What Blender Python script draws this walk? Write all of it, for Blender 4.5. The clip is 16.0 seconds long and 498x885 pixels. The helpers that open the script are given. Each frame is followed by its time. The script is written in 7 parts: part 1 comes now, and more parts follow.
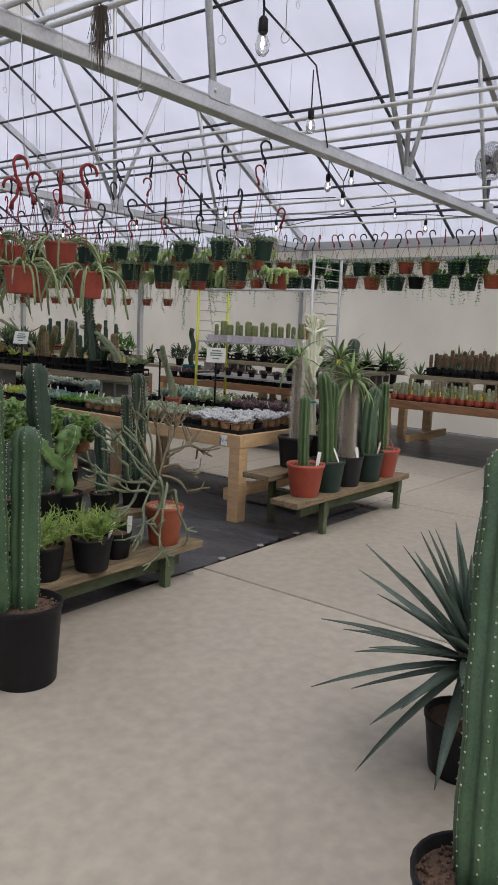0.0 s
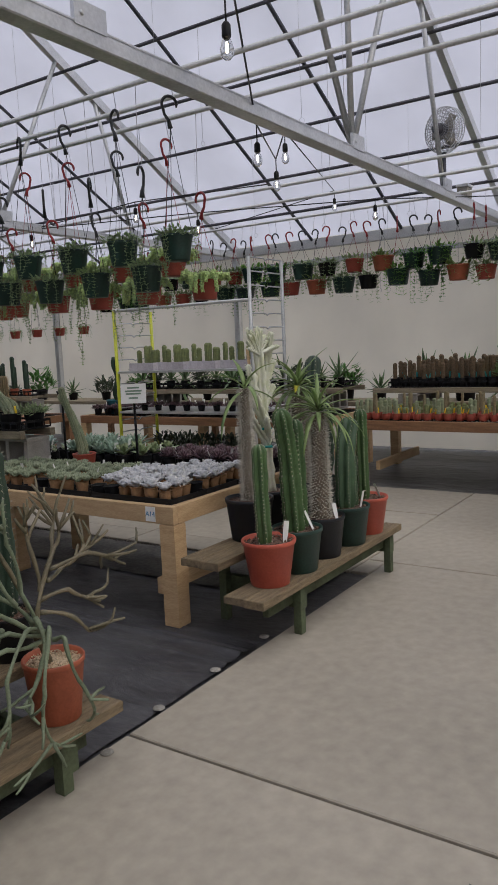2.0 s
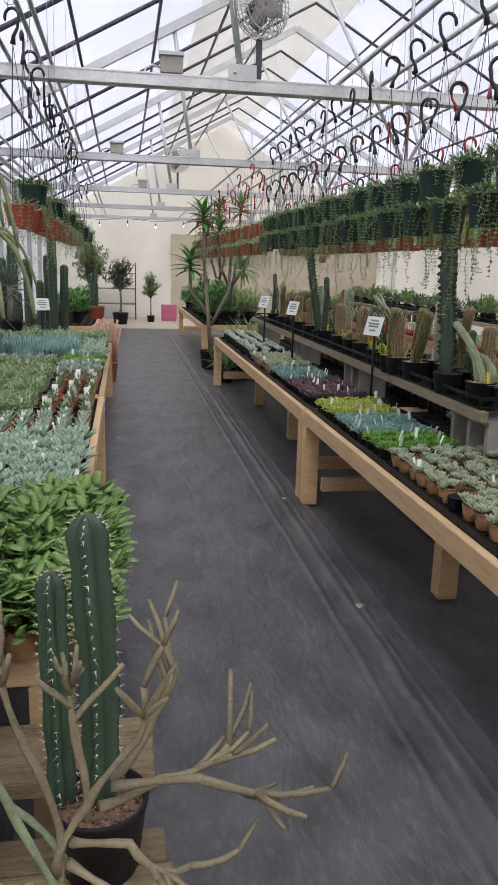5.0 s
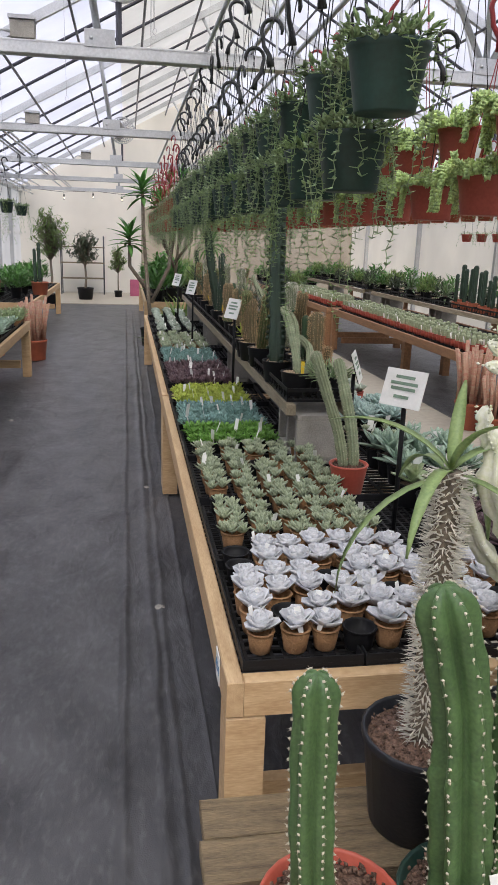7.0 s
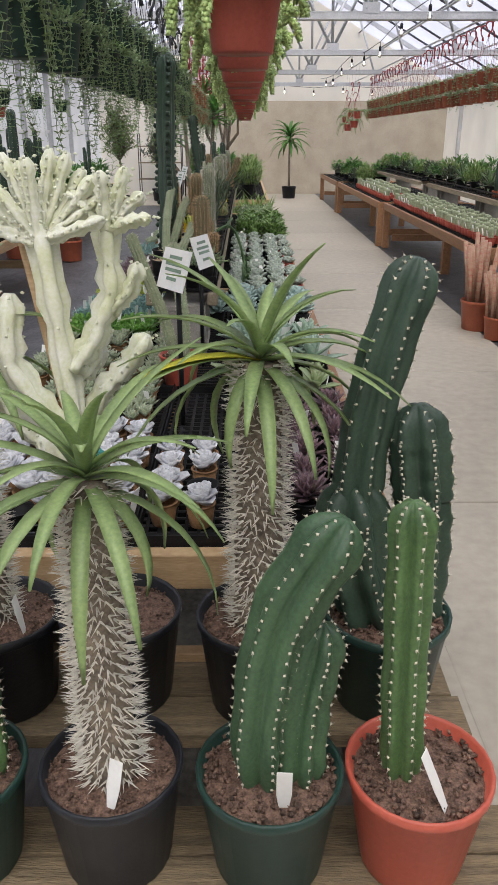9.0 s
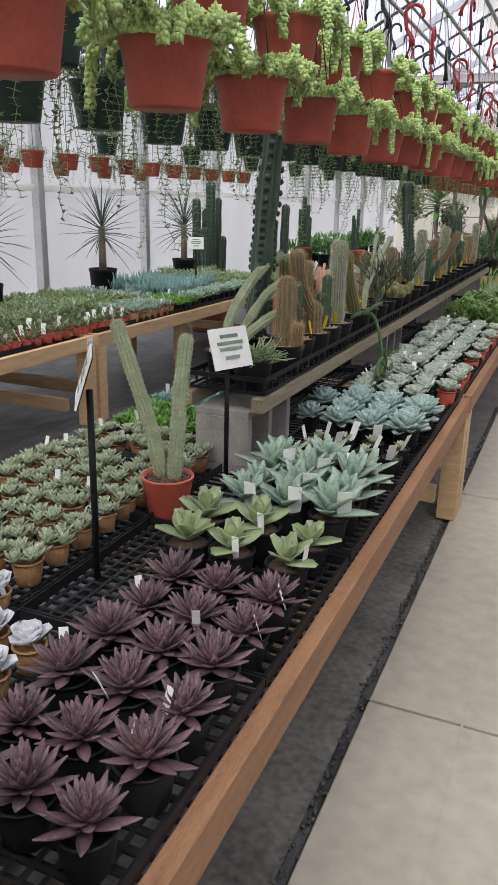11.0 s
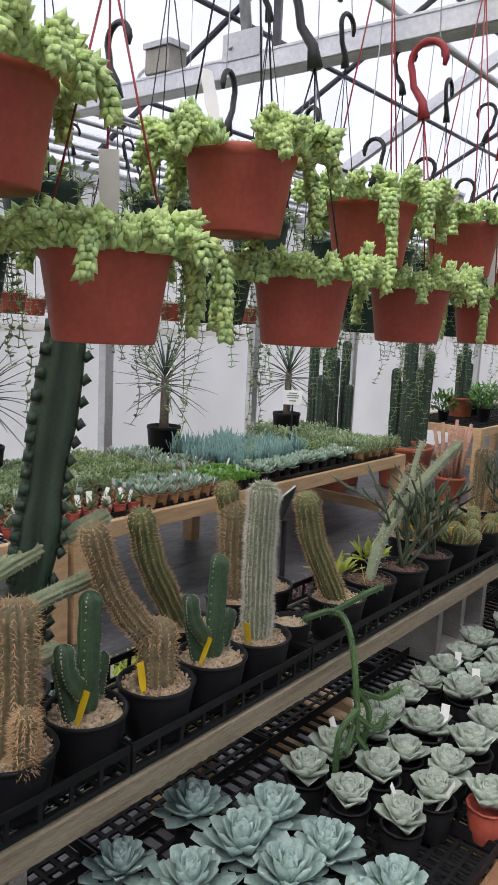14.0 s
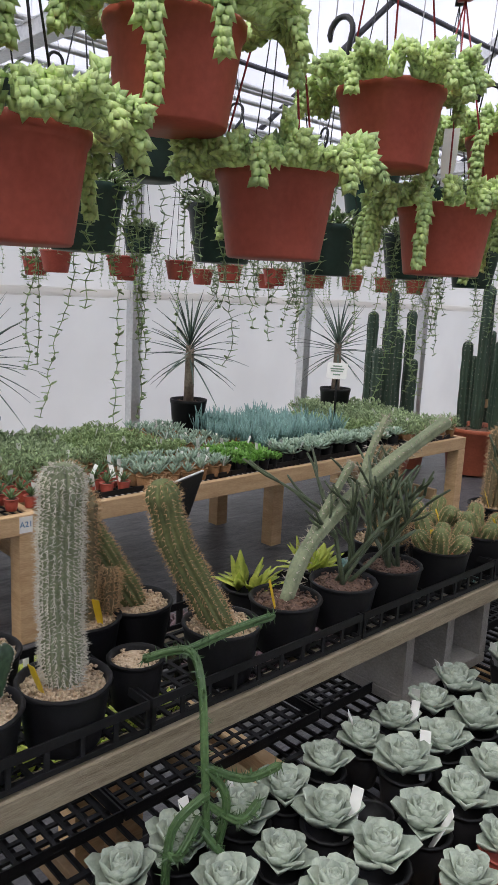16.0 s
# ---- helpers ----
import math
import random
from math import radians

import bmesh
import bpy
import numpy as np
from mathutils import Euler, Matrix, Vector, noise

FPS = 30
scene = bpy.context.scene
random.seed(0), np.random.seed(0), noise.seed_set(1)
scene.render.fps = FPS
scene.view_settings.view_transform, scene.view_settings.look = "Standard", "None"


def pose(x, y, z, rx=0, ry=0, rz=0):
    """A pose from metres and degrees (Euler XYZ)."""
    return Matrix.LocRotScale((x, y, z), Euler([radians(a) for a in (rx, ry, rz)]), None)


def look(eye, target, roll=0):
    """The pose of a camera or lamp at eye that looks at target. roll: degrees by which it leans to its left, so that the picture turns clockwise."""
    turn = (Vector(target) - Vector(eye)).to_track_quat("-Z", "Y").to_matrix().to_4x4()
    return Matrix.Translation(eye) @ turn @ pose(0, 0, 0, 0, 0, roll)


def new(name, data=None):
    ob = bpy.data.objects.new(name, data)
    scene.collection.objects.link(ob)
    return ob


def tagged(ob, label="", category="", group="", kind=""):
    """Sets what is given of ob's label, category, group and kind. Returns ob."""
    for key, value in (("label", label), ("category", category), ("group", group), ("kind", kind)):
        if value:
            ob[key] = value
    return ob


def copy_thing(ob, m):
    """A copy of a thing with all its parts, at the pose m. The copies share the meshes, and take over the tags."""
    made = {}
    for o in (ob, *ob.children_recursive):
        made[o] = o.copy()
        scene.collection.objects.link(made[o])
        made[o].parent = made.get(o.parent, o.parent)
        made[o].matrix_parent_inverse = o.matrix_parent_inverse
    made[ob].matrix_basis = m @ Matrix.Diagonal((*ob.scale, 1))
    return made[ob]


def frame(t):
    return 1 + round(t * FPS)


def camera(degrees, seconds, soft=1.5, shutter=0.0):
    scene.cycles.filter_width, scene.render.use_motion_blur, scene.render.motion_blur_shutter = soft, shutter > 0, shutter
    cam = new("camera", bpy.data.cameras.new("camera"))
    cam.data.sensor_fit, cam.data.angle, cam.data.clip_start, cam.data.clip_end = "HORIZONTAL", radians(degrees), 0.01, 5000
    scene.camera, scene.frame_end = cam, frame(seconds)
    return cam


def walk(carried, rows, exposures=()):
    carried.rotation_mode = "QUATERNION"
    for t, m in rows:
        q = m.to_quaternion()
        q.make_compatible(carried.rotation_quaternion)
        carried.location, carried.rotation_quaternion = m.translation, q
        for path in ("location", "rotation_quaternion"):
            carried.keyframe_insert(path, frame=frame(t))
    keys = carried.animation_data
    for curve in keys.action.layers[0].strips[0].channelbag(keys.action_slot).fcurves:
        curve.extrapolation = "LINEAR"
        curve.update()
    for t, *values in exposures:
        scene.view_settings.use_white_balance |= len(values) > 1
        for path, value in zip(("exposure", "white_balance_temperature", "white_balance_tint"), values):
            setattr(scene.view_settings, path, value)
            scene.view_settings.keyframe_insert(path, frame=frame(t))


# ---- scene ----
cam = camera(36.9, 16.0)
PATH = [
    (0, (-3.861, -3.061, 1.305), (-2.297, -1.852, 1.006), 2.6),
    (0.5, (-3.581, -2.876, 1.318), (-2.012, -1.665, 1.053), 1.0),
    (1, (-3.304, -2.641, 1.302), (-1.678, -1.497, 1.08), -1.5),
    (1.5, (-2.995, -2.437, 1.324), (-1.283, -1.428, 1.095), -2.1),
    (2, (-2.68, -2.237, 1.338), (-1.029, -1.137, 1.084), -2.6),
    (2.5, (-2.414, -1.977, 1.314), (-0.973, -0.618, 1.04), -2.6),
    (3, (-2.162, -1.794, 1.293), (-1.052, -0.161, 0.973), -0.7),
    (3.5, (-1.844, -1.781, 1.334), (-1.081, 0.024, 0.939), 1.1),
    (4, (-1.568, -1.648, 1.328), (-0.999, 0.224, 0.915), 0.8),
    (4.2, (-1.461, -1.608, 1.356), (-0.957, 0.28, 0.931), 1.0),
    (6.3, (-0.61, -1.335, 1.512), (-0.357, 0.592, 1.044), 1.7),
    (6.5, (-0.512, -1.35, 1.511), (-0.248, 0.578, 1.048), 1.8),
    (7, (-0.205, -1.408, 1.527), (0.114, 0.496, 1.004), 1.9),
    (7.5, (0.079, -1.355, 1.473), (0.429, 0.511, 0.845), 1.9),
    (8, (0.279, -1.382, 1.473), (0.573, 0.467, 0.768), 1.5),
    (8.5, (0.569, -1.47, 1.484), (0.722, 0.376, 0.731), 0.6),
    (9, (0.861, -1.431, 1.457), (0.869, 0.419, 0.697), -0.0),
    (9.2, (0.997, -1.38, 1.462), (0.921, 0.468, 0.702), -0.4),
    (10.25, (1.42, -0.93, 1.46), (0.99, 0.86, 0.78), 0.4),
    (11.3, (1.692, -0.305, 1.468), (0.868, 1.42, 0.879), 1.4),
    (11.5, (1.737, -0.143, 1.486), (0.891, 1.577, 0.914), 1.2),
    (12, (1.717, 0.232, 1.5), (0.877, 1.979, 1.008), 0.5),
    (12.5, (1.725, 0.579, 1.527), (0.823, 2.309, 1.087), 0.4),
    (13, (1.761, 0.907, 1.556), (0.761, 2.588, 1.138), 1.0),
    (13.5, (1.7, 1.16, 1.571), (0.602, 2.79, 1.198), 1.8),
    (14, (1.612, 1.367, 1.652), (0.375, 2.905, 1.33), 2.8),
    (14.5, (1.593, 1.572, 1.708), (0.221, 3.003, 1.442), 3.8),
    (15, (1.644, 1.762, 1.733), (0.184, 3.106, 1.483), 4.5),
    (15.5, (1.669, 1.897, 1.674), (0.194, 3.22, 1.4), 4.2),
    (16, (1.625, 2.062, 1.573), (0.205, 3.415, 1.184), 2.8),
]
walk(cam, [(t, look(e, g, r)) for t, e, g, r in PATH],
     [(0, 0.52), (0.5, 0.38), (1.5, 0.14), (2.5, 0.32), (3.5, 0.80), (4.2, 1.0), (7, 1.05), (9, 1.04), (11.5, 1.22), (13, 1.16), (16, 1.15)])

# ---- world, sun, exposure ----
W = bpy.data.worlds.new("overcast_sky")
scene.world = W
W.use_nodes = True
sky = W.node_tree.nodes.new("ShaderNodeTexSky")
sky.sky_type = 'NISHITA'
sky.sun_disc = False
sky.sun_elevation = radians(67)
sky.sun_rotation = radians(180)
sky.air_density, sky.dust_density = 1.0, 4.0
bg = W.node_tree.nodes["Background"]
bg.inputs["Strength"].default_value = 0.15
W.node_tree.links.new(sky.outputs[0], bg.inputs["Color"])
sun_data = bpy.data.lights.new("sun", 'SUN')
sun_data.energy, sun_data.angle, sun_data.color = 1.5, radians(60), (1.0, 0.97, 0.93)
sun = new("sun", sun_data)
sun.matrix_world = look((0, 0, 20), (0.0, 8.2, 0))


# ---- materials ----
def mat(name, col, rough=0.6, col2=None, scale=8.0, fine=90.0, bump=0.15, metal=0.0, vary=0.12, sheen=0.0, trans=0.0, island=False, stretch=None):
    """Principled material with a coarse and a fine variation, relief and a shift from piece to piece."""
    m = bpy.data.materials.new(name)
    m.use_nodes = True
    nt = m.node_tree
    N, L = nt.nodes, nt.links
    p = N["Principled BSDF"]
    tc = N.new("ShaderNodeTexCoord")
    src = tc.outputs["Object"]
    if stretch:
        mp = N.new("ShaderNodeMapping")
        mp.inputs["Scale"].default_value = stretch
        L.new(src, mp.inputs["Vector"])
        src = mp.outputs[0]
    a = N.new("ShaderNodeTexNoise")
    a.inputs["Scale"].default_value, a.inputs["Detail"].default_value = scale, 6
    b = N.new("ShaderNodeTexNoise")
    b.inputs["Scale"].default_value, b.inputs["Detail"].default_value = fine, 3
    L.new(src, a.inputs["Vector"])
    L.new(src, b.inputs["Vector"])
    ramp = N.new("ShaderNodeValToRGB")
    c2 = col2 or tuple(c * 0.62 for c in col)
    ramp.color_ramp.elements[0].position, ramp.color_ramp.elements[0].color = 0.33, (*c2, 1)
    ramp.color_ramp.elements[1].position, ramp.color_ramp.elements[1].color = 0.66, (*col, 1)
    mixf = N.new("ShaderNodeMath")
    mixf.operation = 'MULTIPLY_ADD'
    L.new(b.outputs["Fac"], mixf.inputs[0])
    mixf.inputs[1].default_value = 0.45
    half = N.new("ShaderNodeMath")
    half.operation = 'MULTIPLY'
    half.inputs[1].default_value = 0.55
    L.new(a.outputs["Fac"], half.inputs[0])
    L.new(half.outputs[0], mixf.inputs[2])
    L.new(mixf.outputs[0], ramp.inputs["Fac"])
    hsv = N.new("ShaderNodeHueSaturation")
    if island:
        rnd = N.new("ShaderNodeNewGeometry").outputs["Random Per Island"]
    else:
        rnd = N.new("ShaderNodeObjectInfo").outputs["Random"]
    mr = N.new("ShaderNodeMapRange")
    mr.inputs["To Min"].default_value, mr.inputs["To Max"].default_value = 1 - vary, 1 + vary
    L.new(rnd, mr.inputs["Value"])
    L.new(mr.outputs[0], hsv.inputs["Value"])
    L.new(ramp.outputs["Color"], hsv.inputs["Color"])
    L.new(hsv.outputs[0], p.inputs["Base Color"])
    rr = N.new("ShaderNodeMapRange")
    rr.inputs["To Min"].default_value, rr.inputs["To Max"].default_value = max(0.05, rough - 0.12), min(1, rough + 0.12)
    L.new(a.outputs["Fac"], rr.inputs["Value"])
    L.new(rr.outputs[0], p.inputs["Roughness"])
    p.inputs["Metallic"].default_value = metal
    if trans:
        tl, mx = N.new("ShaderNodeBsdfTranslucent"), N.new("ShaderNodeMixShader")
        L.new(hsv.outputs[0], tl.inputs["Color"])
        mx.inputs[0].default_value = trans
        L.new(p.outputs[0], mx.inputs[1])
        L.new(tl.outputs[0], mx.inputs[2])
        L.new(mx.outputs[0], N["Material Output"].inputs["Surface"])
    if bump:
        bp = N.new("ShaderNodeBump")
        bp.inputs["Strength"].default_value, bp.inputs["Distance"].default_value = bump, 0.01
        L.new(mixf.outputs[0], bp.inputs["Height"])
        L.new(bp.outputs[0], p.inputs["Normal"])
    return m


def poly_mat(name, col, through_part, scale=1.2):
    """Milky greenhouse film: lets daylight through and spreads it."""
    m = bpy.data.materials.new(name)
    m.use_nodes = True
    N, L = m.node_tree.nodes, m.node_tree.links
    N.remove(N["Principled BSDF"])
    tc = N.new("ShaderNodeTexCoord")
    n = N.new("ShaderNodeTexNoise")
    n.inputs["Scale"].default_value, n.inputs["Detail"].default_value = scale, 5
    L.new(tc.outputs["Object"], n.inputs["Vector"])
    ramp = N.new("ShaderNodeValToRGB")
    ramp.color_ramp.elements[0].position, ramp.color_ramp.elements[0].color = 0.3, (*[c * 0.88 for c in col], 1)
    ramp.color_ramp.elements[1].position, ramp.color_ramp.elements[1].color = 0.7, (*col, 1)
    L.new(n.outputs["Fac"], ramp.inputs["Fac"])
    d, t, mx = N.new("ShaderNodeBsdfDiffuse"), N.new("ShaderNodeBsdfTranslucent"), N.new("ShaderNodeMixShader")
    L.new(ramp.outputs["Color"], d.inputs["Color"])
    L.new(ramp.outputs["Color"], t.inputs["Color"])
    mx.inputs[0].default_value = through_part
    L.new(d.outputs[0], mx.inputs[1])
    L.new(t.outputs[0], mx.inputs[2])
    L.new(mx.outputs[0], N["Material Output"].inputs["Surface"])
    return m


ROOF = poly_mat("roof_film", (0.57, 0.58, 0.635), 0.9)
WHITE_FILM = poly_mat("white_film", (0.74, 0.735, 0.725), 0.5, 2.2)
WALL_FILM = poly_mat("wall_film", (0.84, 0.825, 0.80), 0.75)
CREAM_FILM = poly_mat("cream_wall_film", (0.87, 0.83, 0.75), 0.55)
CONCRETE = mat("concrete", (0.415, 0.375, 0.312), 0.5, (0.285, 0.256, 0.211), 0.7, 17, 0.05, vary=0.07)


def fabric_mat():
    """Woven weed fabric: black weave, dusty footprints and puddle marks, soft ripples."""
    m = bpy.data.materials.new("black_ground_fabric")
    m.use_nodes = True
    N, L = m.node_tree.nodes, m.node_tree.links
    p = N["Principled BSDF"]
    tc = N.new("ShaderNodeTexCoord")
    def noise(scale, detail, stretch=(1, 1, 1), warp=0.0):
        mp = N.new("ShaderNodeMapping")
        mp.inputs["Scale"].default_value = stretch
        n = N.new("ShaderNodeTexNoise")
        n.inputs["Scale"].default_value, n.inputs["Detail"].default_value, n.inputs["Distortion"].default_value = scale, detail, warp
        L.new(tc.outputs["Object"], mp.inputs["Vector"])
        L.new(mp.outputs[0], n.inputs["Vector"])
        return n.outputs["Fac"]
    def ramp(fac, a, ca, b, cb):
        r = N.new("ShaderNodeValToRGB")
        e = r.color_ramp.elements
        e[0].position, e[0].color, e[1].position, e[1].color = a, (*ca, 1), b, (*cb, 1)
        L.new(fac, r.inputs["Fac"])
        return r.outputs["Color"]
    dust = ramp(noise(3.5, 12, (1.3, .8, 1), .15), .36, (.034, .034, .039), .72, (.082, .082, .090))
    streak = ramp(noise(30, 9, (1.6, .6, 1), .3), .50, (0, 0, 0), .75, (.05, .05, .052))
    mix = N.new("ShaderNodeMix")
    mix.data_type, mix.blend_type = 'RGBA', 'ADD'
    mix.inputs[0].default_value = .8
    L.new(dust, mix.inputs[6])
    L.new(streak, mix.inputs[7])
    L.new(mix.outputs[2], p.inputs["Base Color"])
    p.inputs["Roughness"].default_value = .44
    b1, b2 = N.new("ShaderNodeBump"), N.new("ShaderNodeBump")
    b1.inputs["Strength"].default_value, b1.inputs["Distance"].default_value = .55, .035
    L.new(noise(5.5, 4, (1.5, .6, 1), .5), b1.inputs["Height"])
    b2.inputs["Strength"].default_value, b2.inputs["Distance"].default_value = .5, .003
    L.new(noise(240, 2), b2.inputs["Height"])
    L.new(b1.outputs[0], b2.inputs["Normal"])
    L.new(b2.outputs[0], p.inputs["Normal"])
    return m


FABRIC = fabric_mat()
DIRT = mat("damp_grit", (0.10, 0.09, 0.08), 0.9, (0.04, 0.037, 0.033), 9, 160, 0.8)
PINE = mat("new_pine", (0.60, 0.43, 0.25), 0.6, (0.40, 0.255, 0.13), 5, 40, 0.15, stretch=(1, 1, 6), vary=0.14)
PINE_Y = mat("pine_rail", (0.59, 0.425, 0.25), 0.6, (0.39, 0.25, 0.13), 7, 60, 0.18, stretch=(6, 0.8, 6), vary=0.12)
BROWN_WOOD = mat("weathered_brown_rail", (0.32, 0.17, 0.085), 0.6, (0.16, 0.075, 0.035), 7, 60, 0.2, stretch=(6, 0.8, 6), vary=0.12)
OLD_WOOD = mat("weathered_board", (0.285, 0.215, 0.128), 0.8, (0.090, 0.065, 0.040), 7, 60, 0.9, stretch=(0.9, 9, 9), vary=0.15)
OLD_WOOD_Y = mat("weathered_board_long", (0.36, 0.31, 0.22), 0.75, (0.18, 0.14, 0.09), 9, 70, 0.4, stretch=(9, 0.9, 9), vary=0.12)
MOSSY = mat("mossy_plank", (0.10, 0.13, 0.07), 0.85, (0.05, 0.055, 0.03), 9, 80, 0.4)
STEEL = mat("galvanised_steel", (0.60, 0.61, 0.62), 0.42, (0.42, 0.43, 0.44), 4, 60, 0.05, metal=0.75)
DARK_PIPE = mat("dark_conduit", (0.10, 0.10, 0.12), 0.5, (0.055, 0.055, 0.065), 6, 60, 0.05, metal=0.5)
BLACK = mat("black_plastic", (0.013, 0.013, 0.015), 0.5, (0.007, 0.007, 0.008), 12, 120, 0.1, vary=0.2)
BLACK.node_tree.nodes["Principled BSDF"].inputs["Specular IOR Level"].default_value = 0.22
NAVY = mat("dark_blue_black_plastic", (0.012, 0.014, 0.019), 0.45, (0.006, 0.007, 0.010), 14, 120, 0.15, vary=0.2)
RED_POT = mat("brick_red_plastic", (0.41, 0.085, 0.058), 0.5, (0.30, 0.056, 0.037), 14, 110, 0.08, vary=0.10)
CORAL_POT = mat("coral_red_plastic", (0.52, 0.115, 0.075), 0.42, (0.40, 0.075, 0.048), 10, 90, 0.06, vary=0.06)
ORANGE_POT = mat("terracotta_plastic", (0.42, 0.115, 0.058), 0.5, (0.29, 0.074, 0.036), 14, 110, 0.08, vary=0.12)
GREEN_POT = mat("dark_green_plastic", (0.018, 0.052, 0.042), 0.42, (0.010, 0.028, 0.022), 12, 100, 0.08, vary=0.14)
PEAT = mat("peat_pot", (0.36, 0.20, 0.095), 0.85, (0.22, 0.115, 0.05), 25, 200, 0.5, vary=0.15)
TEAL_POT = mat("teal_glazed_pot", (0.02, 0.16, 0.20), 0.3, (0.014, 0.10, 0.13), 8, 60, 0.05)
SOIL = mat("potting_soil", (0.17, 0.10, 0.065), 0.95, (0.055, 0.032, 0.022), 60, 260, 1.0, vary=0.15)
BROWN_BODY = mat("brown_spiny_skin", (0.22, 0.145, 0.085), 0.9, (0.075, 0.060, 0.034), 60, 240, 0.8, vary=0.15)
GRIT = mat("gritty_soil", (0.24, 0.145, 0.105), 0.9, (0.040, 0.022, 0.016), 90, 260, 1.0, vary=0.55, island=True)
PUMICE = mat("pale_pumice", (0.70, 0.57, 0.41), 0.9, (0.42, 0.29, 0.18), 80, 240, 1.0, vary=0.35, island=True)
PINKGRIT = mat("pink_gravel", (0.52, 0.23, 0.14), 0.9, (0.30, 0.11, 0.065), 80, 240, 1.0, vary=0.2, island=True)
TAG = mat("white_plant_tag", (0.82, 0.82, 0.80), 0.4, (0.74, 0.74, 0.72), 20, 100, 0.0, vary=0.03)
YTAG = mat("yellow_plant_tag", (0.80, 0.58, 0.02), 0.4, (0.70, 0.47, 0.015), 20, 100, 0.0, vary=0.06)
TEALTAG = mat("teal_plant_tag", (0.02, 0.36, 0.34), 0.4, (0.015, 0.28, 0.27), 20, 100, 0.0)
PRINT = mat("grey_print", (0.22, 0.32, 0.24), 0.6, None, 20, 100, 0.0)
BLUEPRINT = mat("blue_print", (0.02, 0.20, 0.42), 0.5, None, 20, 100, 0.0)
BLOCK = mat("concrete_block", (0.36, 0.34, 0.31), 0.95, (0.22, 0.21, 0.19), 14, 170, 0.7, vary=0.1)
YELLOW = mat("yellow_paint", (0.62, 0.66, 0.05), 0.45, (0.52, 0.55, 0.04), 8, 60, 0.05)
REDHOOK = mat("dark_red_plastic_hook", (0.30, 0.026, 0.032), 0.4, None, 10, 80, 0.0)
BLKHOOK = mat("black_plastic_hook", (0.02, 0.022, 0.024), 0.4, None, 10, 80, 0.0)
WIRE = mat("thin_steel_wire", (0.42, 0.42, 0.44), 0.5, None, 10, 80, 0.0, metal=0.3)
RUBBER = mat("black_cable", (0.012, 0.012, 0.013), 0.55, None, 10, 80, 0.0)
BROWNWALL = mat("plywood_panel", (0.40, 0.355, 0.285), 0.7, (0.29, 0.25, 0.19), 2.5, 50, 0.1)
LILAC_BOX = mat("pale_lilac_box", (0.62, 0.58, 0.63), 0.6, None, 8, 60, 0.0)


def leafm(name, col, col2, rough=0.5, vary=0.18, scale=22, trans=0.0):
    col, col2 = tuple(min(.72, c * 1.68 + .006) for c in col), tuple(c * 1.5 + .004 for c in col2)
    return mat(name, col, rough, col2, scale, 160, 0.12, vary=vary, island=True, trans=trans)


G_CEREUS = leafm("cereus_green", (0.033, 0.068, 0.031), (0.014, 0.034, 0.017), 0.45, 0.08, 10)
G_CEREUS_L = leafm("bright_cereus_green", (0.048, 0.092, 0.030), (0.020, 0.046, 0.016), 0.45, 0.08, 10)
G_CEREUS_B = leafm("bright_lobed_green", (0.085, 0.150, 0.045), (0.042, 0.085, 0.025), 0.45, 0.08, 10)
G_CEREUS_D = leafm("dark_cereus_green", (0.018, 0.036, 0.022), (0.008, 0.019, 0.012), 0.45, 0.08, 10)
SPINE = mat("cream_spines", (0.66, 0.60, 0.49), 0.7, None, 30, 200, 0.0, vary=0.15, island=True)
SPINE_W = mat("white_hair_spines", (0.80, 0.77, 0.68), 0.8, None, 30, 200, 0.0, vary=0.12, island=True)
SPINE_Y = mat("golden_spines", (0.62, 0.45, 0.27), 0.7, (0.44, 0.26, 0.13), 30, 200, 0.0, vary=0.25, island=True)
GOLD_BODY = leafm("tan_cactus_skin", (0.175, 0.140, 0.080), (0.090, 0.080, 0.045), 0.8, 0.15, 40)
OLIVE_BODY = leafm("olive_cactus_skin", (0.135, 0.155, 0.060), (0.065, 0.085, 0.036), 0.7, 0.15, 30)
GREY_BODY = leafm("grey_green_cactus_skin", (0.19, 0.215, 0.135), (0.11, 0.135, 0.080), 0.8, 0.12, 30)
WHITE_EUPH = leafm("ivory_euphorbia_skin", (0.56, 0.55, 0.39), (0.36, 0.38, 0.23), 0.6, 0.06, 16)
TRUNK = leafm("grey_brown_trunk", (0.17, 0.14, 0.105), (0.065, 0.052, 0.040), 0.85, 0.1, 40)
L_PACHY = leafm("strap_leaf_green", (0.220, 0.290, 0.120), (0.135, 0.200, 0.080), 0.32, 0.2, 12, trans=.3)
L_PACHY_Y = leafm("yellowed_leaf", (0.55, 0.42, 0.03), (0.30, 0.26, 0.03), 0.45, 0.1, 10, trans=.3)
L_SILVER = leafm("silver_lilac_rosette", (0.42, 0.41, 0.46), (0.29, 0.31, 0.34), 0.55, 0.12, 18)
L_BLUE = leafm("powder_blue_rosette", (0.245, 0.320, 0.300), (0.150, 0.215, 0.200), 0.5, 0.14, 18)
L_SAGE = leafm("sage_rosette", (0.275, 0.310, 0.262), (0.155, 0.190, 0.158), 0.5, 0.15, 18)
L_GREENROS = leafm("grey_green_rosette", (0.235, 0.265, 0.175), (0.135, 0.165, 0.110), 0.55, 0.15, 22)
L_LIME = leafm("lime_leaf", (0.40, 0.48, 0.085), (0.22, 0.30, 0.045), 0.5, 0.2, 22, trans=.3)
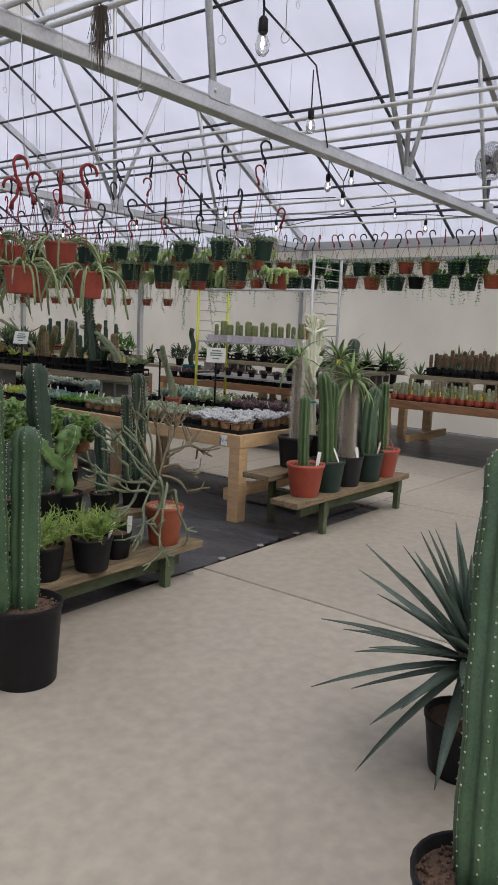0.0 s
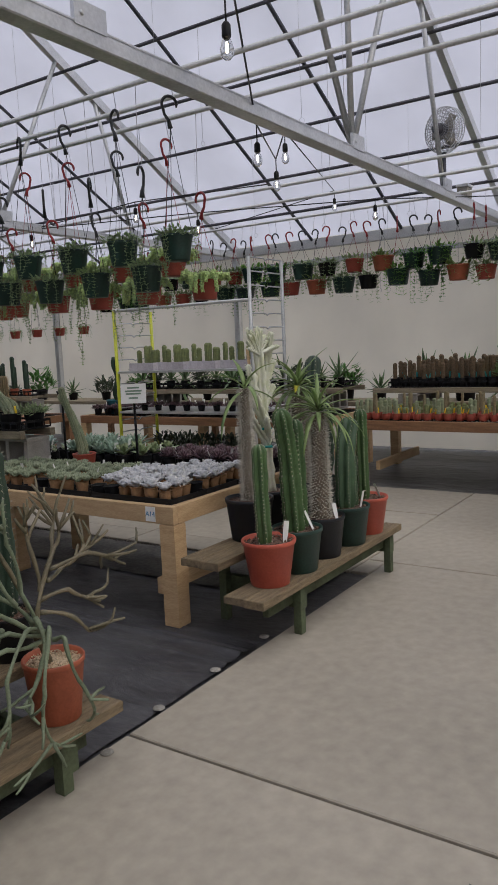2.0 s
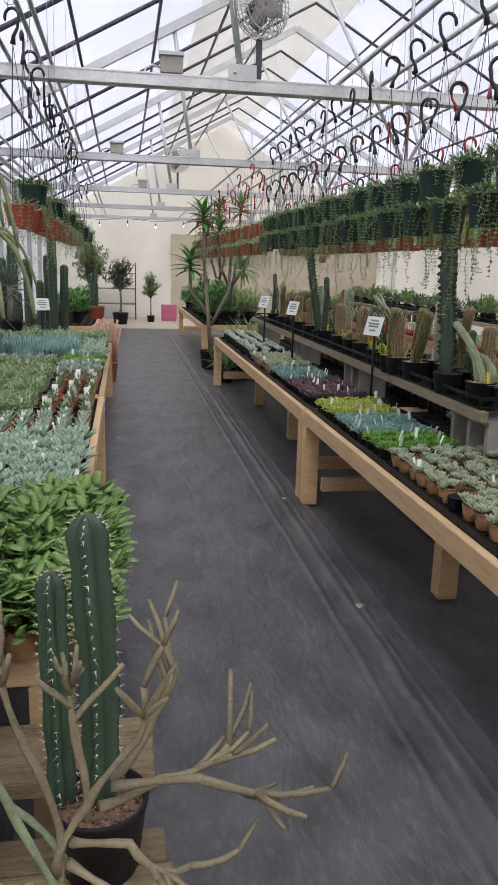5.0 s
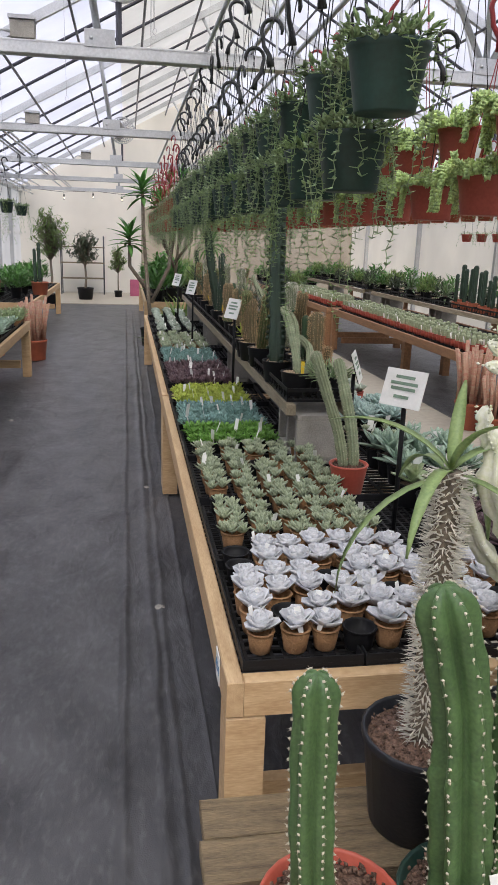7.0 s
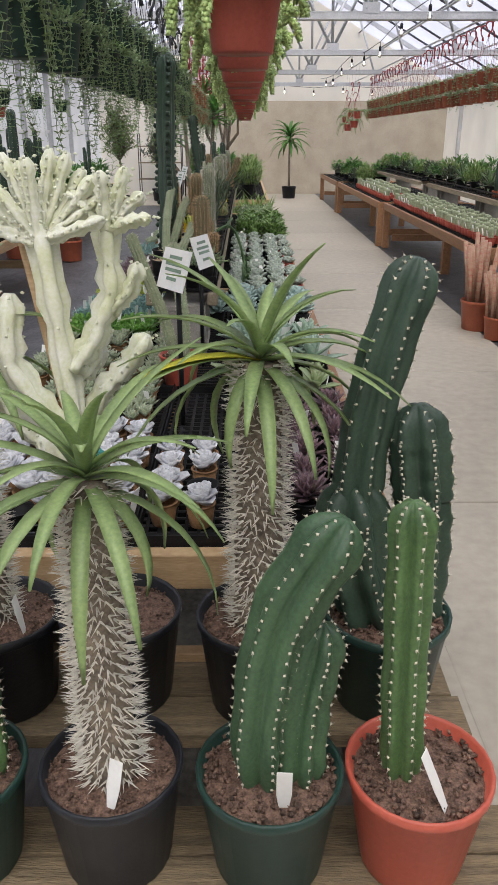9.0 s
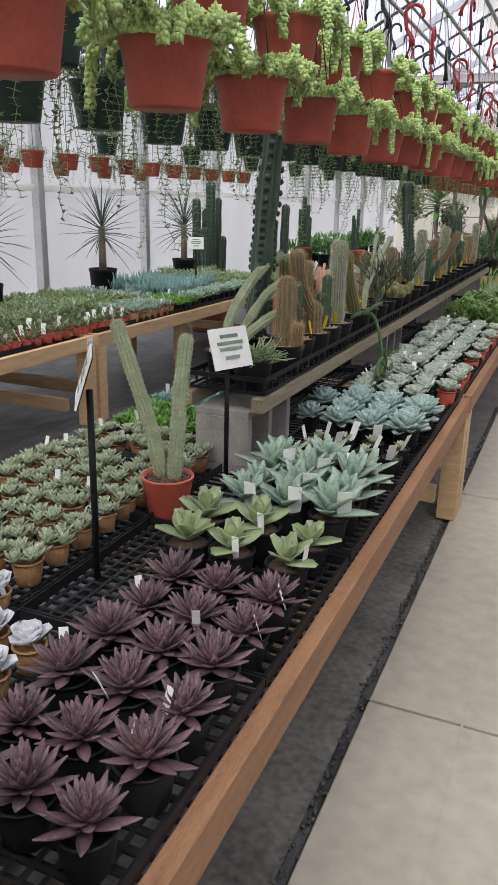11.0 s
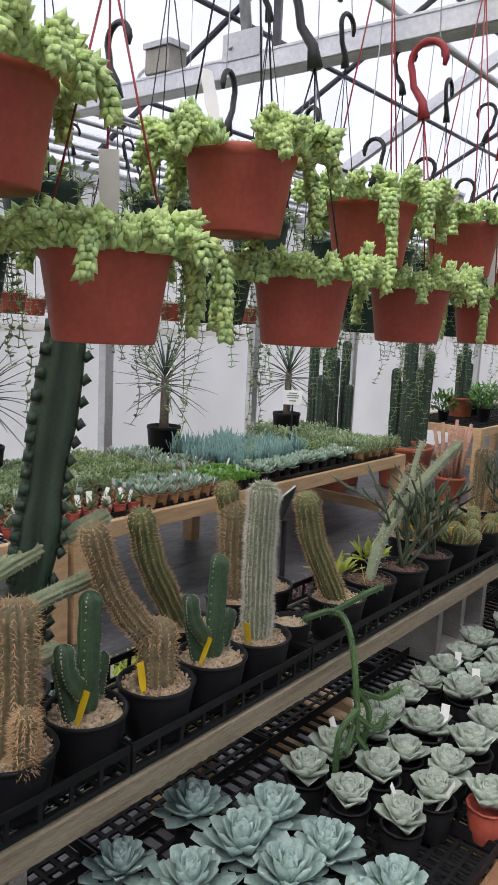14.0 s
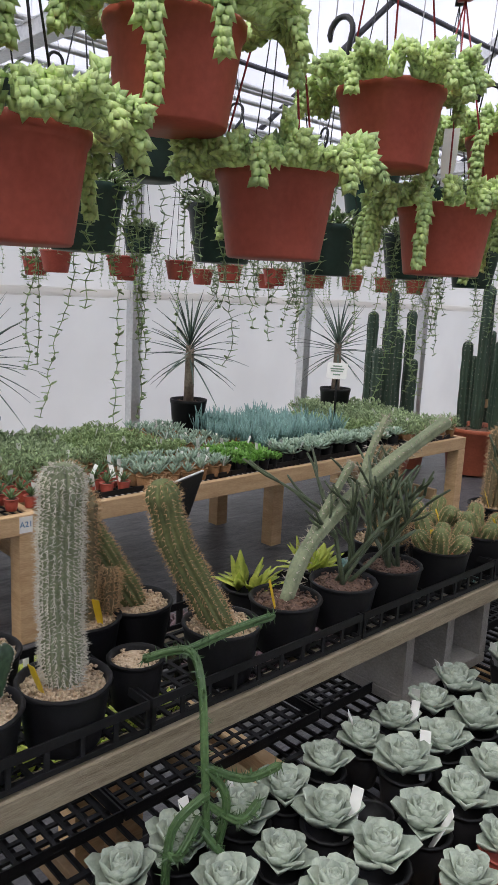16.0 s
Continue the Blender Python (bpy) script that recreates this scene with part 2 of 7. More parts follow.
L_BRIGHT = leafm("bright_green_leaf", (0.155, 0.32, 0.055), (0.075, 0.18, 0.033), 0.45, 0.2, 22, trans=.3)
L_PURPLE = leafm("dusky_purple_rosette", (0.105, 0.060, 0.070), (0.045, 0.028, 0.034), 0.45, 0.22, 22)
L_DARK = leafm("dark_foliage", (0.055, 0.075, 0.040), (0.025, 0.036, 0.020), 0.45, 0.25, 22)
L_JADE = leafm("jade_leaf", (0.120, 0.195, 0.052), (0.060, 0.120, 0.028), 0.35, 0.2, 14)
L_KAL = leafm("flushed_paddle_leaf", (0.165, 0.235, 0.110), (0.150, 0.165, 0.090), 0.45, 0.12, 9)
L_GREYLEAF = leafm("felted_grey_leaf", (0.215, 0.285, 0.225), (0.125, 0.180, 0.135), 0.65, 0.16, 16)
L_BURRO = leafm("burros_tail_leaf", (0.34, 0.43, 0.155), (0.18, 0.27, 0.115), 0.45, 0.22, 25)
L_TRAIL = leafm("trailing_leaf", (0.265, 0.335, 0.180), (0.145, 0.205, 0.110), 0.45, 0.3, 25, trans=.3)
L_TRAIL_L = leafm("pale_trailing_leaf", (0.235, 0.31, 0.14), (0.125, 0.185, 0.080), 0.5, 0.25, 25, trans=.3)
L_EPI = leafm("epiphyte_stem", (0.155, 0.190, 0.085), (0.080, 0.105, 0.055), 0.55, 0.25, 14)
L_PENCIL = leafm("grey_stick_stem", (0.125, 0.150, 0.095), (0.062, 0.078, 0.047), 0.6, 0.15, 14)
L_RHIP = leafm("rhipsalis_stem", (0.165, 0.235, 0.055), (0.085, 0.135, 0.032), 0.45, 0.25, 14)
L_SPIKE = leafm("snake_plant_leaf", (0.095, 0.150, 0.060), (0.045, 0.080, 0.035), 0.4, 0.25, 14)
L_YUCCA = leafm("blue_green_blade", (0.062, 0.090, 0.070), (0.030, 0.048, 0.037), 0.4, 0.2, 10)
L_CHALK = leafm("chalk_blue_stick", (0.150, 0.255, 0.235), (0.085, 0.155, 0.145), 0.55, 0.2, 14)
L_PALM = leafm("palm_leaf", (0.095, 0.235, 0.050), (0.045, 0.120, 0.028), 0.4, 0.25, 12, trans=.3)
L_FERN = leafm("feathery_leaf", (0.19, 0.27, 0.085), (0.10, 0.16, 0.05), 0.5, 0.25, 12, trans=.3)


# ---- mesh kit ----
class Kit:
    """Collects vertices and faces of one mesh."""

    def __init__(self):
        self.v, self.f, self.s = [], [], []

    def add(self, vs, fs, smooth=True):
        o = len(self.v)
        self.v.extend(vs)
        self.f.extend([tuple(i + o for i in f) for f in fs])
        self.s.extend([smooth] * len(fs))

    def box(self, x0, y0, z0, x1, y1, z1):
        b = min(abs(x1 - x0), abs(y1 - y0), abs(z1 - z0)) * 0.08
        b = min(b, 0.004)
        vs, fs = [], []
        for zz, ins in ((z0, b), (z0 + b, 0), (z1 - b, 0), (z1, b)):
            vs += [(x0 + ins, y0 + ins, zz), (x1 - ins, y0 + ins, zz), (x1 - ins, y1 - ins, zz), (x0 + ins, y1 - ins, zz)]
        fs.append((3, 2, 1, 0))
        for k in range(3):
            for i in range(4):
                j = (i + 1) % 4
                fs.append((4 * k + i, 4 * k + j, 4 * k + 4 + j, 4 * k + 4 + i))
        fs.append((12, 13, 14, 15))
        self.add(vs, fs, False)

    def beam(self, a, b, w, h):
        """Square bar from a to b."""
        a, b = Vector(a), Vector(b)
        d = (b - a).normalized()
        s = d.cross(Vector((0, 0, 1)))
        s = s.normalized() if s.length > 1e-4 else Vector((1, 0, 0))
        u = s.cross(d)
        vs = [p + s * (i * w / 2) + u * (j * h / 2) for p in (a, b) for i, j in ((-1, -1), (1, -1), (1, 1), (-1, 1))]
        self.add([tuple(q) for q in vs], [(0, 1, 2, 3), (7, 6, 5, 4), (0, 4, 5, 1), (1, 5, 6, 2), (2, 6, 7, 3), (3, 7, 4, 0)], False)

    def tube(self, pts, rad, n=8, ribs=0, depth=0.25, caps=True):
        """Tube along points; rad is a number or one per point; ribs make a star-shaped section."""
        pts = [Vector(p) for p in pts]
        m = len(pts)
        rad = rad if isinstance(rad, (list, tuple)) else [rad] * m
        n = ribs * 6 if ribs else n
        u = None
        vs = []
        for i, p in enumerate(pts):
            d = (pts[min(i + 1, m - 1)] - pts[max(i - 1, 0)])
            d = d.normalized() if d.length > 1e-9 else Vector((0, 0, 1))
            if u is None:
                u = d.orthogonal().normalized()
            u = (u - d * u.dot(d))
            u = u.normalized() if u.length > 1e-6 else d.orthogonal().normalized()
            w = d.cross(u)
            for k in range(n):
                a = 2 * math.pi * k / n
                r = rad[i]
                if ribs:
                    r *= 1 - depth * (0, 0.12, 0.5, 1, 0.5, 0.12)[k % 6]
                vs.append(tuple(p + u * (math.cos(a) * r) + w * (math.sin(a) * r)))
        fs = []
        for i in range(m - 1):
            for k in range(n):
                j = (k + 1) % n
                fs.append((i * n + k, i * n + j, (i + 1) * n + j, (i + 1) * n + k))
        if caps:
            fs.append(tuple(range(n - 1, -1, -1)))
            fs.append(tuple(range((m - 1) * n, m * n)))
        self.add(vs, fs)

    def lathe(self, prof, n=20, at=(0, 0, 0)):
        x, y, z = at
        vs = [(x + r * math.cos(2 * math.pi * k / n), y + r * math.sin(2 * math.pi * k / n), z + h) for r, h in prof for k in range(n)]
        fs = []
        for i in range(len(prof) - 1):
            for k in range(n):
                j = (k + 1) % n
                fs.append((i * n + k, i * n + j, (i + 1) * n + j, (i + 1) * n + k))
        self.add(vs, fs)

    def leaf(self, base, az, el, ln, wd, th, curl=0.0, seg=4, tip=0.0, fat=0.45, cup=0.0):
        """Fleshy or strap leaf: a closed blade that leaves base at azimuth az and elevation el and bends by curl."""
        base = Vector(base)
        side = Vector((-math.sin(az), math.cos(az), 0))
        p, e = base.copy(), el
        vs, fs = [], []
        for i in range(seg + 1):
            t = i / seg
            d = Vector((math.cos(az) * math.cos(e), math.sin(az) * math.cos(e), math.sin(e)))
            up = side.cross(d) * -1
            w = wd * (math.sin(math.pi * min(1, max(0.0, (t * (1 - fat) + fat * t ** 0.6)) * 0.86 + 0.12)) ** 0.8) / 2
            if i == seg:
                w = wd * tip / 2 + 0.0006
            h = th * (1 - 0.75 * t) / 2 + 0.0004
            c = up * (cup * w)
            vs += [tuple(p - side * w + c), tuple(p - up * h), tuple(p + side * w + c), tuple(p + up * h * 0.8)]
            if i < seg:
                p = p + d * (ln / seg)
                e += curl / seg
        for i in range(seg):
            for k in range(4):
                j = (k + 1) % 4
                fs.append((4 * i + k, 4 * i + j, 4 * i + 4 + j, 4 * i + 4 + k))
        fs.append((3, 2, 1, 0))
        fs.append((4 * seg, 4 * seg + 1, 4 * seg + 2, 4 * seg + 3))
        self.add(vs, fs)

    def bead(self, c, d, ln, r):
        """Small plump leaf: a six-point spindle."""
        c, d = Vector(c), Vector(d).normalized()
        u = d.orthogonal().normalized()
        w = d.cross(u)
        m = c + d * ln * 0.45
        vs = [c, m + u * r, m + w * r, m - u * r, m - w * r, c + d * ln]
        self.add([tuple(q) for q in vs], [(0, 2, 1), (0, 3, 2), (0, 4, 3), (0, 1, 4), (5, 1, 2), (5, 2, 3), (5, 3, 4), (5, 4, 1)])

    def spike(self, c, d, ln, r):
        c, d = Vector(c), Vector(d).normalized()
        u = d.orthogonal().normalized()
        w = d.cross(u)
        vs = [c + u * r, c - u * r * 0.5 + w * r * 0.87, c - u * r * 0.5 - w * r * 0.87, c + d * ln]
        self.add([tuple(q) for q in vs], [(0, 1, 3), (1, 2, 3), (2, 0, 3)], False)

    def mesh(self, name, material):
        me = bpy.data.meshes.new(name)
        me.from_pydata(self.v, [], self.f)
        me.polygons.foreach_set("use_smooth", self.s)
        me.materials.append(material)
        me.update()
        return me


def part(name, kit, material, parent, label=""):
    """One mesh under a thing or under a part."""
    ob = new(name, kit.mesh(name, material) if isinstance(kit, Kit) else kit)
    ob.parent = parent
    if label:
        ob["label"] = label
    return ob


def thing(name, label, category, group="", at=(0, 0, 0), turn=0.0):
    ob = tagged(new(name), label, category, group)
    ob.matrix_basis = pose(*at, 0, 0, turn)
    return ob


def solo(name, kit, material, label="", category="", group="", kind=""):
    return tagged(new(name, kit.mesh(name, material)), label, category, group, kind)


R = random.Random(7)

# ---- ground ----
k = Kit()
k.box(-60, -60, -0.30, 60, 60, -0.06)
solo("ground", k, DIRT, "bare damp soil under the greenhouse", "ground", kind="structure")

# wrinkled black weed fabric with lapped seams
def fabric_sheet(name, x0, x1, y0, y1, z, nx, ny, lift, seed, label):
    k = Kit()
    vs, fs = [], []
    for j in range(ny + 1):
        for i in range(nx + 1):
            x, y = x0 + (x1 - x0) * i / nx, y0 + (y1 - y0) * j / ny
            h = noise.noise(Vector((x * 3.1, y * 0.55, seed))) * lift + noise.noise(Vector((x * 9, y * 3.0, seed + 5))) * lift * 0.5
            vs.append((x, y, z + h))
    for j in range(ny):
        for i in range(nx):
            a = j * (nx + 1) + i
            fs.append((a, a + 1, a + nx + 2, a + nx + 1))
    k.add(vs, fs)
    return solo(name, k, FABRIC, label, "floor", kind="structure")


fabric_sheet("floor", -3.0, 1.19, -0.46, 16.4, -0.018, 60, 170, 0.007, 3, "black woven weed fabric with dusty wrinkles")
fabric_sheet("floor_strip", -1.3, -0.225, -0.44, 15.2, -0.001, 30, 220, 0.008, 9, "lapped black fabric strip along the aisle")


def fabric_fold(name, x0, x1, y0, y1, z, ridges, label):
    """A narrow lapped strip with long rolled wrinkles; ridges are (place, width, height)."""
    k, vs, fs = Kit(), [], []
    nx, ny = 36, 240
    for j in range(ny + 1):
        y = y0 + (y1 - y0) * j / ny
        for i in range(nx + 1):
            x = x0 + (x1 - x0) * i / nx
            h = noise.noise(Vector((x * 7, y * 2.2, 31))) * .003
            for a, w, up in ridges:
                c = a + .016 * noise.noise(Vector((a * 9, y * .8, 3))) + .006 * noise.noise(Vector((a * 9, y * 3.1, 5)))
                h += up * (.7 + .6 * noise.noise(Vector((a * 5, y * 1.3, 8)))) * math.exp(-((x - c) / w) ** 2)
            vs.append((x + .006 * noise.noise(Vector((i * .2, y * 2.5, 2))), y, z + h))
    for j in range(ny):
        for i in range(nx):
            a = j * (nx + 1) + i
            fs.append((a, a + 1, a + nx + 2, a + nx + 1))
    k.add(vs, fs)
    return solo(name, k, FABRIC, label, "floor", kind="structure")


fabric_fold("floor_fold", -0.25, 0.035, -0.44, 15.2, 0.001, ((-.225, .012, .014), (-.115, .020, .016), (-.065, .012, .010), (.025, .010, .007)), "rolled and wrinkled black fabric lap beside the bench")
fabric_sheet("floor_east", 2.75, 6.15, 0.72, 20.0, -0.016, 24, 90, 0.004, 4, "black weed fabric under the benches")
fabric_sheet("floor_southeast", 3.65, 6.15, -6.0, 0.72, -0.016, 16, 30, 0.004, 5, "black weed fabric under the benches")

pavement = tagged(new("pavement"), "pale trowelled concrete slabs with dark joints", "floor", kind="structure")
G = 0.007
slab_rects = []
for xa, xb in ((-8.0, -5.5), (-5.5, -3.2), (-3.2, -0.87), (-0.87, 1.45)):
    slab_rects += [(xa, -6.0, xb, -3.1), (xa, -3.1, xb, -0.455)]
slab_rects += [(1.45, -6.0, 3.65, -3.1), (1.45, -3.1, 3.65, -0.33), (2.75, -0.33, 3.65, 0.72), (1.19, -0.455, 1.45, -0.33)]
ys = [-0.33] + [1.44 + 1.92 * i for i in range(8)] + [16.4]
for ya, yb in zip(ys, ys[1:]):
    slab_rects.append((1.19, ya, 2.75, yb))
slab_rects += [(-3.0, 16.4, 0.2, 20.0), (0.2, 16.4, 2.75, 20.0)]
for xa, ya, xb, yb in slab_rects:
    k = Kit()
    k.box(xa + G, ya + G, -0.06, xb - G, yb - G, 0.0)
    part("slab", k, CONCRETE, pavement)
k = Kit()
k.box(-8.0, -6.0, -0.058, 3.65, -0.46, -0.022)
k.box(1.19, -0.46, -0.058, 3.65, 20, -0.022)
part("joint_bed", k, DIRT, pavement, "dark gritty joints")
# trodden dusty margin between the bench legs and the slab
DUSTY = mat("dusty_margin", (0.175, 0.165, 0.148), 0.9, (0.040, 0.039, 0.035), 3.5, 42, 0.25, vary=0.03)
dusty = fabric_sheet("floor_margin", .62, 1.165, -.3, 15.0, -.007, 14, 160, .004, 12, "dusty trodden fabric beside the slab")
dusty.data.materials[0] = DUSTY
# tooled line along the aisle edge
k = Kit()
k.box(1.475, -0.32, 0.0, 1.483, 15, 0.0012)
part("tooled_line", k, CONCRETE, pavement)
# pebbly gap beside the slab
k = Kit()
for i in range(520):
    y = -0.3 + i * 0.016 + R.uniform(-.006, .006)
    k.bead((1.175 + R.uniform(-.012, .012), y, -0.012), (R.uniform(-1, 1), R.uniform(-1, 1), .3), R.uniform(.012, .024), R.uniform(.005, .009))
tagged(solo("gravel_edge", k, DIRT, "fine gravel in the gap beside the slab", "gravel"), kind="stuff")

# fabric pins
pin = thing("fabric_pin", "pale metal washer pinning the black fabric", "pin", "fabric pins", (-0.676, -0.44, 0.004))
k = Kit()
k.lathe([(0.0, 0.006), (0.010, 0.007), (0.022, 0.004), (0.023, 0.0)], 14)
part("washer", k, BLOCK, pin)
for x, y in ((-1.0, -.485), (-.3, -.43), (-.08, 1.5), (-1.18, 4.92), (-.1, 3.1), (-1.16, 2.6), (.1, -.42), (-.12, 5.2), (-1.3, 6.9)):
    copy_thing(pin, pose(x, y, 0.002))

# ---- walls, roof ----
EZ, RX, RZ, XL, XR, YS, YN = 2.70, 1.58, 5.15, -3.0, 6.15, -6.0, 20.0


def wall(name, kit, material, label):
    ob = solo(name, kit, material, label, "wall", kind="structure")
    ob.visible_shadow = name not in ("wall_west", "wall_east")
    return ob


k = Kit(); k.box(XL - 0.03, -0.42, 0.0, XL, YN, EZ)
wall("wall_west", k, WALL_FILM, "milky white greenhouse film side wall")
k = Kit(); k.box(XR, YS, 0.0, XR + 0.03, YN, EZ)
wall("wall_east", k, CREAM_FILM, "cream white greenhouse film side wall")
k = Kit()
k.add([(XL, YN, 0), (XR, YN, 0), (XR, YN, EZ), (RX, YN, RZ), (XL, YN, EZ), (XL, YN + .03, 0), (XR, YN + .03, 0), (XR, YN + .03, EZ), (RX, YN + .03, RZ), (XL, YN + .03, EZ)],
      [(0, 1, 2, 3, 4), (9, 8, 7, 6, 5), (0, 5, 6, 1), (1, 6, 7, 2), (2, 7, 8, 3), (3, 8, 9, 4), (4, 9, 5, 0)], False)
wall("wall_north", k, CREAM_FILM, "pale film end wall of the greenhouse")
k = Kit(); k.box(0.2, YN - 0.05, 0.0, XR, YN - 0.004, 2.3)
solo("wall_panel", k, BROWNWALL, "tan plywood lower end wall", "wall", kind="structure")
k = Kit(); k.box(-8.0, YS - .03, 0, XR, YS, EZ)
k.add([(XL, YS, EZ), (XR, YS, EZ), (RX, YS, RZ), (XL, YS - .03, EZ), (XR, YS - .03, EZ), (RX, YS - .03, RZ)], [(0, 1, 2), (5, 4, 3), (1, 4, 5, 2), (0, 2, 5, 3)], False)
wall("wall_south", k, CREAM_FILM, "pale film end wall of the greenhouse")
k = Kit(); k.box(-8.03, YS, 0, -8.0, -0.42, EZ)
wall("wall_annex", k, CREAM_FILM, "pale film wall of the entry bay")
k = Kit(); k.box(-8.0, -0.45, 0, XL, -0.42, EZ)
wall("wall_entry", k, CREAM_FILM, "pale film wall of the entry bay")


def slope_sheet(name, xa, za, xb, zb, ya, yb, material, label, lift=0.0):
    k = Kit()
    t = 0.012
    vs = [(xa, ya, za + lift), (xb, ya, zb + lift), (xb, yb, zb + lift), (xa, yb, za + lift)]
    vs += [(x, y, z + t) for x, y, z in vs]
    k.add(vs, [(0, 1, 2, 3), (7, 6, 5, 4), (0, 4, 5, 1), (1, 5, 6, 2), (2, 6, 7, 3), (3, 7, 4, 0)], False)
    ob = solo(name, k, material, label, "ceiling", kind="structure")
    ob.visible_shadow = False
    return ob


def zroof(x):
    return EZ + (RZ - EZ) * ((x - XL) / (RX - XL) if x < RX else (XR - x) / (XR - RX))


slope_sheet("ceiling_west", XL, EZ, -0.26, zroof(-0.26), YS, YN, ROOF, "milky translucent roof film on the west slope")
slope_sheet("ceiling_ridge_west", -0.26, zroof(-0.26), RX, RZ, YS, YN, WHITE_FILM, "stained white ridge sheet")
slope_sheet("ceiling_ridge_east", RX, RZ, 2.0, zroof(2.0), YS, YN, WHITE_FILM, "stained white ridge sheet")
slope_sheet("ceiling_east", 2.0, zroof(2.0), XR, EZ, YS, YN, ROOF, "milky translucent roof film on the east slope")
slope_sheet("ceiling_annex", -8.0, EZ, XL, EZ, YS, -0.42, ROOF, "translucent roof film over the entry bay")

# ---- roof frame ----
def rafter_line(k, y, r, xs=XL + .02, xe=XR - .02, drop=0.07):
    k.tube([(xs, y, EZ - drop), (RX, y, RZ - drop), (xe, y, EZ - drop)], r, 6)


truss_y = [0.03 + 3.66 * i for i in range(-1, 6)]
tr = thing("roof_truss", "galvanised steel roof truss spanning the greenhouse", "roof truss", "roof trusses", (0, 0.03, 0))
k = Kit(); k.box(XL, -0.045, 2.56, XR, 0.045, 2.64); part("bottom_chord", k, STEEL, tr)
k = Kit(); k.box(XL, -0.048, 2.564, XR, -0.046, 2.572); k.box(XL, -0.048, 2.628, XR, -0.046, 2.636); part("chord_lip", k, STEEL, tr)
k = Kit(); k.beam((XL, 0, EZ - .06), (RX, 0, RZ - .06), .06, .09); part("top_chord", k, STEEL, tr)
k = Kit(); k.beam((XR, 0, EZ - .06), (RX, 0, RZ - .06), .06, .09); part("top_chord", k, STEEL, tr)
for xa, xb in ((-0.35, -0.55), (2.15, 0.95), (2.15, 3.0), (4.0, 3.5), (2.15, 2.1)):
    k = Kit(); k.tube([(xa, 0, 2.64), (xb, 0, zroof(xb) - .08)], 0.022, 8); part("strut", k, STEEL, tr)
for xa in (-0.35, 2.15, 4.0):
    k = Kit(); k.box(xa - .09, -.05, 2.62, xa + .09, -.03, 2.72); k.tube([(xa - .05, -.055, 2.67), (xa - .05, -.03, 2.67)], .012, 6); part("gusset", k, STEEL, tr)
for y in truss_y:
    if abs(y - 0.03) > 0.1:
        copy_thing(tr, pose(0, y, 0))
bow = thing("roof_bow", "dark steel pipe rafter under the roof film", "rafter", "roof bows", (0, 1.25, 0))
k = Kit(); rafter_line(k, 0, 0.021); part("pipe", k, DARK_PIPE, bow)
for i in range(-4, 16):
    y = 0.03 + 1.22 * i
    if i % 3 and abs(y - 1.25) > 0.1:
        copy_thing(bow, pose(0, y, 0))
pur = thing("purlin", "dark steel purlin pipe running along the roof", "purlin", "purlins")
k = Kit(); k.tube([(0, YS, 0), (0, YN, 0)], 0.017, 6); part("pipe", k, DARK_PIPE, pur)
px = [-2.2, -1.5, -0.75, 0.05, 0.85, 2.4, 3.1, 3.75, 4.35, 4.95, 5.5]
pur.matrix_basis = pose(px[0], 0, zroof(px[0]) - .11)
for x in px[1:]:
    copy_thing(pur, pose(x, 0, zroof(x) - .11))
# hanging-basket rails hung from the trusses
rail = thing("basket_rail", "thin galvanised pipe that carries hanging baskets", "rail", "basket rails", (0.855, 0, 2.66))
k = Kit(); k.tube([(0, -2.2, 0), (0, 18.5, 0)], 0.0135, 8); part("pipe", k, STEEL, rail)
for x, z in ((0.30, 2.66), (0.58, 2.66), (-1.6, 2.66), (4.4, 2.66), (3.5, 2.66), (-2.3, 2.66), (2.9, 2.66), (-1.535, 2.66), (-1.78, 2.66)):
    copy_thing(rail, pose(x, 0, z))
# eave beams
for nm, x in (("west", XL + .05), ("east", XR - .05)):
    k = Kit(); k.box(x - .05, -0.42 if nm == "west" else YS, EZ - .14, x + .05, YN, EZ - .02)
    solo("trim_eave_" + nm, k, STEEL, "galvanised eave gutter beam", "beam", kind="structure")
k = Kit(); k.box(XL, YS, EZ - .16, XL + .08, -0.42, EZ - .02)
solo("trim_entry_beam", k, DARK_PIPE, "dark steel eave beam over the entry", "beam", kind="structure")
k = Kit(); k.box(XR - .12, YS, EZ - .34, XR - .06, YN, EZ - .28); solo("trim_eave_rail", k, STEEL, "steel rail under the east eave", "beam", kind="structure")
pst = thing("wall_post", "square galvanised steel wall post", "post", "wall posts", (XR - .06, 0.03, 0))
k = Kit(); k.box(-.04, -.04, 0, .04, .04, EZ - .1); part("post", k, STEEL, pst)
for i in range(-1, 6):
    if i: copy_thing(pst, pose(XR - .06, 0.03 + 3.66 * i, 0))
for i in range(0, 10):
    copy_thing(pst, pose(XL + .05, 1.55 + 1.83 * i, 0))
k = Kit(); k.box(XL + .02, -0.4, 1.5, XL + .05, YN, 1.56)
solo("trim_girt_west", k, WALL_FILM, "pale wall girt", "beam", kind="structure")
# heating pipes along the west eave
hp = thing("heating_pipe", "galvanised heating pipe under the west eave", "pipe", "heating pipes", (-2.62, 0, 2.52))
k = Kit(); k.tube([(0, -.3, 0), (0, YN - .1, 0)], 0.022, 8); part("pipe", k, STEEL, hp)
for dx, dz in ((-.05, .10), (.06, .15), (-.08, .24), (0.02, 0.30)):
    copy_thing(hp, pose(-2.62 + dx, 0, 2.52 + dz))


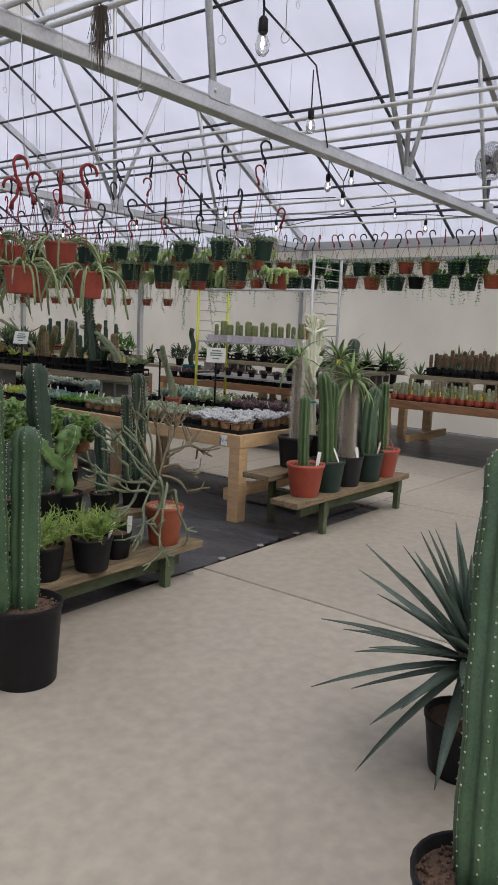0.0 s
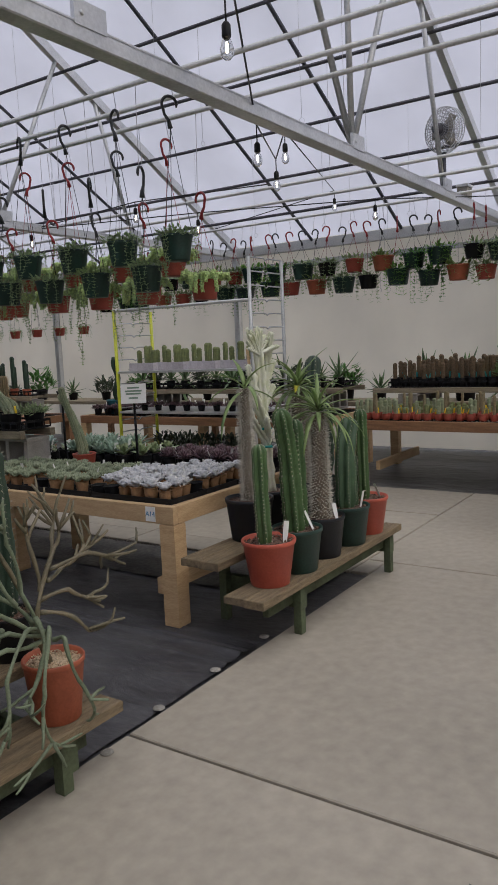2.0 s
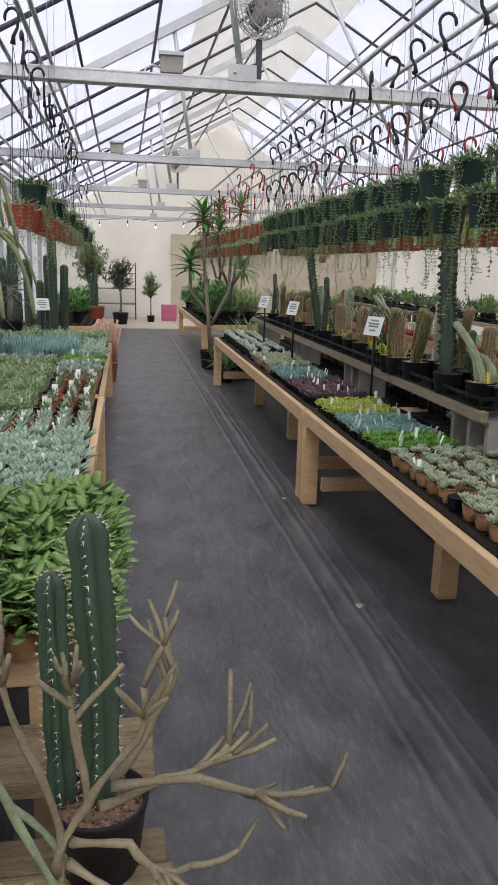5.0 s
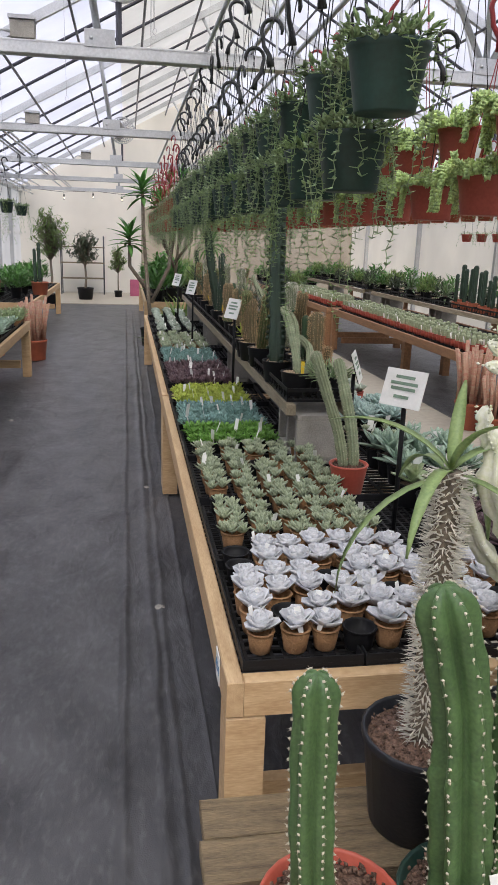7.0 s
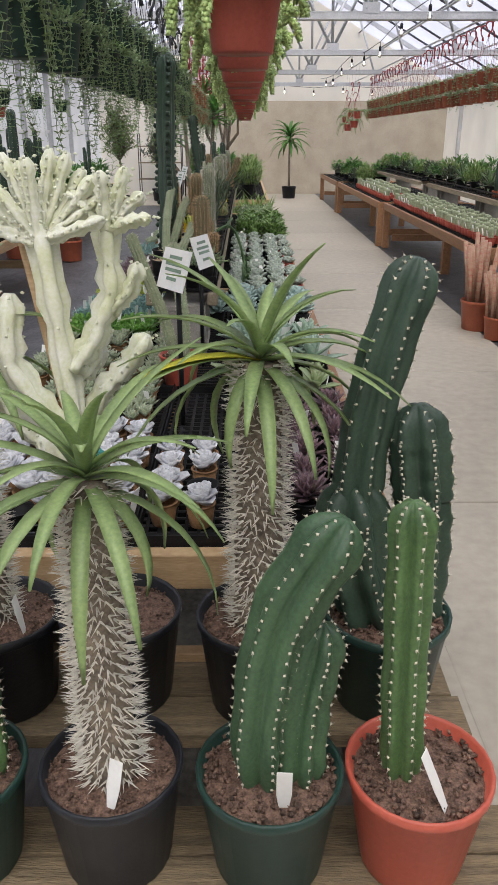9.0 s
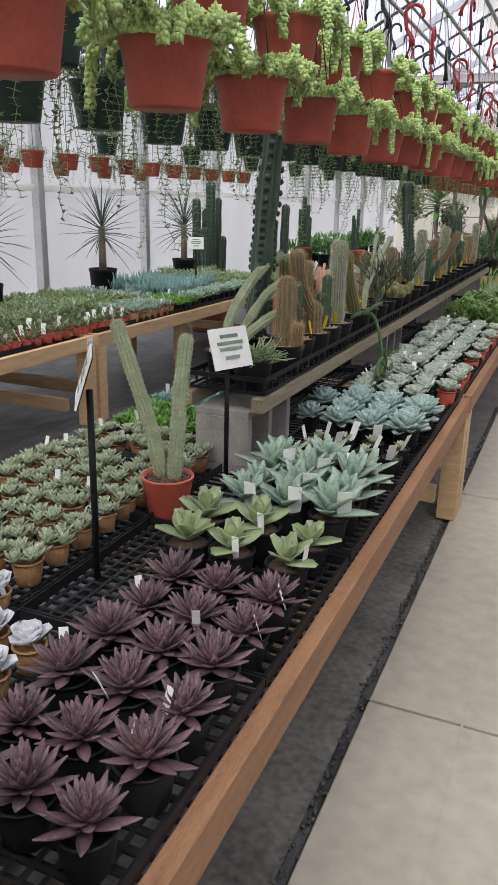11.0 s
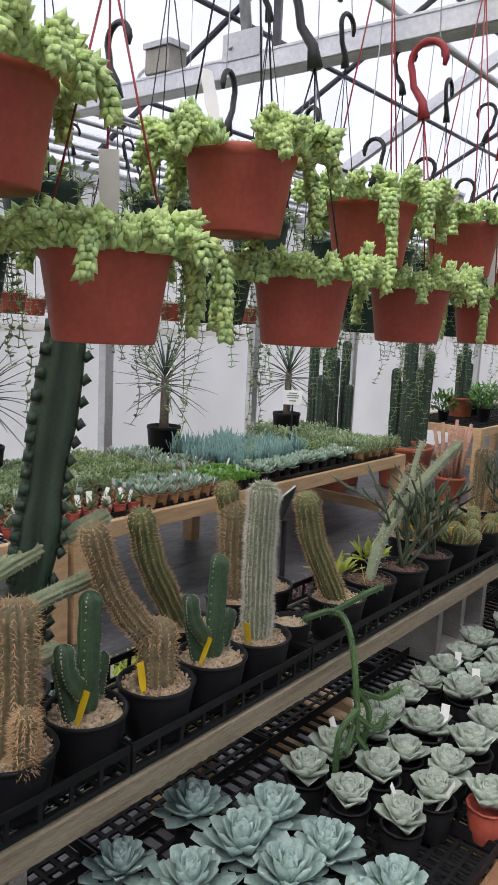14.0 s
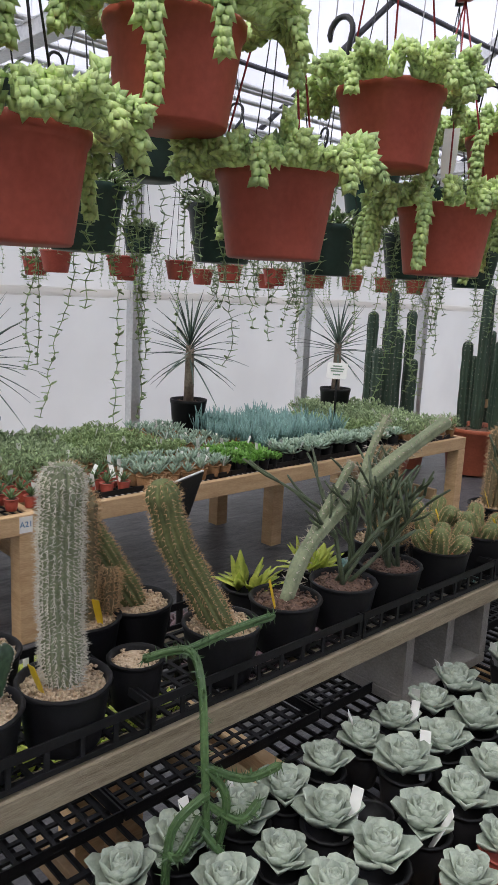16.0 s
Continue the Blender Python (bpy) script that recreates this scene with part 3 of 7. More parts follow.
# ---- benches ----
def bench(x0, x1, y0, y1, top=0.60, rail_mat=PINE_Y, rail2=None, label="pine bench with timber rails and a black mesh deck", legs=(0.0, 0.5, 1.0), leg_mat=PINE):
    b = thing("plant_bench", label, "bench", "plant benches", (x0, y0, 0))
    w, l = x1 - x0, y1 - y0
    t, h = 0.038, 0.089
    for nm, a, c, m in (("side_rail", 0, t, rail_mat), ("side_rail", w - t, w, rail2 or rail_mat)):
        k = Kit(); k.box(a, 0, top - h, c, l, top); part(nm, k, m, b)
    for a in (0, l - t):
        k = Kit(); k.box(t + .001, a, top - h, w - t - .001, a + t, top); part("end_rail", k, leg_mat, b)
    n = max(2, int(l / 0.8))
    for i in range(1, n):
        k = Kit(); k.box(t + .001, l * i / n - t / 2, top - h, w - t - .001, l * i / n + t / 2, top - .02); part("joist", k, leg_mat, b)
    for f in legs:
        ly = min(max(f * l, 0.0), l - .089)
        for lx in (0.0 if f in (0.0, 1.0) else 0.30, w - .089 if f in (0.0, 1.0) else w - .39):
            k = Kit(); k.box(lx, ly, 0.0, lx + .089, ly + .089, top - h - .001); part("leg", k, leg_mat, b)
    for f in (0.06, 0.94):
        k = Kit(); k.box(.09, f * l - .019, .12, w - .09, f * l + .019, .205); part("stretcher", k, leg_mat, b)
    k = Kit()
    ny = int(l / 0.036)
    for i in range(1, ny):
        y = l * i / ny
        k.box(t, y - .0045, top - .019, w - t, y + .0045, top - .011)
    for i in range(1, int(w / .11)):
        k.box(.11 * i - .006, t, top - .0109, .11 * i + .006, l - t, top - .004)
    part("mesh_deck", k, BLACK, b, "black plastic mesh deck")
    return b


bench(0, 1.22, 0, 3.05, rail2=BROWN_WOOD, label="new pine bench with number sign, black mesh deck and full trays")
bench(0, 1.22, 3.09, 7.9, rail2=BROWN_WOOD, label="long pine bench continuing the row beside the fabric aisle", legs=(0, .35, .7, 1.0))
bench(0.05, 1.2, 9.9, 14.9, label="far pine bench carrying taller green plants")
bench(-2.47, -1.25, 0.14, 3.56, label="pine bench crowded with small potted succulents")
bench(-2.47, -1.25, 3.60, 7.05, label="pine bench crowded with succulents and dracaenas by the wall")
bench(-2.6, -1.5, 9.3, 14.0, label="far pine bench beside the west wall")
bench(3.75, 4.97, -4.2, 0.95, top=.60, rail_mat=BROWN_WOOD, leg_mat=PINE, label="brown timber bench with rows of small cacti")
bench(3.75, 4.97, 1.2, 4.5, top=.60, rail_mat=BROWN_WOOD, leg_mat=PINE, label="brown timber bench behind the trolley")
bench(2.78, 3.98, 4.86, 9.4, top=.60, rail_mat=BROWN_WOOD, leg_mat=BROWN_WOOD, label="long brown timber bench with rows of tagged cacti")
bench(2.72, 3.92, 9.5, 14.5, top=.60, rail_mat=BROWN_WOOD, leg_mat=BROWN_WOOD, label="long brown timber bench with rows of tagged cacti")
bench(2.7, 3.9, 14.6, 18.0, top=.60, rail_mat=BROWN_WOOD, leg_mat=BROWN_WOOD, label="brown timber bench at the far end")

# number signs
def number_sign(txt, m):
    s = thing("bench_sign", "white card reading " + txt + " in blue", "sign", "bench number signs")
    k = Kit(); k.box(-.03, -.0012, -.036, .03, .0012, .036); part("card", k, TAG, s)
    c = bpy.data.curves.new("number", 'FONT')
    c.body, c.size, c.align_x, c.align_y, c.extrude = txt, .036, 'CENTER', 'CENTER', .0004
    dg = new("number_text", c)
    dg.data.materials.append(BLUEPRINT)
    dg.parent = s
    dg.matrix_basis = pose(0, -.0018, 0, 90, 0, 0)
    s.matrix_basis = m
    return s


number_sign("A14", pose(-0.0022, 0.14, 0.556, 0, 0, -90))
number_sign("A21", pose(-1.2478, 3.50, 0.556, 0, 0, 90))


# ---- stepped plank stands ----
def step_stand(name_label, lower, upper, feet, m_board=OLD_WOOD):
    s = thing("stepped_stand", name_label, "plant stand", "stepped plank stands")
    for x0, x1, y0, y1, z in (lower, upper):
        k = Kit(); k.box(x0, y0, z - .038, x1, (y0 + y1) / 2 - .003, z); part("board", k, m_board, s)
        k = Kit(); k.box(x0 + .01, (y0 + y1) / 2 + .003, z - .038, x1 - .012, y1, z - .002); part("board", k, m_board, s)
    for fx in feet:
        k = Kit(); k.box(fx, lower[2] + .01, 0, fx + .04, lower[2] + .05, lower[4] - .0385); part("leg", k, MOSSY, s)
        k = Kit(); k.box(fx, upper[3] - .06, 0, fx + .04, upper[3] - .02, upper[4] - .0385); part("leg", k, MOSSY, s)
        k = Kit(); k.box(fx + .041, lower[2] + .02, lower[4] - .15, fx + .075, upper[3] - .02, lower[4] - .0385); part("bracket", k, MOSSY, s)
    k = Kit(); k.box(lower[0] + .12, lower[2] + .055, lower[4] - .115, lower[1] - .12, lower[2] + .085, lower[4] - .039); part("apron", k, MOSSY, s)
    return s


step_stand("weathered two-step plank stand with potted cacti at a bench end", (-.13, 1.40, -.575, -.36, .26), (-.075, 1.30, -.305, -.085, .383), (.20, 1.25))
step_stand("weathered two-step plank stand with potted succulents", (-2.45, -.985, -.56, -.35, .20), (-2.45, -1.03, -.345, -.16, .36), (-2.2, -1.25))
k = Kit(); k.box(-2.4, -.14, .43, -1.06, .06, .468)
s3 = thing("plank_shelf", "weathered plank shelf on two short posts", "shelf"); part("board", k, OLD_WOOD, s3)
for x in (-2.3, -1.2):
    k = Kit(); k.box(x, -.08, 0, x + .06, -.02, .4295); part("leg", k, MOSSY, s3)


# ---- concrete blocks and raised tiers ----
blk = thing("concrete_block", "grey two-cell concrete block lying on its side", "block", "concrete blocks", (.60, 1.80, .597))
k = Kit()
for a in ((-.195, -.195 + .032), (-.016, .016), (.195 - .032, .195)):
    k.box(-.095, a[0], .03, .095, a[1], .195)
k.box(-.095, -.195, 0, .095, .195, .03)
k.box(-.095, -.195, .195, .095, .195, .217)
part("block", k, BLOCK, blk)
for y in (3.7, 5.5, 7.4):
    copy_thing(blk, pose(.60, y, .597))
for x in (4.45, 4.8):
    for y in (-3.6, -1.6, .5, 1.6, 4.0):
        copy_thing(blk, pose(x, y, .597, 0, 0, 90))
for y in (5.2, 7.2, 9.0, 9.9, 12, 14):
    copy_thing(blk, pose(3.55, y, .597, 0, 0, 0))


def tier(xs, y0, y1, z, label):
    t = thing("raised_tier", label, "shelf", "raised tiers")
    for x in xs:
        k = Kit(); k.box(x - .02, y0, z - .05, x + .02, y1, z); part("beam", k, OLD_WOOD_Y, t)
    for y in (y0 + .3, (y0 + y1) / 2, y1 - .3):
        k = Kit(); k.box(xs[0] + .0205, y - .02, z - .045, xs[1] - .0205, y + .02, z - .008); part("cross_bar", k, OLD_WOOD_Y, t)
    return t


tier((.475, .725), 1.60, 4.72, .865, "grey timber tier on concrete blocks above the bench")
tier((.475, .725), 4.74, 7.8, .865, "grey timber tier on concrete blocks above the bench")
tier((4.35, 4.9), -4.1, .9, .865, "timber tier on blocks above the bench")
tier((4.35, 4.9), 1.25, 4.4, .865, "timber tier on blocks above the bench")
tier((3.35, 3.8), 4.9, 9.3, .865, "timber tier on blocks above the bench")
tier((3.3, 3.75), 9.6, 14.4, .865, "timber tier on blocks above the bench")


# ---- plant and pot kinds ----
GA = 2.39996
TAU = 2 * math.pi


def spec(name, label, cat, group, parts, top=0.0):
    return dict(name=name, label=label, cat=cat, group=group, parts=parts, top=top)


def place(s, x, y, z, turn=None, size=1.0, tilt=(0, 0), label=""):
    """A thing made of the shared meshes of a kind."""
    e = tagged(new(s["name"]), label or s["label"], s["cat"], s["group"])
    e.matrix_basis = pose(x, y, z, tilt[0], tilt[1], R.uniform(0, 360) if turn is None else turn) @ Matrix.Diagonal((size, size, size, 1))
    for nm, me, lb in s["parts"]:
        o = new(nm, me)
        o.parent = e
        if lb:
            o["label"] = lb
    return e


def pot_kit(rt, rb, h, n=22, lip=0.008, band=0.2):
    k = Kit()
    hb = h * (1 - band)
    rm = rb + (rt - rb) * (1 - band) * 0.92
    k.lathe([(0.0, 0.0), (rb - .002, 0.0), (rb, .003), (rm, hb), (rt - lip * .35, hb + .002), (rt, hb + .006), (rt + .001, h - .003), (rt - .001, h), (rt - lip * .55, h), (rt - lip, h - .004), (rb * .97, h * .55), (0, h * .55)], n)
    return k


def square_pot_kit(r, h):
    k = Kit()
    a, b = r, r * .72
    vs = []
    for q, z in ((b, 0), (a * .96, h * .86), (a, h * .87), (a, h), (a * .88, h), (b * .85, h * .6)):
        vs += [(-q, -q, z), (q, -q, z), (q, q, z), (-q, q, z)]
    fs = [(3, 2, 1, 0)]
    for i in range(5):
        for j in range(4):
            fs.append((4 * i + j, 4 * i + (j + 1) % 4, 4 * i + 4 + (j + 1) % 4, 4 * i + 4 + j))
    fs.append((20, 21, 22, 23))
    k.add(vs, fs, False)
    return k


def soil_kit(r, z, grains=0, gr=.004, seed=1):
    k = Kit()
    rr = random.Random(seed)
    k.lathe([(r, z - .004), (r * .9, z), (r * .5, z + r * .06), (0, z + r * .08)], 16)
    for i in range(grains):
        a, q = rr.uniform(0, TAU), r * .95 * math.sqrt(rr.random())
        k.bead((q * math.cos(a), q * math.sin(a), z + r * .04), (rr.uniform(-1, 1), rr.uniform(-1, 1), .4), gr * rr.uniform(1.2, 2.6), gr * rr.uniform(.6, 1.2))
    return k


def rosette(k, n, rad, wd, th, c=(0, 0, 0), lo=0.12, hi=1.35, seg=4, cup=0.5, curl=0.5, tip=0.1, seed=0, fat=.3, inner=.42):
    rr = random.Random(seed)
    for i in range(n):
        t = i / max(1, n - 1)
        el = lo + (hi - lo) * t ** 0.9 + rr.uniform(-.06, .06)
        ln = rad * (1 - (1 - inner) * t) * rr.uniform(.92, 1.06)
        k.leaf((c[0], c[1], c[2] + .25 * rad * t), i * GA + rr.uniform(-.1, .1), el, ln, wd * (1 - .45 * t), th, curl, seg, tip, fat, cup)


def tag_kit(w, h, lean=.25, at=(0, 0, 0), az=0.0, print_bars=False):
    """A tag or label stuck in a pot."""
    k = Kit()
    c, s = math.cos(az), math.sin(az)
    sx, sy = c * w / 2, s * w / 2
    nx, ny = -s, c
    x, y, z = at
    pts = []
    for q in (0, .0012):
        for u, v in ((-.6, -.3), (.6, -.3), (1, .25), (1, 1), (-1, 1), (-1, .25)):
            d = v * h * lean
            pts.append((x + sx * u + nx * (d + q), y + sy * u + ny * (d + q), z + v * h))
    k.add(pts, [(5, 4, 3, 2, 1, 0), (6, 7, 8, 9, 10, 11)] + [(i, (i + 1) % 6, 6 + (i + 1) % 6, 6 + i) for i in range(6)], False)
    return k


def column(kb, ks, pts, r, ribs=6, depth=.3, gap=.02, spine=.006, bead=.0028, tuft=2, seed=0, dome=1.0, wave=.05):
    """A ribbed column along points with areoles down each rib."""
    rr = random.Random(seed)
    pts = [Vector(p) for p in pts]
    fine, m = [], 14
    for i in range(m + 1):
        t = i / m * (len(pts) - 1)
        a = min(int(t), len(pts) - 2)
        f = t - a
        p0, p1, p2, p3 = pts[max(a - 1, 0)], pts[a], pts[a + 1], pts[min(a + 2, len(pts) - 1)]
        fine.append(0.5 * ((2 * p1) + (p2 - p0) * f + (2 * p0 - 5 * p1 + 4 * p2 - p3) * f * f + (3 * p1 - p0 - 3 * p2 + p3) * f ** 3))
    d = (fine[-1] - fine[-2]).normalized()
    rads = [r * (.86 + .14 * min(1, i / 2)) * (1 + wave * math.sin(i * 1.7 + seed)) for i in range(m + 1)]
    for f, q in ((.35, .93), (.62, .76), (.82, .5), (.93, .22)):
        fine.append(fine[m] + d * r * f * dome)
        rads.append(r * q)
    kb.tube(fine, rads, 8, ribs, depth)
    u, s = None, 0.0
    for i, p in enumerate(fine):
        dd = (fine[min(i + 1, len(fine) - 1)] - fine[max(i - 1, 0)]).normalized()
        if u is None:
            u = dd.orthogonal().normalized()
        u = (u - dd * u.dot(dd)).normalized()
        w = dd.cross(u)
        if i + 1 < len(fine):
            nseg = max(1, int((fine[i + 1] - p).length / gap + .5))
            for q in range(nseg):
                f = q / nseg
                for rb in range(ribs):
                    a = TAU * rb / ribs
                    o = u * math.cos(a) + w * math.sin(a)
                    c = p.lerp(fine[i + 1], f) + o * (rads[i] * (1 - f) + rads[i + 1] * f) * 1.0
                    if bead:
                        ks.bead(c - o * bead * .42, o, bead * 1.5, bead)
                    for _ in range(tuft):
                        v = o + dd * rr.uniform(-.9, .9) + o.cross(dd) * rr.uniform(-.9, .9)
                        ks.spike(c, v, spine * rr.uniform(.6, 1.3), .0005 + spine * .03)


def me(k, name, m):
    return k.mesh(name, m)


# pots -------------------------------------------------------------
def potted(rt, rb, h, pm, sm=SOIL, grains=0, gr=.003, n=22, lip=.008, seed=1, band=.11, soil=True):
    if not soil:
        return [("pot", me(pot_kit(rt, rb, h, n, lip, band), "pot", pm), "")]
    return [("pot", me(pot_kit(rt, rb, h, n, lip, band), "pot", pm), ""), ("soil", me(soil_kit(rt - lip, h * .9, grains, gr, seed), "soil", sm), "")]


def with_tag(parts, r, h, m=TAG, w=.016, hh=.05, az=None, label="white plant tag"):
    a = R.uniform(0, TAU) if az is None else az
    parts.append(("plant_tag", me(tag_kit(w, hh, R.uniform(.1, .5), (r * math.cos(a), r * math.sin(a), h), R.uniform(0, TAU)), "plant_tag", m), label))
    return parts


# rosettes ----------------------------------------------------------
def make_rosettes(name, label, group, leaf_mat, n, rad, wd, th, potm, rt=.036, h=.062, var=3, tag=.35, multi=1, **kw):
    out = []
    for v in range(var):
        k = Kit()
        for q in range(multi):
            c = (0, 0, h * .95) if multi == 1 else (rt * .75 * math.cos(q * TAU / multi + v), rt * .75 * math.sin(q * TAU / multi + v), h * .95 + .008 * (q % 2))
            rosette(k, n, rad, wd, th, c, seed=v * 7 + q, **kw)
        ps = potted(rt, rt * .74, h, potm, n=14, soil=n < 17)
        if n < 14:
            per = len(k.v) // n
            pf = len(k.f) // n
            for q in range(n):
                one = Kit()
                one.add(k.v[q * per:(q + 1) * per], [tuple(i - q * per for i in f) for f in k.f[q * pf:(q + 1) * pf]])
                ps.append(("leaf", me(one, "leaf", leaf_mat), ""))
        else:
            ps.append(("rosette", me(k, "rosette", leaf_mat), ""))
        if v / var < tag:
            with_tag(ps, rt * .7, h * 1.0, TAG, .03 if n in (13, 16) else .016, .06 if n in (13, 16) else .05)
        out.append(spec(name, label, "succulent", group, ps))
    return out


S_SILVER = make_rosettes("silver_echeveria", "silver lilac echeveria rosette in a peat pot", "silver echeverias", L_SILVER, 22, .060, .050, .007, PEAT, .036, .058, 4, .5, lo=.22, cup=.6, curl=.6, tip=.5, fat=-1.0, seg=5)
S_GREEN = make_rosettes("hens_and_chicks", "grey-green clustered rosettes in a peat pot", "grey-green rosettes", L_GREENROS, 22, .040, .018, .006, PEAT, .036, .058, 3, .3, multi=4, lo=.35, cup=.4)
S_BLUE = make_rosettes("blue_echeveria", "powder blue echeveria with many stacked leaves in a black pot", "blue echeverias", L_BLUE, 48, .084, .040, .008, BLACK, .045, .075, 3, .0, lo=-.25, hi=1.45, cup=.6, curl=.75, tip=.5, fat=-1.0, seg=5)
S_SAGE = make_rosettes("sage_echeveria", "sage green echeveria rosette in a small black pot", "sage echeverias", L_SAGE, 32, .062, .046, .008, BLACK, .040, .07, 4, .3, lo=.15, hi=1.4, cup=.7, curl=.75, tip=.45, fat=-1.0, seg=5)
S_SAGE_RED = make_rosettes("sage_echeveria", "sage green echeveria rosette in a small red pot", "sage echeverias", L_SAGE, 32, .062, .046, .008, RED_POT, .040, .07, 2, .0, lo=.15, hi=1.4, cup=.7, curl=.75, tip=.45, fat=-1.0, seg=5)
S_PURPLE = make_rosettes("purple_echeveria", "dusky purple echeveria with pointed leaves in a black pot", "purple echeverias", L_PURPLE, 44, .085, .024, .008, BLACK, .048, .075, 3, .35, lo=.0, hi=1.35, cup=.3, curl=.45)
S_GREYK = make_rosettes("grey_kalanchoe", "felted grey-green kalanchoe in a small black pot", "grey kalanchoes", L_GREYLEAF, 13, .105, .046, .008, BLACK, .043, .075, 3, .9, lo=.15, hi=1.25, cup=.35, curl=.1, inner=.5)
S_KAL = make_rosettes("paddle_kalanchoe", "green paddle-leaf kalanchoe flushed pink, in a black pot", "paddle kalanchoes", L_KAL, 9, .088, .060, .010, BLACK, .055, .085, 3, .5, lo=.2, hi=1.3, cup=.3, curl=.1, tip=.4, inner=.55, fat=-.5, seg=7)
S_TINY = make_rosettes("tiny_crassula", "tiny stacked green crassula with a white label in a black pot", "tiny crassulas", L_GREENROS, 16, .036, .024, .007, BLACK, .038, .062, 3, 1.0, lo=.45, cup=.5, curl=.6)
S_HAW = make_rosettes("haworthia", "striped pointed succulent in a brown-red pot", "small aisle succulents", L_SPIKE, 16, .065, .014, .007, RED_POT, .034, .055, 3, .35, lo=.45, cup=.3, curl=.2)
S_GHAW = make_rosettes("grey_haworthia", "grey pointed succulent in a peat pot", "small aisle succulents", L_GREYLEAF, 18, .070, .017, .007, PEAT, .034, .055, 3, .35, lo=.5, cup=.3, curl=.2)
S_SILVLEAF = make_rosettes("silver_kalanchoe", "silvery loose-leaved succulent in a black pot", "silver kalanchoes", L_GREYLEAF, 20, .075, .034, .005, BLACK, .038, .065, 3, .35, multi=2, lo=.1, cup=.4)


def clump(name, label, group, lm, n, rad, hgt, ln, wd, potm, rt=.036, h=.055, var=3, up=.6, tag=.3, cat="succulent", th=.004, seg=3, tip=.1, fat=.4):
    out = []
    for v in range(var):
        rr = random.Random(v + 11)
        k = Kit()
        for i in range(n):
            a, q = rr.uniform(0, TAU), rad * math.sqrt(rr.random())
            z = h * .9 + hgt * rr.random() * (1 - .5 * (q / rad) ** 2)
            k.leaf((q * math.cos(a), q * math.sin(a), z), a + rr.uniform(-1, 1), up + rr.uniform(-.5, .6), ln * rr.uniform(.6, 1.2), wd * rr.uniform(.7, 1.2), th, rr.uniform(-.4, .4), seg, tip, fat, .2)
        for i in range(max(3, n // 18)):
            a, q = rr.uniform(0, TAU), rad * .7 * math.sqrt(rr.random())
            k.tube([(q * .4 * math.cos(a), q * .4 * math.sin(a), h * .85), (q * math.cos(a), q * math.sin(a), h * .9 + hgt * .8)], .0018, 5)
        ps = potted(rt, rt * .76, h, potm, n=12, soil=False)
        ps.append(("foliage", me(k, "foliage", lm), ""))
        if v / var < tag:
            with_tag(ps, rt * .6, h * 1.05, hh=.06)
        out.append(spec(name, label, cat, group, ps))
    return out


S_LIME = clump("lime_sedum", "lime yellow sedum clump in a small black pot", "sedum clumps", L_LIME, 90, .048, .035, .022, .012, BLACK)
S_GREYC = clump("grey_sedum", "blue-grey sedum clump in a small black pot", "sedum clumps", L_CHALK, 90, .048, .03, .022, .010, BLACK)
S_BRIGHT = clump("green_sedum", "bright green sedum clump in a small black pot", "sedum clumps", L_BRIGHT, 80, .048, .03, .026, .014, BLACK)
S_DARKC = clump("dark_sempervivum", "dark purple rosette clump in a small black pot", "dark rosettes", L_PURPLE, 70, .05, .03, .03, .014, BLACK)
S_BUSH = clump("green_succulent_bush", "small bushy green succulent in a peat pot", "small aisle succulents", L_TRAIL, 130, .055, .075, .022, .010, PEAT)
S_BUSH2 = clump("pale_succulent_bush", "small bushy pale green succulent in a peat pot", "small aisle succulents", L_TRAIL_L, 120, .05, .06, .022, .011, PEAT)
S_CHALK = clump("blue_chalksticks", "chalk blue upright stick succulent in a peat pot", "blue chalksticks", L_CHALK, 70, .048, .06, .085, .009, PEAT, up=1.35, th=.008, seg=3)
S_JADE = clump("jade_plant", "leafy jade plant in a small peat pot", "jade plants", L_JADE, 190, .095, .15, .046, .032, PEAT, .05, .075, 3, .5, .34, th=.008, seg=4, tip=.62, fat=.0)
S_SHRUB = clump("green_shrub", "leafy dark green potted shrub", "far green plants", L_PALM, 150, .18, .34, .12, .04, BLACK, .09, .16, 3, .5, 0, "plant")
S_SHRUB_Y = clump("yellow_green_shrub", "yellow-green feathery potted shrub", "far green plants", L_FERN, 190, .17, .30, .11, .018, BLACK, .08, .14, 2, .8, 0, "plant")
S_SHRUB_D = clump("dark_leaf_plant", "dark glossy potted foliage plant", "far green plants", L_DARK, 120, .14, .22, .10, .035, BLACK, .07, .11, 2, .6, .3, "plant")


# columns -------------------------------------------------------------
def cactus(name, label, group, cols, body, spine_m, pot, grains=60, soil_m=GRIT, ribs=6, depth=.3, gap=.022, spine=.006, bead=.0028, tuft=2, tagm=None, extra=None, cat="cactus", far=False, wave=.05):
    rt, rb, h, pm = pot
    ps = potted(rt, rb, h, pm, soil_m, grains, rt * .05, 26 if rt > .06 else 18, .008, len(label), soil=not far)
    for i, (pts, r) in enumerate(cols):
        kb, ks = Kit(), Kit()
        pts2 = [(p[0], p[1], p[2] + h * .88) for p in pts]
        column(kb, ks, pts2, r, ribs, depth, gap, spine, bead, tuft, i + 3, 1.0, wave)
        ps.append(("stem", me(kb, "stem", body), ""))
        if not far:
            ps.append(("spine_cover", me(ks, "spine_cover", spine_m), "pale spines along the ribs"))
    if tagm is not None:
        with_tag(ps, rt * .62, h * 1.0, tagm, max(.015, rt * .2), max(.045, rt * .62), -1.3, "plant tag")
    return spec(name, label, cat, group, ps)


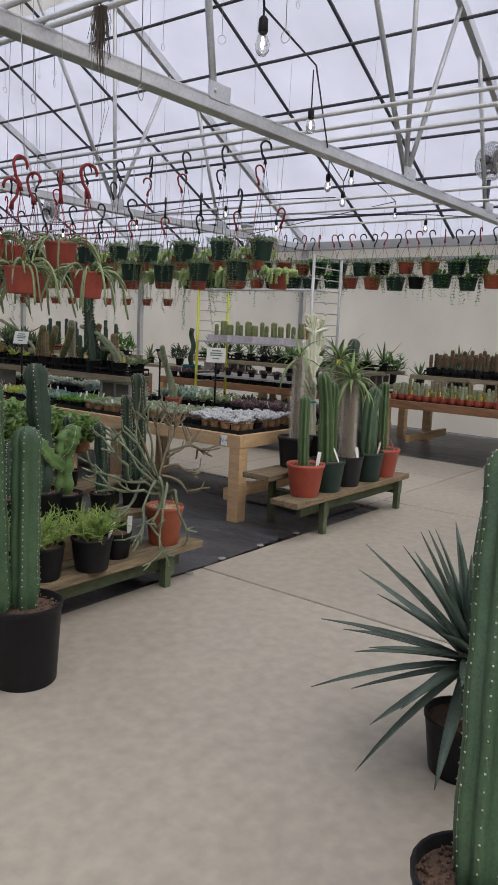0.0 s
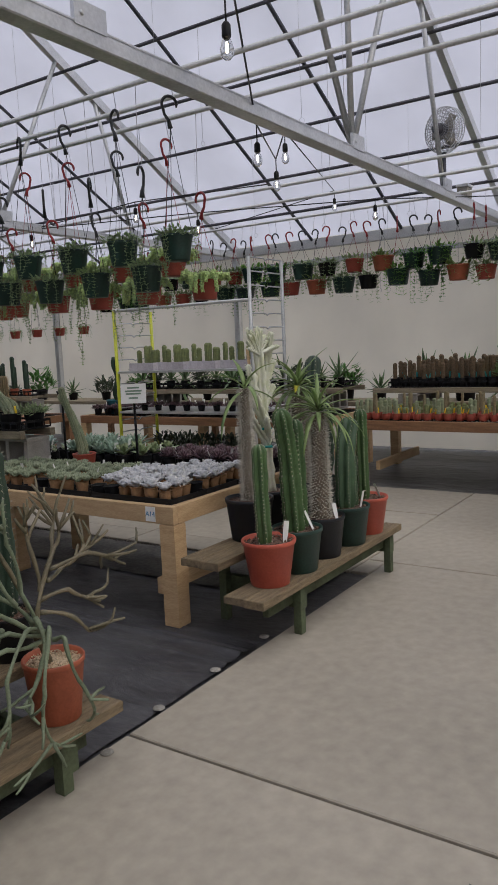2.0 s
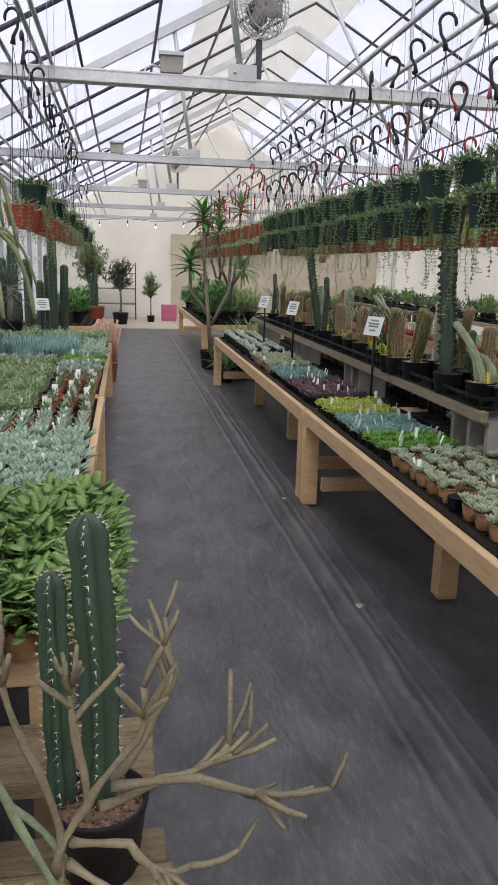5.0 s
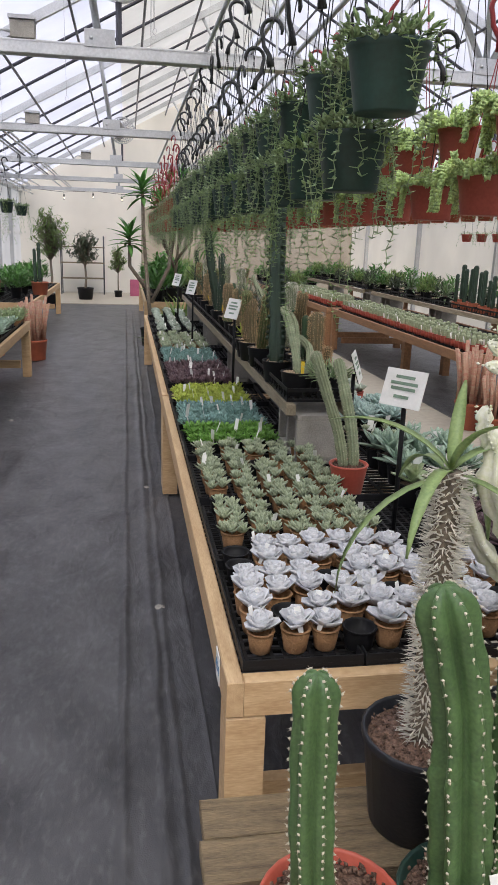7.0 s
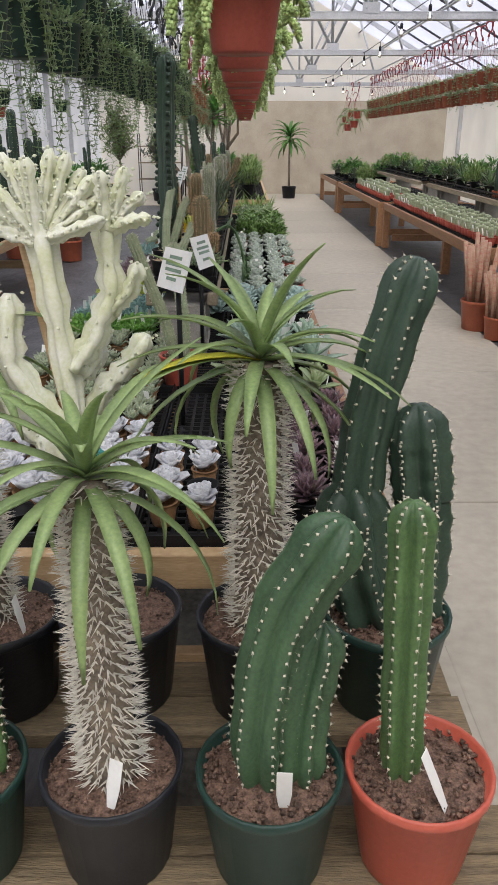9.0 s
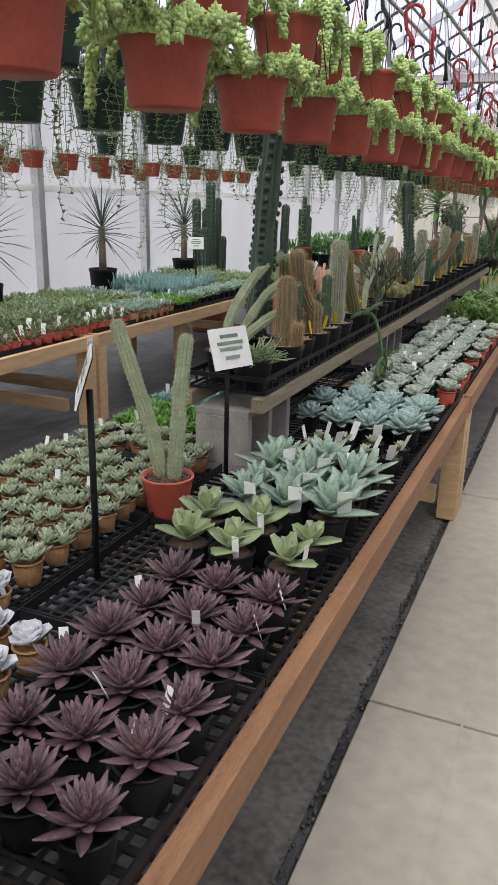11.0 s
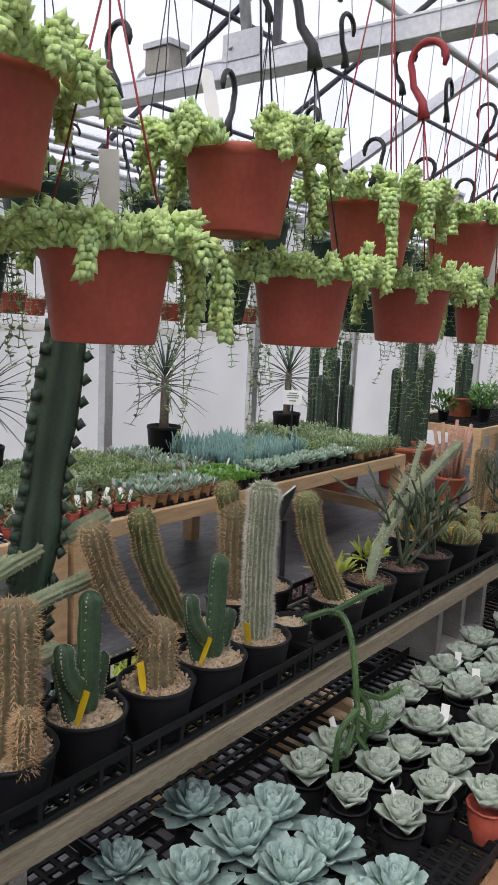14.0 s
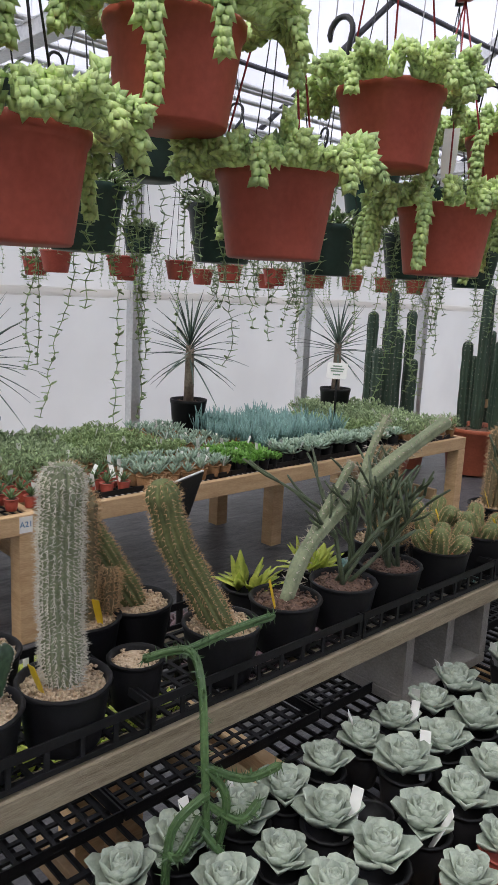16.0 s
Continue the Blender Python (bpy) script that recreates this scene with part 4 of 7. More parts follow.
def hairy(name, label, group, cols, pot, body=GOLD_BODY, spine_m=SPINE_Y, ribs=13, soil_m=PUMICE, spine=.014, gap=.010, tuft=4, tagm=YTAG, depth=.2, grains=300):
    return cactus(name, label, group, cols, body, spine_m, pot, grains, soil_m, ribs, depth, gap, spine, 0, tuft, tagm)


BP = (.075, .058, .105, BLACK)


# hanging baskets ----------------------------------------------------------
def hook_parts(top, z_pot, rt, m):
    """Plastic hook at height top, three cords down to the rim."""
    k = Kit()
    pts = []
    for i in range(11):
        a = math.pi * (1.12 - 1.28 * i / 10)
        pts.append((.037 * math.cos(a), 0, top - .037 + .037 * math.sin(a)))
    pts = pts + [(.027, 0, top - .085), (.006, 0, top - .115), (0, 0, top - .15)]
    k.tube(pts, [.0045] + [.0075] * (len(pts) - 3) + [.009, .014], 6)
    hook = ("hook", me(k, "hook", m), "plastic hanging hook")
    out = [hook]
    kk = Kit()
    for i in range(3):
        a = TAU * i / 3 + .5
        kk.tube([(0, 0, top - .148), (rt * .99 * math.cos(a), rt * .99 * math.sin(a), z_pot)], .0016, 5)
    out.append(("cord", me(kk, "cord", m), ""))
    return out


def burro(seed, hook_top, hm):
    rr = random.Random(seed)
    rt, rb, h = .085, .066, .118
    ps = [("pot", me(pot_kit(rt, rb, h, 24, .008, .16), "pot", RED_POT), ""), ("soil", me(soil_kit(rt - .008, h * .92), "soil", SOIL), "")]
    k = Kit()
    for s in range(62):
        a = s * GA + rr.uniform(-.3, .3)
        long = s < 17
        q = rt * (rr.uniform(.72, .95) if long else .9 * math.sqrt(rr.random()))
        p = Vector((q * math.cos(a), q * math.sin(a), h * .92))
        d = Vector((math.cos(a) * .34 + rr.uniform(-.3, .3), math.sin(a) * .34 + rr.uniform(-.3, .3), rr.uniform(.7, 1.2)))
        n = int(rr.uniform(7, 11) * (1.7 if s % 5 == 0 else 1)) if long else int(rr.uniform(3, 8))
        for i in range(n):
            d = (d + Vector((math.cos(a) * .02 + rr.uniform(-.12, .12), math.sin(a) * .02 + rr.uniform(-.12, .12), -.5 if long else -.28)) * (1 if i > 1 else .4)).normalized()
            rad = math.hypot(p.x, p.y)
            if p.z < h + .006 and rad < rt + .014:
                p.x, p.y = (rt + .014) * p.x / max(rad, .001), (rt + .014) * p.y / max(rad, .001)
            o = d.orthogonal().normalized()
            for j in range(6):
                b = j * TAU / 6 + i * .55
                v = o * math.cos(b) + d.cross(o) * math.sin(b)
                k.bead(p, v * .8 + d * .9 + Vector((rr.uniform(-.25, .25), rr.uniform(-.25, .25), 0)), .024 * rr.uniform(.75, 1.15) * (1 - .25 * i / n), .0066)
            p = p + d * .0095
    if seed in (2, 5):
        with_tag(ps, rt * .5, h + .05, TAG, .026, .075, .4)
    ps.append(("foliage", me(k, "foliage", L_BURRO), "plump pale green trailing stems"))
    return spec("burros_tail_basket", "brick red hanging pot of trailing burro's tail", "hanging plant", "burro's tail baskets", ps + hook_parts(hook_top, h, rt, hm), hook_top)


def trailing(seed, rt, h, pm, lm, strands, length, hook_top, hm, label, group, leaf=.014, lw=.009, puff=60, swirl=True, density=.012):
    rr = random.Random(seed)
    k = pot_kit(rt, rt * .74, h, 24, .009, .14)
    ps = [("pot", me(k, "pot", pm), "")]
    k = Kit()
    for s in range(strands):
        a = rr.uniform(0, TAU)
        p = Vector((rt * .7 * math.cos(a), rt * .7 * math.sin(a), h))
        ln = length * rr.uniform(.12, 1.0) ** 1.6
        pts, out, z, i = [tuple(p)], rt + .010 + rr.uniform(0, .012), h + .02, 0
        pts.append((out * .95 * math.cos(a), out * .95 * math.sin(a), z))
        while z > h - ln:
            z -= density * 1.6
            a += rr.uniform(-.11, .11)
            out += rr.uniform(-.005, .006)
            q = max(out, rt + .006)
            pts.append((q * math.cos(a), q * math.sin(a), z))
            for sgn in (-1, 1):
                k.leaf(pts[-1], a + sgn * rr.uniform(.5, 1.8), rr.uniform(-.3, .6), leaf * rr.uniform(.7, 1.3), lw, .002, rr.uniform(-.6, .3), 2, .1)
        k.tube(pts, .0011, 3, caps=False)
    for i in range(puff):
        a, q = rr.uniform(0, TAU), rt * 1.22 * math.sqrt(rr.random())
        k.leaf((q * math.cos(a), q * math.sin(a), h + rr.uniform(-.01, .025)), a + rr.uniform(-.8, .8), rr.uniform(-.1, 1.2), leaf * 1.6 * rr.uniform(.7, 1.3), lw * 1.3, .002, -.5, 2, .1)
    ps.append(("foliage", me(k, "foliage", lm), "leafy trailing stems"))
    return spec("trailing_basket", label, "hanging plant", group, ps + hook_parts(hook_top, h, rt, hm), hook_top)


def hang(s, x, y, zb, turn=None, rail_z=2.66):
    """A basket on its hook, with the wire that joins the hook to the rail above."""
    e = place(s, x, y, zb, turn)
    top = s["top"]
    if rail_z - zb - top > .02:
        k = Kit()
        k.tube([(-.028, 0, top - .035), (-.02, 0, top + .01), (0, 0, rail_z - zb + .012)], .0017, 4)
        part("hanger_wire", k, WIRE, e)
    return e


# trays -----------------------------------------------------------------
def tray_mesh(l, w, h, slots=9):
    k = Kit()
    b = .012
    t = .004
    for i in range(9):
        x = b + (w - 2 * b - .009) * i / 8
        k.box(x, b, 0, x + .009, l - b, .0055)
    for i in range(15):
        y = b + (l - 2 * b - .009) * i / 14
        k.box(b, y, .0005, w - b, y + .009, .006)
    for a in (0, 1):
        x = 0 if a == 0 else w - t
        k.box(x, 0, h - .016, x + t, l, h)
        k.box(x, 0, 0.004, x + t, l, .014)
        y = 0 if a == 0 else l - t
        k.box(t, y, h - .016, w - t, y + t, h)
        k.box(t, y, 0.004, w - t, y + t, .014)
        for i in range(slots + 1):
            yy = (l - .008) * i / slots
            k.box(x, yy, .0141, x + t, yy + .008, h - .0161)
        for i in range(5):
            xx = (w - .008) * i / 4
            k.box(xx, y, .0141, xx + .008, y + t, h - .0161)
    return k


TRAY = me(tray_mesh(.54, .28, .062), "tray", BLACK)
FLAT = me(tray_mesh(.54, .28, .03, 5), "flat_tray", BLACK)
S_TRAY = spec("nursery_tray", "black slotted plastic nursery tray holding pots", "tray", "nursery trays", [("tray_body", TRAY, "")])
S_FLAT = spec("shallow_tray", "shallow black plastic carry tray", "tray", "nursery trays", [("tray_body", FLAT, "")])

# hand-written price signs on black stakes
def price_sign(x, y, z, h, yaw, lean=-18):
    s = thing("price_sign", "white price card on a black stake", "sign", "price signs", (x, y, z), yaw)
    k = Kit(); k.tube([(0, 0, 0), (0, 0, h)], .008, 6); part("stake", k, BLACK, s)
    k = Kit(); k.box(-.075, -.002, -.06, .075, .002, .06)
    card = part("card", k, TAG, s, "white laminated price card")
    card.matrix_basis = pose(0, -.012, h + .03, lean, 0, 0)
    k = Kit(); k.box(-.072, .0024, -.058, .072, .005, .058); part("backing", k, BLACK, card, "black backing plate")
    for i, (w, zz) in enumerate(((.07, .035), (.10, .015), (.09, -.002), (.055, -.028))):
        k = Kit(); k.box(-w / 2, -.0036, zz - .005, w / 2, -.0024, zz + .005); part("print_line", k, PRINT, card)
    return s


# ---- bench in front: west strip ----
S_EMPTY = spec("empty_black_pot", "small empty black plastic pot in a tray", "plant pot", "empty pots", [("pot", me(pot_kit(.042, .033, .055, 14, .006, .15), "pot", BLACK), "")])


def fill(specs, x0, x1, y0, y1, dx, dy, z, jitter=.006, skip=.0, size=(.92, 1.08)):
    nx, ny = max(1, int((x1 - x0) / dx + .5)), max(1, int((y1 - y0) / dy + .5))
    for j in range(ny):
        for i in range(nx):
            if R.random() < skip:
                if z == PZ:
                    place(S_EMPTY, x0 + (i + .5) * (x1 - x0) / nx, y0 + (j + .5) * (y1 - y0) / ny, z)
                continue
            place(R.choice(specs), x0 + (i + .5) * (x1 - x0) / nx + R.uniform(-jitter, jitter), y0 + (j + .5) * (y1 - y0) / ny + R.uniform(-jitter, jitter), z, size=R.uniform(*size))


def trays(x0, y0, y1, z, s=S_FLAT, step=.545, across=False):
    y = y0
    while y + step <= y1 + .02:
        place(s, x0, y, z, 0)
        y += step


BZ = .5965
for x in (.04, .325):
    trays(x, .04, 7.8, BZ)
for y in (.04, .585):
    place(S_FLAT, .61, y, BZ, 0)
    place(S_FLAT, .90, y, BZ, 0)
trays(.90, 1.15, 7.8, BZ)
PZ = BZ + .0065
fill(S_SILVER, .06, .60, .07, .62, .083, .09, PZ, skip=.13)
fill(S_SILVER, .62, .80, .09, .5, .09, .10, PZ, skip=.15)
fill(S_GREEN, .06, .58, .66, 1.72, .105, .102, PZ, skip=.06)
fill(S_BRIGHT, .06, .46, 1.76, 2.05, .085, .085, PZ)
fill(S_GREYC, .06, .46, 2.08, 2.55, .085, .085, PZ)
fill(S_LIME, .06, .46, 2.58, 3.02, .085, .085, PZ)
fill(S_DARKC, .06, .46, 3.15, 3.9, .09, .09, PZ)
fill(S_GREYC, .06, .46, 3.95, 4.6, .09, .09, PZ)
fill(S_GREEN, .06, .46, 4.65, 5.6, .10, .10, PZ)
fill(S_SAGE, .06, .46, 5.65, 7.7, .12, .12, PZ)

# east strip
fill(S_PURPLE, .84, 1.17, .06, .82, .125, .125, PZ)
fill(S_KAL, .76, 1.16, .86, 1.13, .135, .13, PZ, jitter=.012, size=(.85, 1.08))
fill(S_GREYK, .79, 1.17, 1.16, 1.58, .118, .115, PZ, jitter=.012, size=(1.08, 1.34))
fill(S_TINY, .78, 1.17, 1.78, 2.0, .088, .09, PZ)
fill(S_BLUE, .79, 1.17, 2.04, 2.50, .122, .118, PZ, jitter=.012, size=(.98, 1.22))
fill(S_BLUE, .66, .78, 2.08, 2.46, .13, .19, PZ, size=(.9, 1.05))
fill(S_SAGE, .76, 1.10, 2.56, 4.75, .114, .118, PZ, jitter=.010, skip=.07, size=(1.08, 1.30))
fill(S_SAGE_RED, 1.11, 1.18, 2.75, 4.75, .1, .118, PZ, skip=.35, size=(1.0, 1.15))
fill(S_JADE, .8, 1.17, 4.85, 5.9, .15, .15, PZ)
fill(S_BUSH, .8, 1.17, 5.95, 7.7, .13, .13, PZ)
# red pot with two leaning stems in front of the tier
place(hairy("leaning_torch_cactus", "two leaning grey torch cactus stems in a red pot", "torch cacti",
            [([(-.02, 0, 0), (-.05, 0, .14), (-.10, .0, .28), (-.15, .0, .42)], .021), ([(.02, 0, 0), (.015, .03, .12), (.0, .08, .24), (-.02, .15, .37)], .022)],
            (.075, .055, .12, CORAL_POT), GREY_BODY, SPINE, 11, GRIT, .006, .016, 2, None), .62, 1.21, PZ, 0)
price_sign(.66, .80, PZ, .46, -55)
price_sign(.69, 1.45, PZ, .42, 68)
for x, y in ((.425, 3.02), (.34, 4.94), (.29, 6.05)):
    price_sign(x, y, PZ, .50, -68)

# ---- raised tier of cacti ----
TZ = .8655
trays(.46, 1.63, 7.75, TZ, S_TRAY)
CZ = TZ + .0065
gold_bent = hairy("golden_torch_cactus", "bent golden-spined column cactus in a black pot of pumice", "tier cacti",
                  [([(0, 0, 0), (0, 0, .10)], .036), ([(.0, 0, .085), (-.015, -.04, .13), (-.03, -.09, .21), (-.03, -.13, .31)], .025)], BP, spine=.010, gap=.0075)
white_col = hairy("silver_torch_cactus", "upright white-haired column cactus in a black pot of pumice", "tier cacti",
                  [([(0, 0, 0), (0, -.004, .1), (0, -.006, .22), (.0, -.002, .325)], .031)], BP, GREY_BODY, SPINE_W, 20, PUMICE, .0115, .0058, 4, YTAG, .14)
tan_lean = hairy("tan_leaning_cactus", "leaning tan and green column cactus in a black pot", "tier cacti",
                 [([(0, 0, 0), (-.01, -.045, .08), (-.02, -.10, .18), (-.02, -.13, .27)], .029)], BP, OLIVE_BODY, SPINE_Y, 13, PUMICE, .0095, .0085, 4, None)
gold_up = hairy("golden_column_cactus", "stout golden-spined column cactus in a black pot of pumice", "tier cacti",
                [([(0, 0, 0), (0, .01, .1), (0, .01, .22)], .034), ([(.05, -.01, 0), (.055, -.01, .08)], .018)], BP)
cane = hairy("long_arching_cactus", "long arching grey-green cactus stems in a black pot", "tier cacti",
             [([(0, -.03, 0), (-.01, .05, .12), (-.01, .26, .24), (-.01, .50, .30)], .0175), ([(0, .03, 0), (.02, .12, .09), (.04, .26, .18), (.05, .43, .215)], .0165),
              ([(.03, -.03, 0), (.06, .02, .06), (.08, .15, .10), (.08, .32, .115)], .0175)], BP, GREY_BODY, SPINE, 9, PUMICE, .006, .016, 2, YTAG, .2)
opuntia = cactus("green_opuntia", "flat green jointed cactus in a black pot of pumice", "tier cacti",
                 [([(0, 0, 0), (0, .005, .09), (0, .01, .20)], .022), ([(0, -.02, .05), (.0, -.06, .10), (0, -.07, .14)], .018), ([(.0, .03, .02), (0, .05, .08)], .016), ([(-.01, -.03, 0), (-.02, -.05, .1)], .017)],
                 G_CEREUS, SPINE, BP, 170, PUMICE, 3, .45, .02, .004, .0018, 1, YTAG)
knobby = cactus("knobby_opuntia", "upright knobby grey-green jointed cactus in a black pot", "tier cacti",
                [([(0, 0, 0), (0, 0, .14), (.01, 0, .28)], .026), ([(.01, 0, .28), (.0, .0, .36), (.0, .01, .42)], .024)], G_CEREUS_D, SPINE, BP, 120, PUMICE, 7, .35, .018, .006, .002, 2, YTAG)
thorny_k, pot_th = Kit(), potted(*BP, GRIT, 150, .003, 18, .008, 5)
rr = random.Random(5)


def twig(k, p, d, ln, r, depth, rr, spread=.9, n=(2, 4), grow=.75, up=.15, seg=3):
    p, d = Vector(p), Vector(d).normalized()
    pts = [p.copy()]
    for i in range(seg):
        d = (d + Vector((rr.uniform(-.18, .18), rr.uniform(-.18, .18), rr.uniform(-.1, .18) + up * .3))).normalized()
        pts.append(pts[-1] + d * ln / seg)
    k.tube(pts, [r, r * .95, r * .9, r * .65][:seg + 1] if seg == 3 else r, 6)
    if depth > 0:
        for _ in range(rr.randint(*n)):
            b = pts[rr.randint(1, seg)]
            v = (d + Vector((rr.uniform(-1, 1), rr.uniform(-1, 1), rr.uniform(-.5, .8))) * spread).normalized()
            twig(k, b, v, ln * grow * rr.uniform(.7, 1.15), r * .78, depth - 1, rr, spread, n, grow, up, seg)


for i in range(5):
    twig(thorny_k, (rr.uniform(-.02, .02), rr.uniform(-.02, .02), .095), (rr.uniform(-.5, .5), rr.uniform(-.2, 1), 1), .16, .0055, 2, rr, .8)
thorny = spec("thorny_shrub", "thin thorny branching succulent shrub in a black pot", "succulent", "tier cacti", pot_th + [("branching_stem", me(thorny_k, "branching_stem", L_DARK), "grey-brown thorny branches")])
euph_lean = cactus("leaning_euphorbia", "leaning grey-green spiny euphorbia in a black pot", "tier cacti",
                   [([(0, 0, 0), (-.01, .08, .11), (-.01, .28, .225), (-.02, .56, .32)], .0165), ([(-.01, .06, .10), (-.02, .13, .17), (-.01, .19, .26)], .009), ([(-.01, .22, .19), (-.04, .30, .28), (-.05, .36, .34)], .009)], GREY_BODY, SPINE, BP, 150, GRIT, 4, .3, .02, .014, .002, 2, YTAG)
cluster = cactus("clustered_cactus", "low clustered green cactus in a black pot of pumice", "tier cacti",
                 [([(.035 * math.cos(a), .035 * math.sin(a), 0), (.06 * math.cos(a), .06 * math.sin(a), .035 + .02 * (i % 2))], .022) for i, a in enumerate((0, 1.05, 2.1, 3.14, 4.2, 5.2))], OLIVE_BODY, SPINE_Y, BP, 60, PINKGRIT, 9, .2, .012, .007, .0015, 2, YTAG)
trail_k = Kit()
for a, pts in enumerate((((.05, -.02, .11), (.10, .03, .13), (.15, .02, .10), (.19, .0, -.02), (.20, .0, -.14)), ((.10, .03, .13), (.12, .12, .15), (.13, .2, .155)), ((.19, .0, -.02), (.22, .06, -.05), (.24, .12, -.04)), ((.2, .0, -.06), (.19, -.06, -.1), (.2, -.08, -.2)), ((.19, .0, -.02), (.21, .03, -.08), (.20, .02, -.19), (.21, .03, -.23)), ((.195, 0, -.08), (.22, .05, -.12), (.225, .09, -.10)), ((.195, -.01, -.1), (.21, -.06, -.13), (.22, -.09, -.11)), ((.2, -.01, -.12), (.225, .02, -.17), (.22, .06, -.20)))):
    ctl, fine = [Vector(p) for p in pts], []
    for q in range(len(ctl) - 1):
        p0, p1, p2, p3 = ctl[max(q - 1, 0)], ctl[q], ctl[q + 1], ctl[min(q + 2, len(ctl) - 1)]
        for i in range(6):
            f = i / 6
            fine.append(.5 * (2 * p1 + (p2 - p0) * f + (2 * p0 - 5 * p1 + 4 * p2 - p3) * f * f + (3 * p1 - p0 - 3 * p2 + p3) * f ** 3))
    fine.append(ctl[-1])
    trail_k.tube(fine, [.0072] * (len(fine) - 1) + [.003], 8, 4, .4)
    pts = fine
    for q in range(len(pts) - 1):
        for i in range(5):
            p = Vector(pts[q]).lerp(Vector(pts[q + 1]), i / 5)
            trail_k.spike(p, (rr.uniform(-1, 1), rr.uniform(-1, 1), rr.uniform(-1, 1)), .019, .0022)
trailer = spec("trailing_peanut_cactus", "thin spiny green cactus trailing over the tray edge", "cactus", "tier cacti", potted(.05, .04, .09, BLACK, PUMICE, 60, .003, 16) + [("growth", me(trail_k, "growth", G_CEREUS_L), "spiny trailing stems")])
grassy = clump("trailing_green_cactus", "mop of thin trailing green stems in a black pot", "tier cacti", L_TRAIL, 150, .08, .05, .06, .007, BLACK, .07, .1, 1, .4, 0, "cactus", .006)
haw_tr = clump("bright_haworthia", "bright green rosette succulent in a black pot", "tier cacti", L_LIME, 26, .03, .01, .06, .022, BLACK, .06, .09, 1, .7, 0, "succulent", .006)

XF, XB = .665, .535     # front and back pots of the tier
for s, x, y, tn in ((grassy[0], XF, 1.70, 0), (gold_up, XF, 1.985, 0), (cane, XB, 1.78, 0), (opuntia, XF - .01, 2.14, 20),
                    (gold_bent, XF, 2.30, 0), (opuntia, XF, 2.455, 0), (white_col, XF + .005, 2.60, 0), (tan_lean, XF, 2.93, 0), (euph_lean, XF - .01, 3.11, 0),
                    (gold_up, XB - .05, 2.74, 90), (tan_lean, XB - .03, 2.53, 10), (tan_lean, XB - .05, 2.86, -6), (haw_tr[0], XB, 3.02 + .1, 0),
                    (haw_tr[0], XB, 3.32, 40), (thorny, XF, 3.28, 0), (thorny, XF, 3.45, 90), (gold_up, XB, 3.58, 30), (cluster, XF, 3.66, 0), (cluster, XB, 3.82, 50), (cluster, XF, 3.86, 80),
                    (white_col, XF, 4.20 + .2, 0), (gold_up, XB, 4.15, 0), (thorny, XF, 4.12, 200), (knobby, XB, 4.62, 0), (opuntia, XF, 4.75, 60), (gold_bent, XF, 5.0, 100),
                    (gold_up, XB, 5.1, 10), (white_col, XF, 5.3, 0), (knobby, XF, 5.55, 30), (gold_up, XB, 5.6, 0), (tan_lean, XF, 5.85, 0), (thorny, XB, 5.9, 0), (gold_bent, XB, 6.3, 0),
                    (opuntia, XF, 6.2, 0), (gold_up, XF, 6.6, 0), (knobby, XB, 6.8, 0), (white_col, XF, 7.0, 0), (thorny, XF, 7.3, 0)):
    place(s, x, y, CZ, tn)
place(trailer, XF - .01, 2.745, CZ, 0)
# tall dark three-sided euphorbia rising behind the tier pots
tall_dark = cactus("tall_dark_euphorbia", "tall dark green wavy-ridged euphorbia column in a black pot", "tall euphorbias", [([(0, 0, 0), (.005, .035, .2), (.0, .08, .45), (.01, .135, .78)], .044)], G_CEREUS_D, G_CEREUS_D, BP, 40, PUMICE, 3, .5, .034, .010, .015, 2, wave=.10)
place(tall_dark, .505, 2.085, CZ, 0)
place(tall_dark, XB, 4.82, CZ, 60, .8)


# ---- stepped stand at the bench end ----
SB, SL = .383, .26
def cereus(label, cols, body, pot, ribs=6, depth=.52, soil=GRIT, gap=.021):
    return cactus("cereus_cactus", label, "cereus cacti on the stand", cols, body, SPINE, pot, 260, soil, ribs, depth, gap, .008, .0034, 3, TAG)


P10G, P10B, P10R = (.125, .095, .21, GREEN_POT), (.122, .095, .21, NAVY), (.125, .09, .21, CORAL_POT)
place(cereus("single green cereus column in a coral red pot", [([(-.03, 0, 0), (-.045, 0, .2), (-.05, 0, .43)], .036)], G_CEREUS_L, P10R), .12, -.455, SL, 0)
place(cereus("pair of bright green cereus columns in a dark green pot", [([(-.02, 0, 0), (-.03, 0, .12), (-.045, 0, .27)], .053), ([(-.045, 0, .265), (-.06, 0, .40), (-.10, 0, .56)], .047), ([(.055, .01, 0), (.055, .015, .22), (.05, .02, .50)], .042)], G_CEREUS_L, P10G, 6, .6), .36, -.465, SL, 0)
place(cereus("thick dark green cereus bending sideways in a green pot", [([(-.01, 0, 0), (-.01, 0, .14), (.02, .01, .32), (.085, .02, .44)], .055), ([(.05, .0, 0), (.055, .01, .14), (.075, .015, .26)], .045)], G_CEREUS, P10G, 6, .45), .90, -.468, SL, 0)
place(cereus("slim blue-green cereus column in a coral red pot", [([(-.03, 0, 0), (-.04, 0, .2), (-.05, 0, .49)], .036)], G_CEREUS_L, P10R), 1.155, -.465, SL, 0)
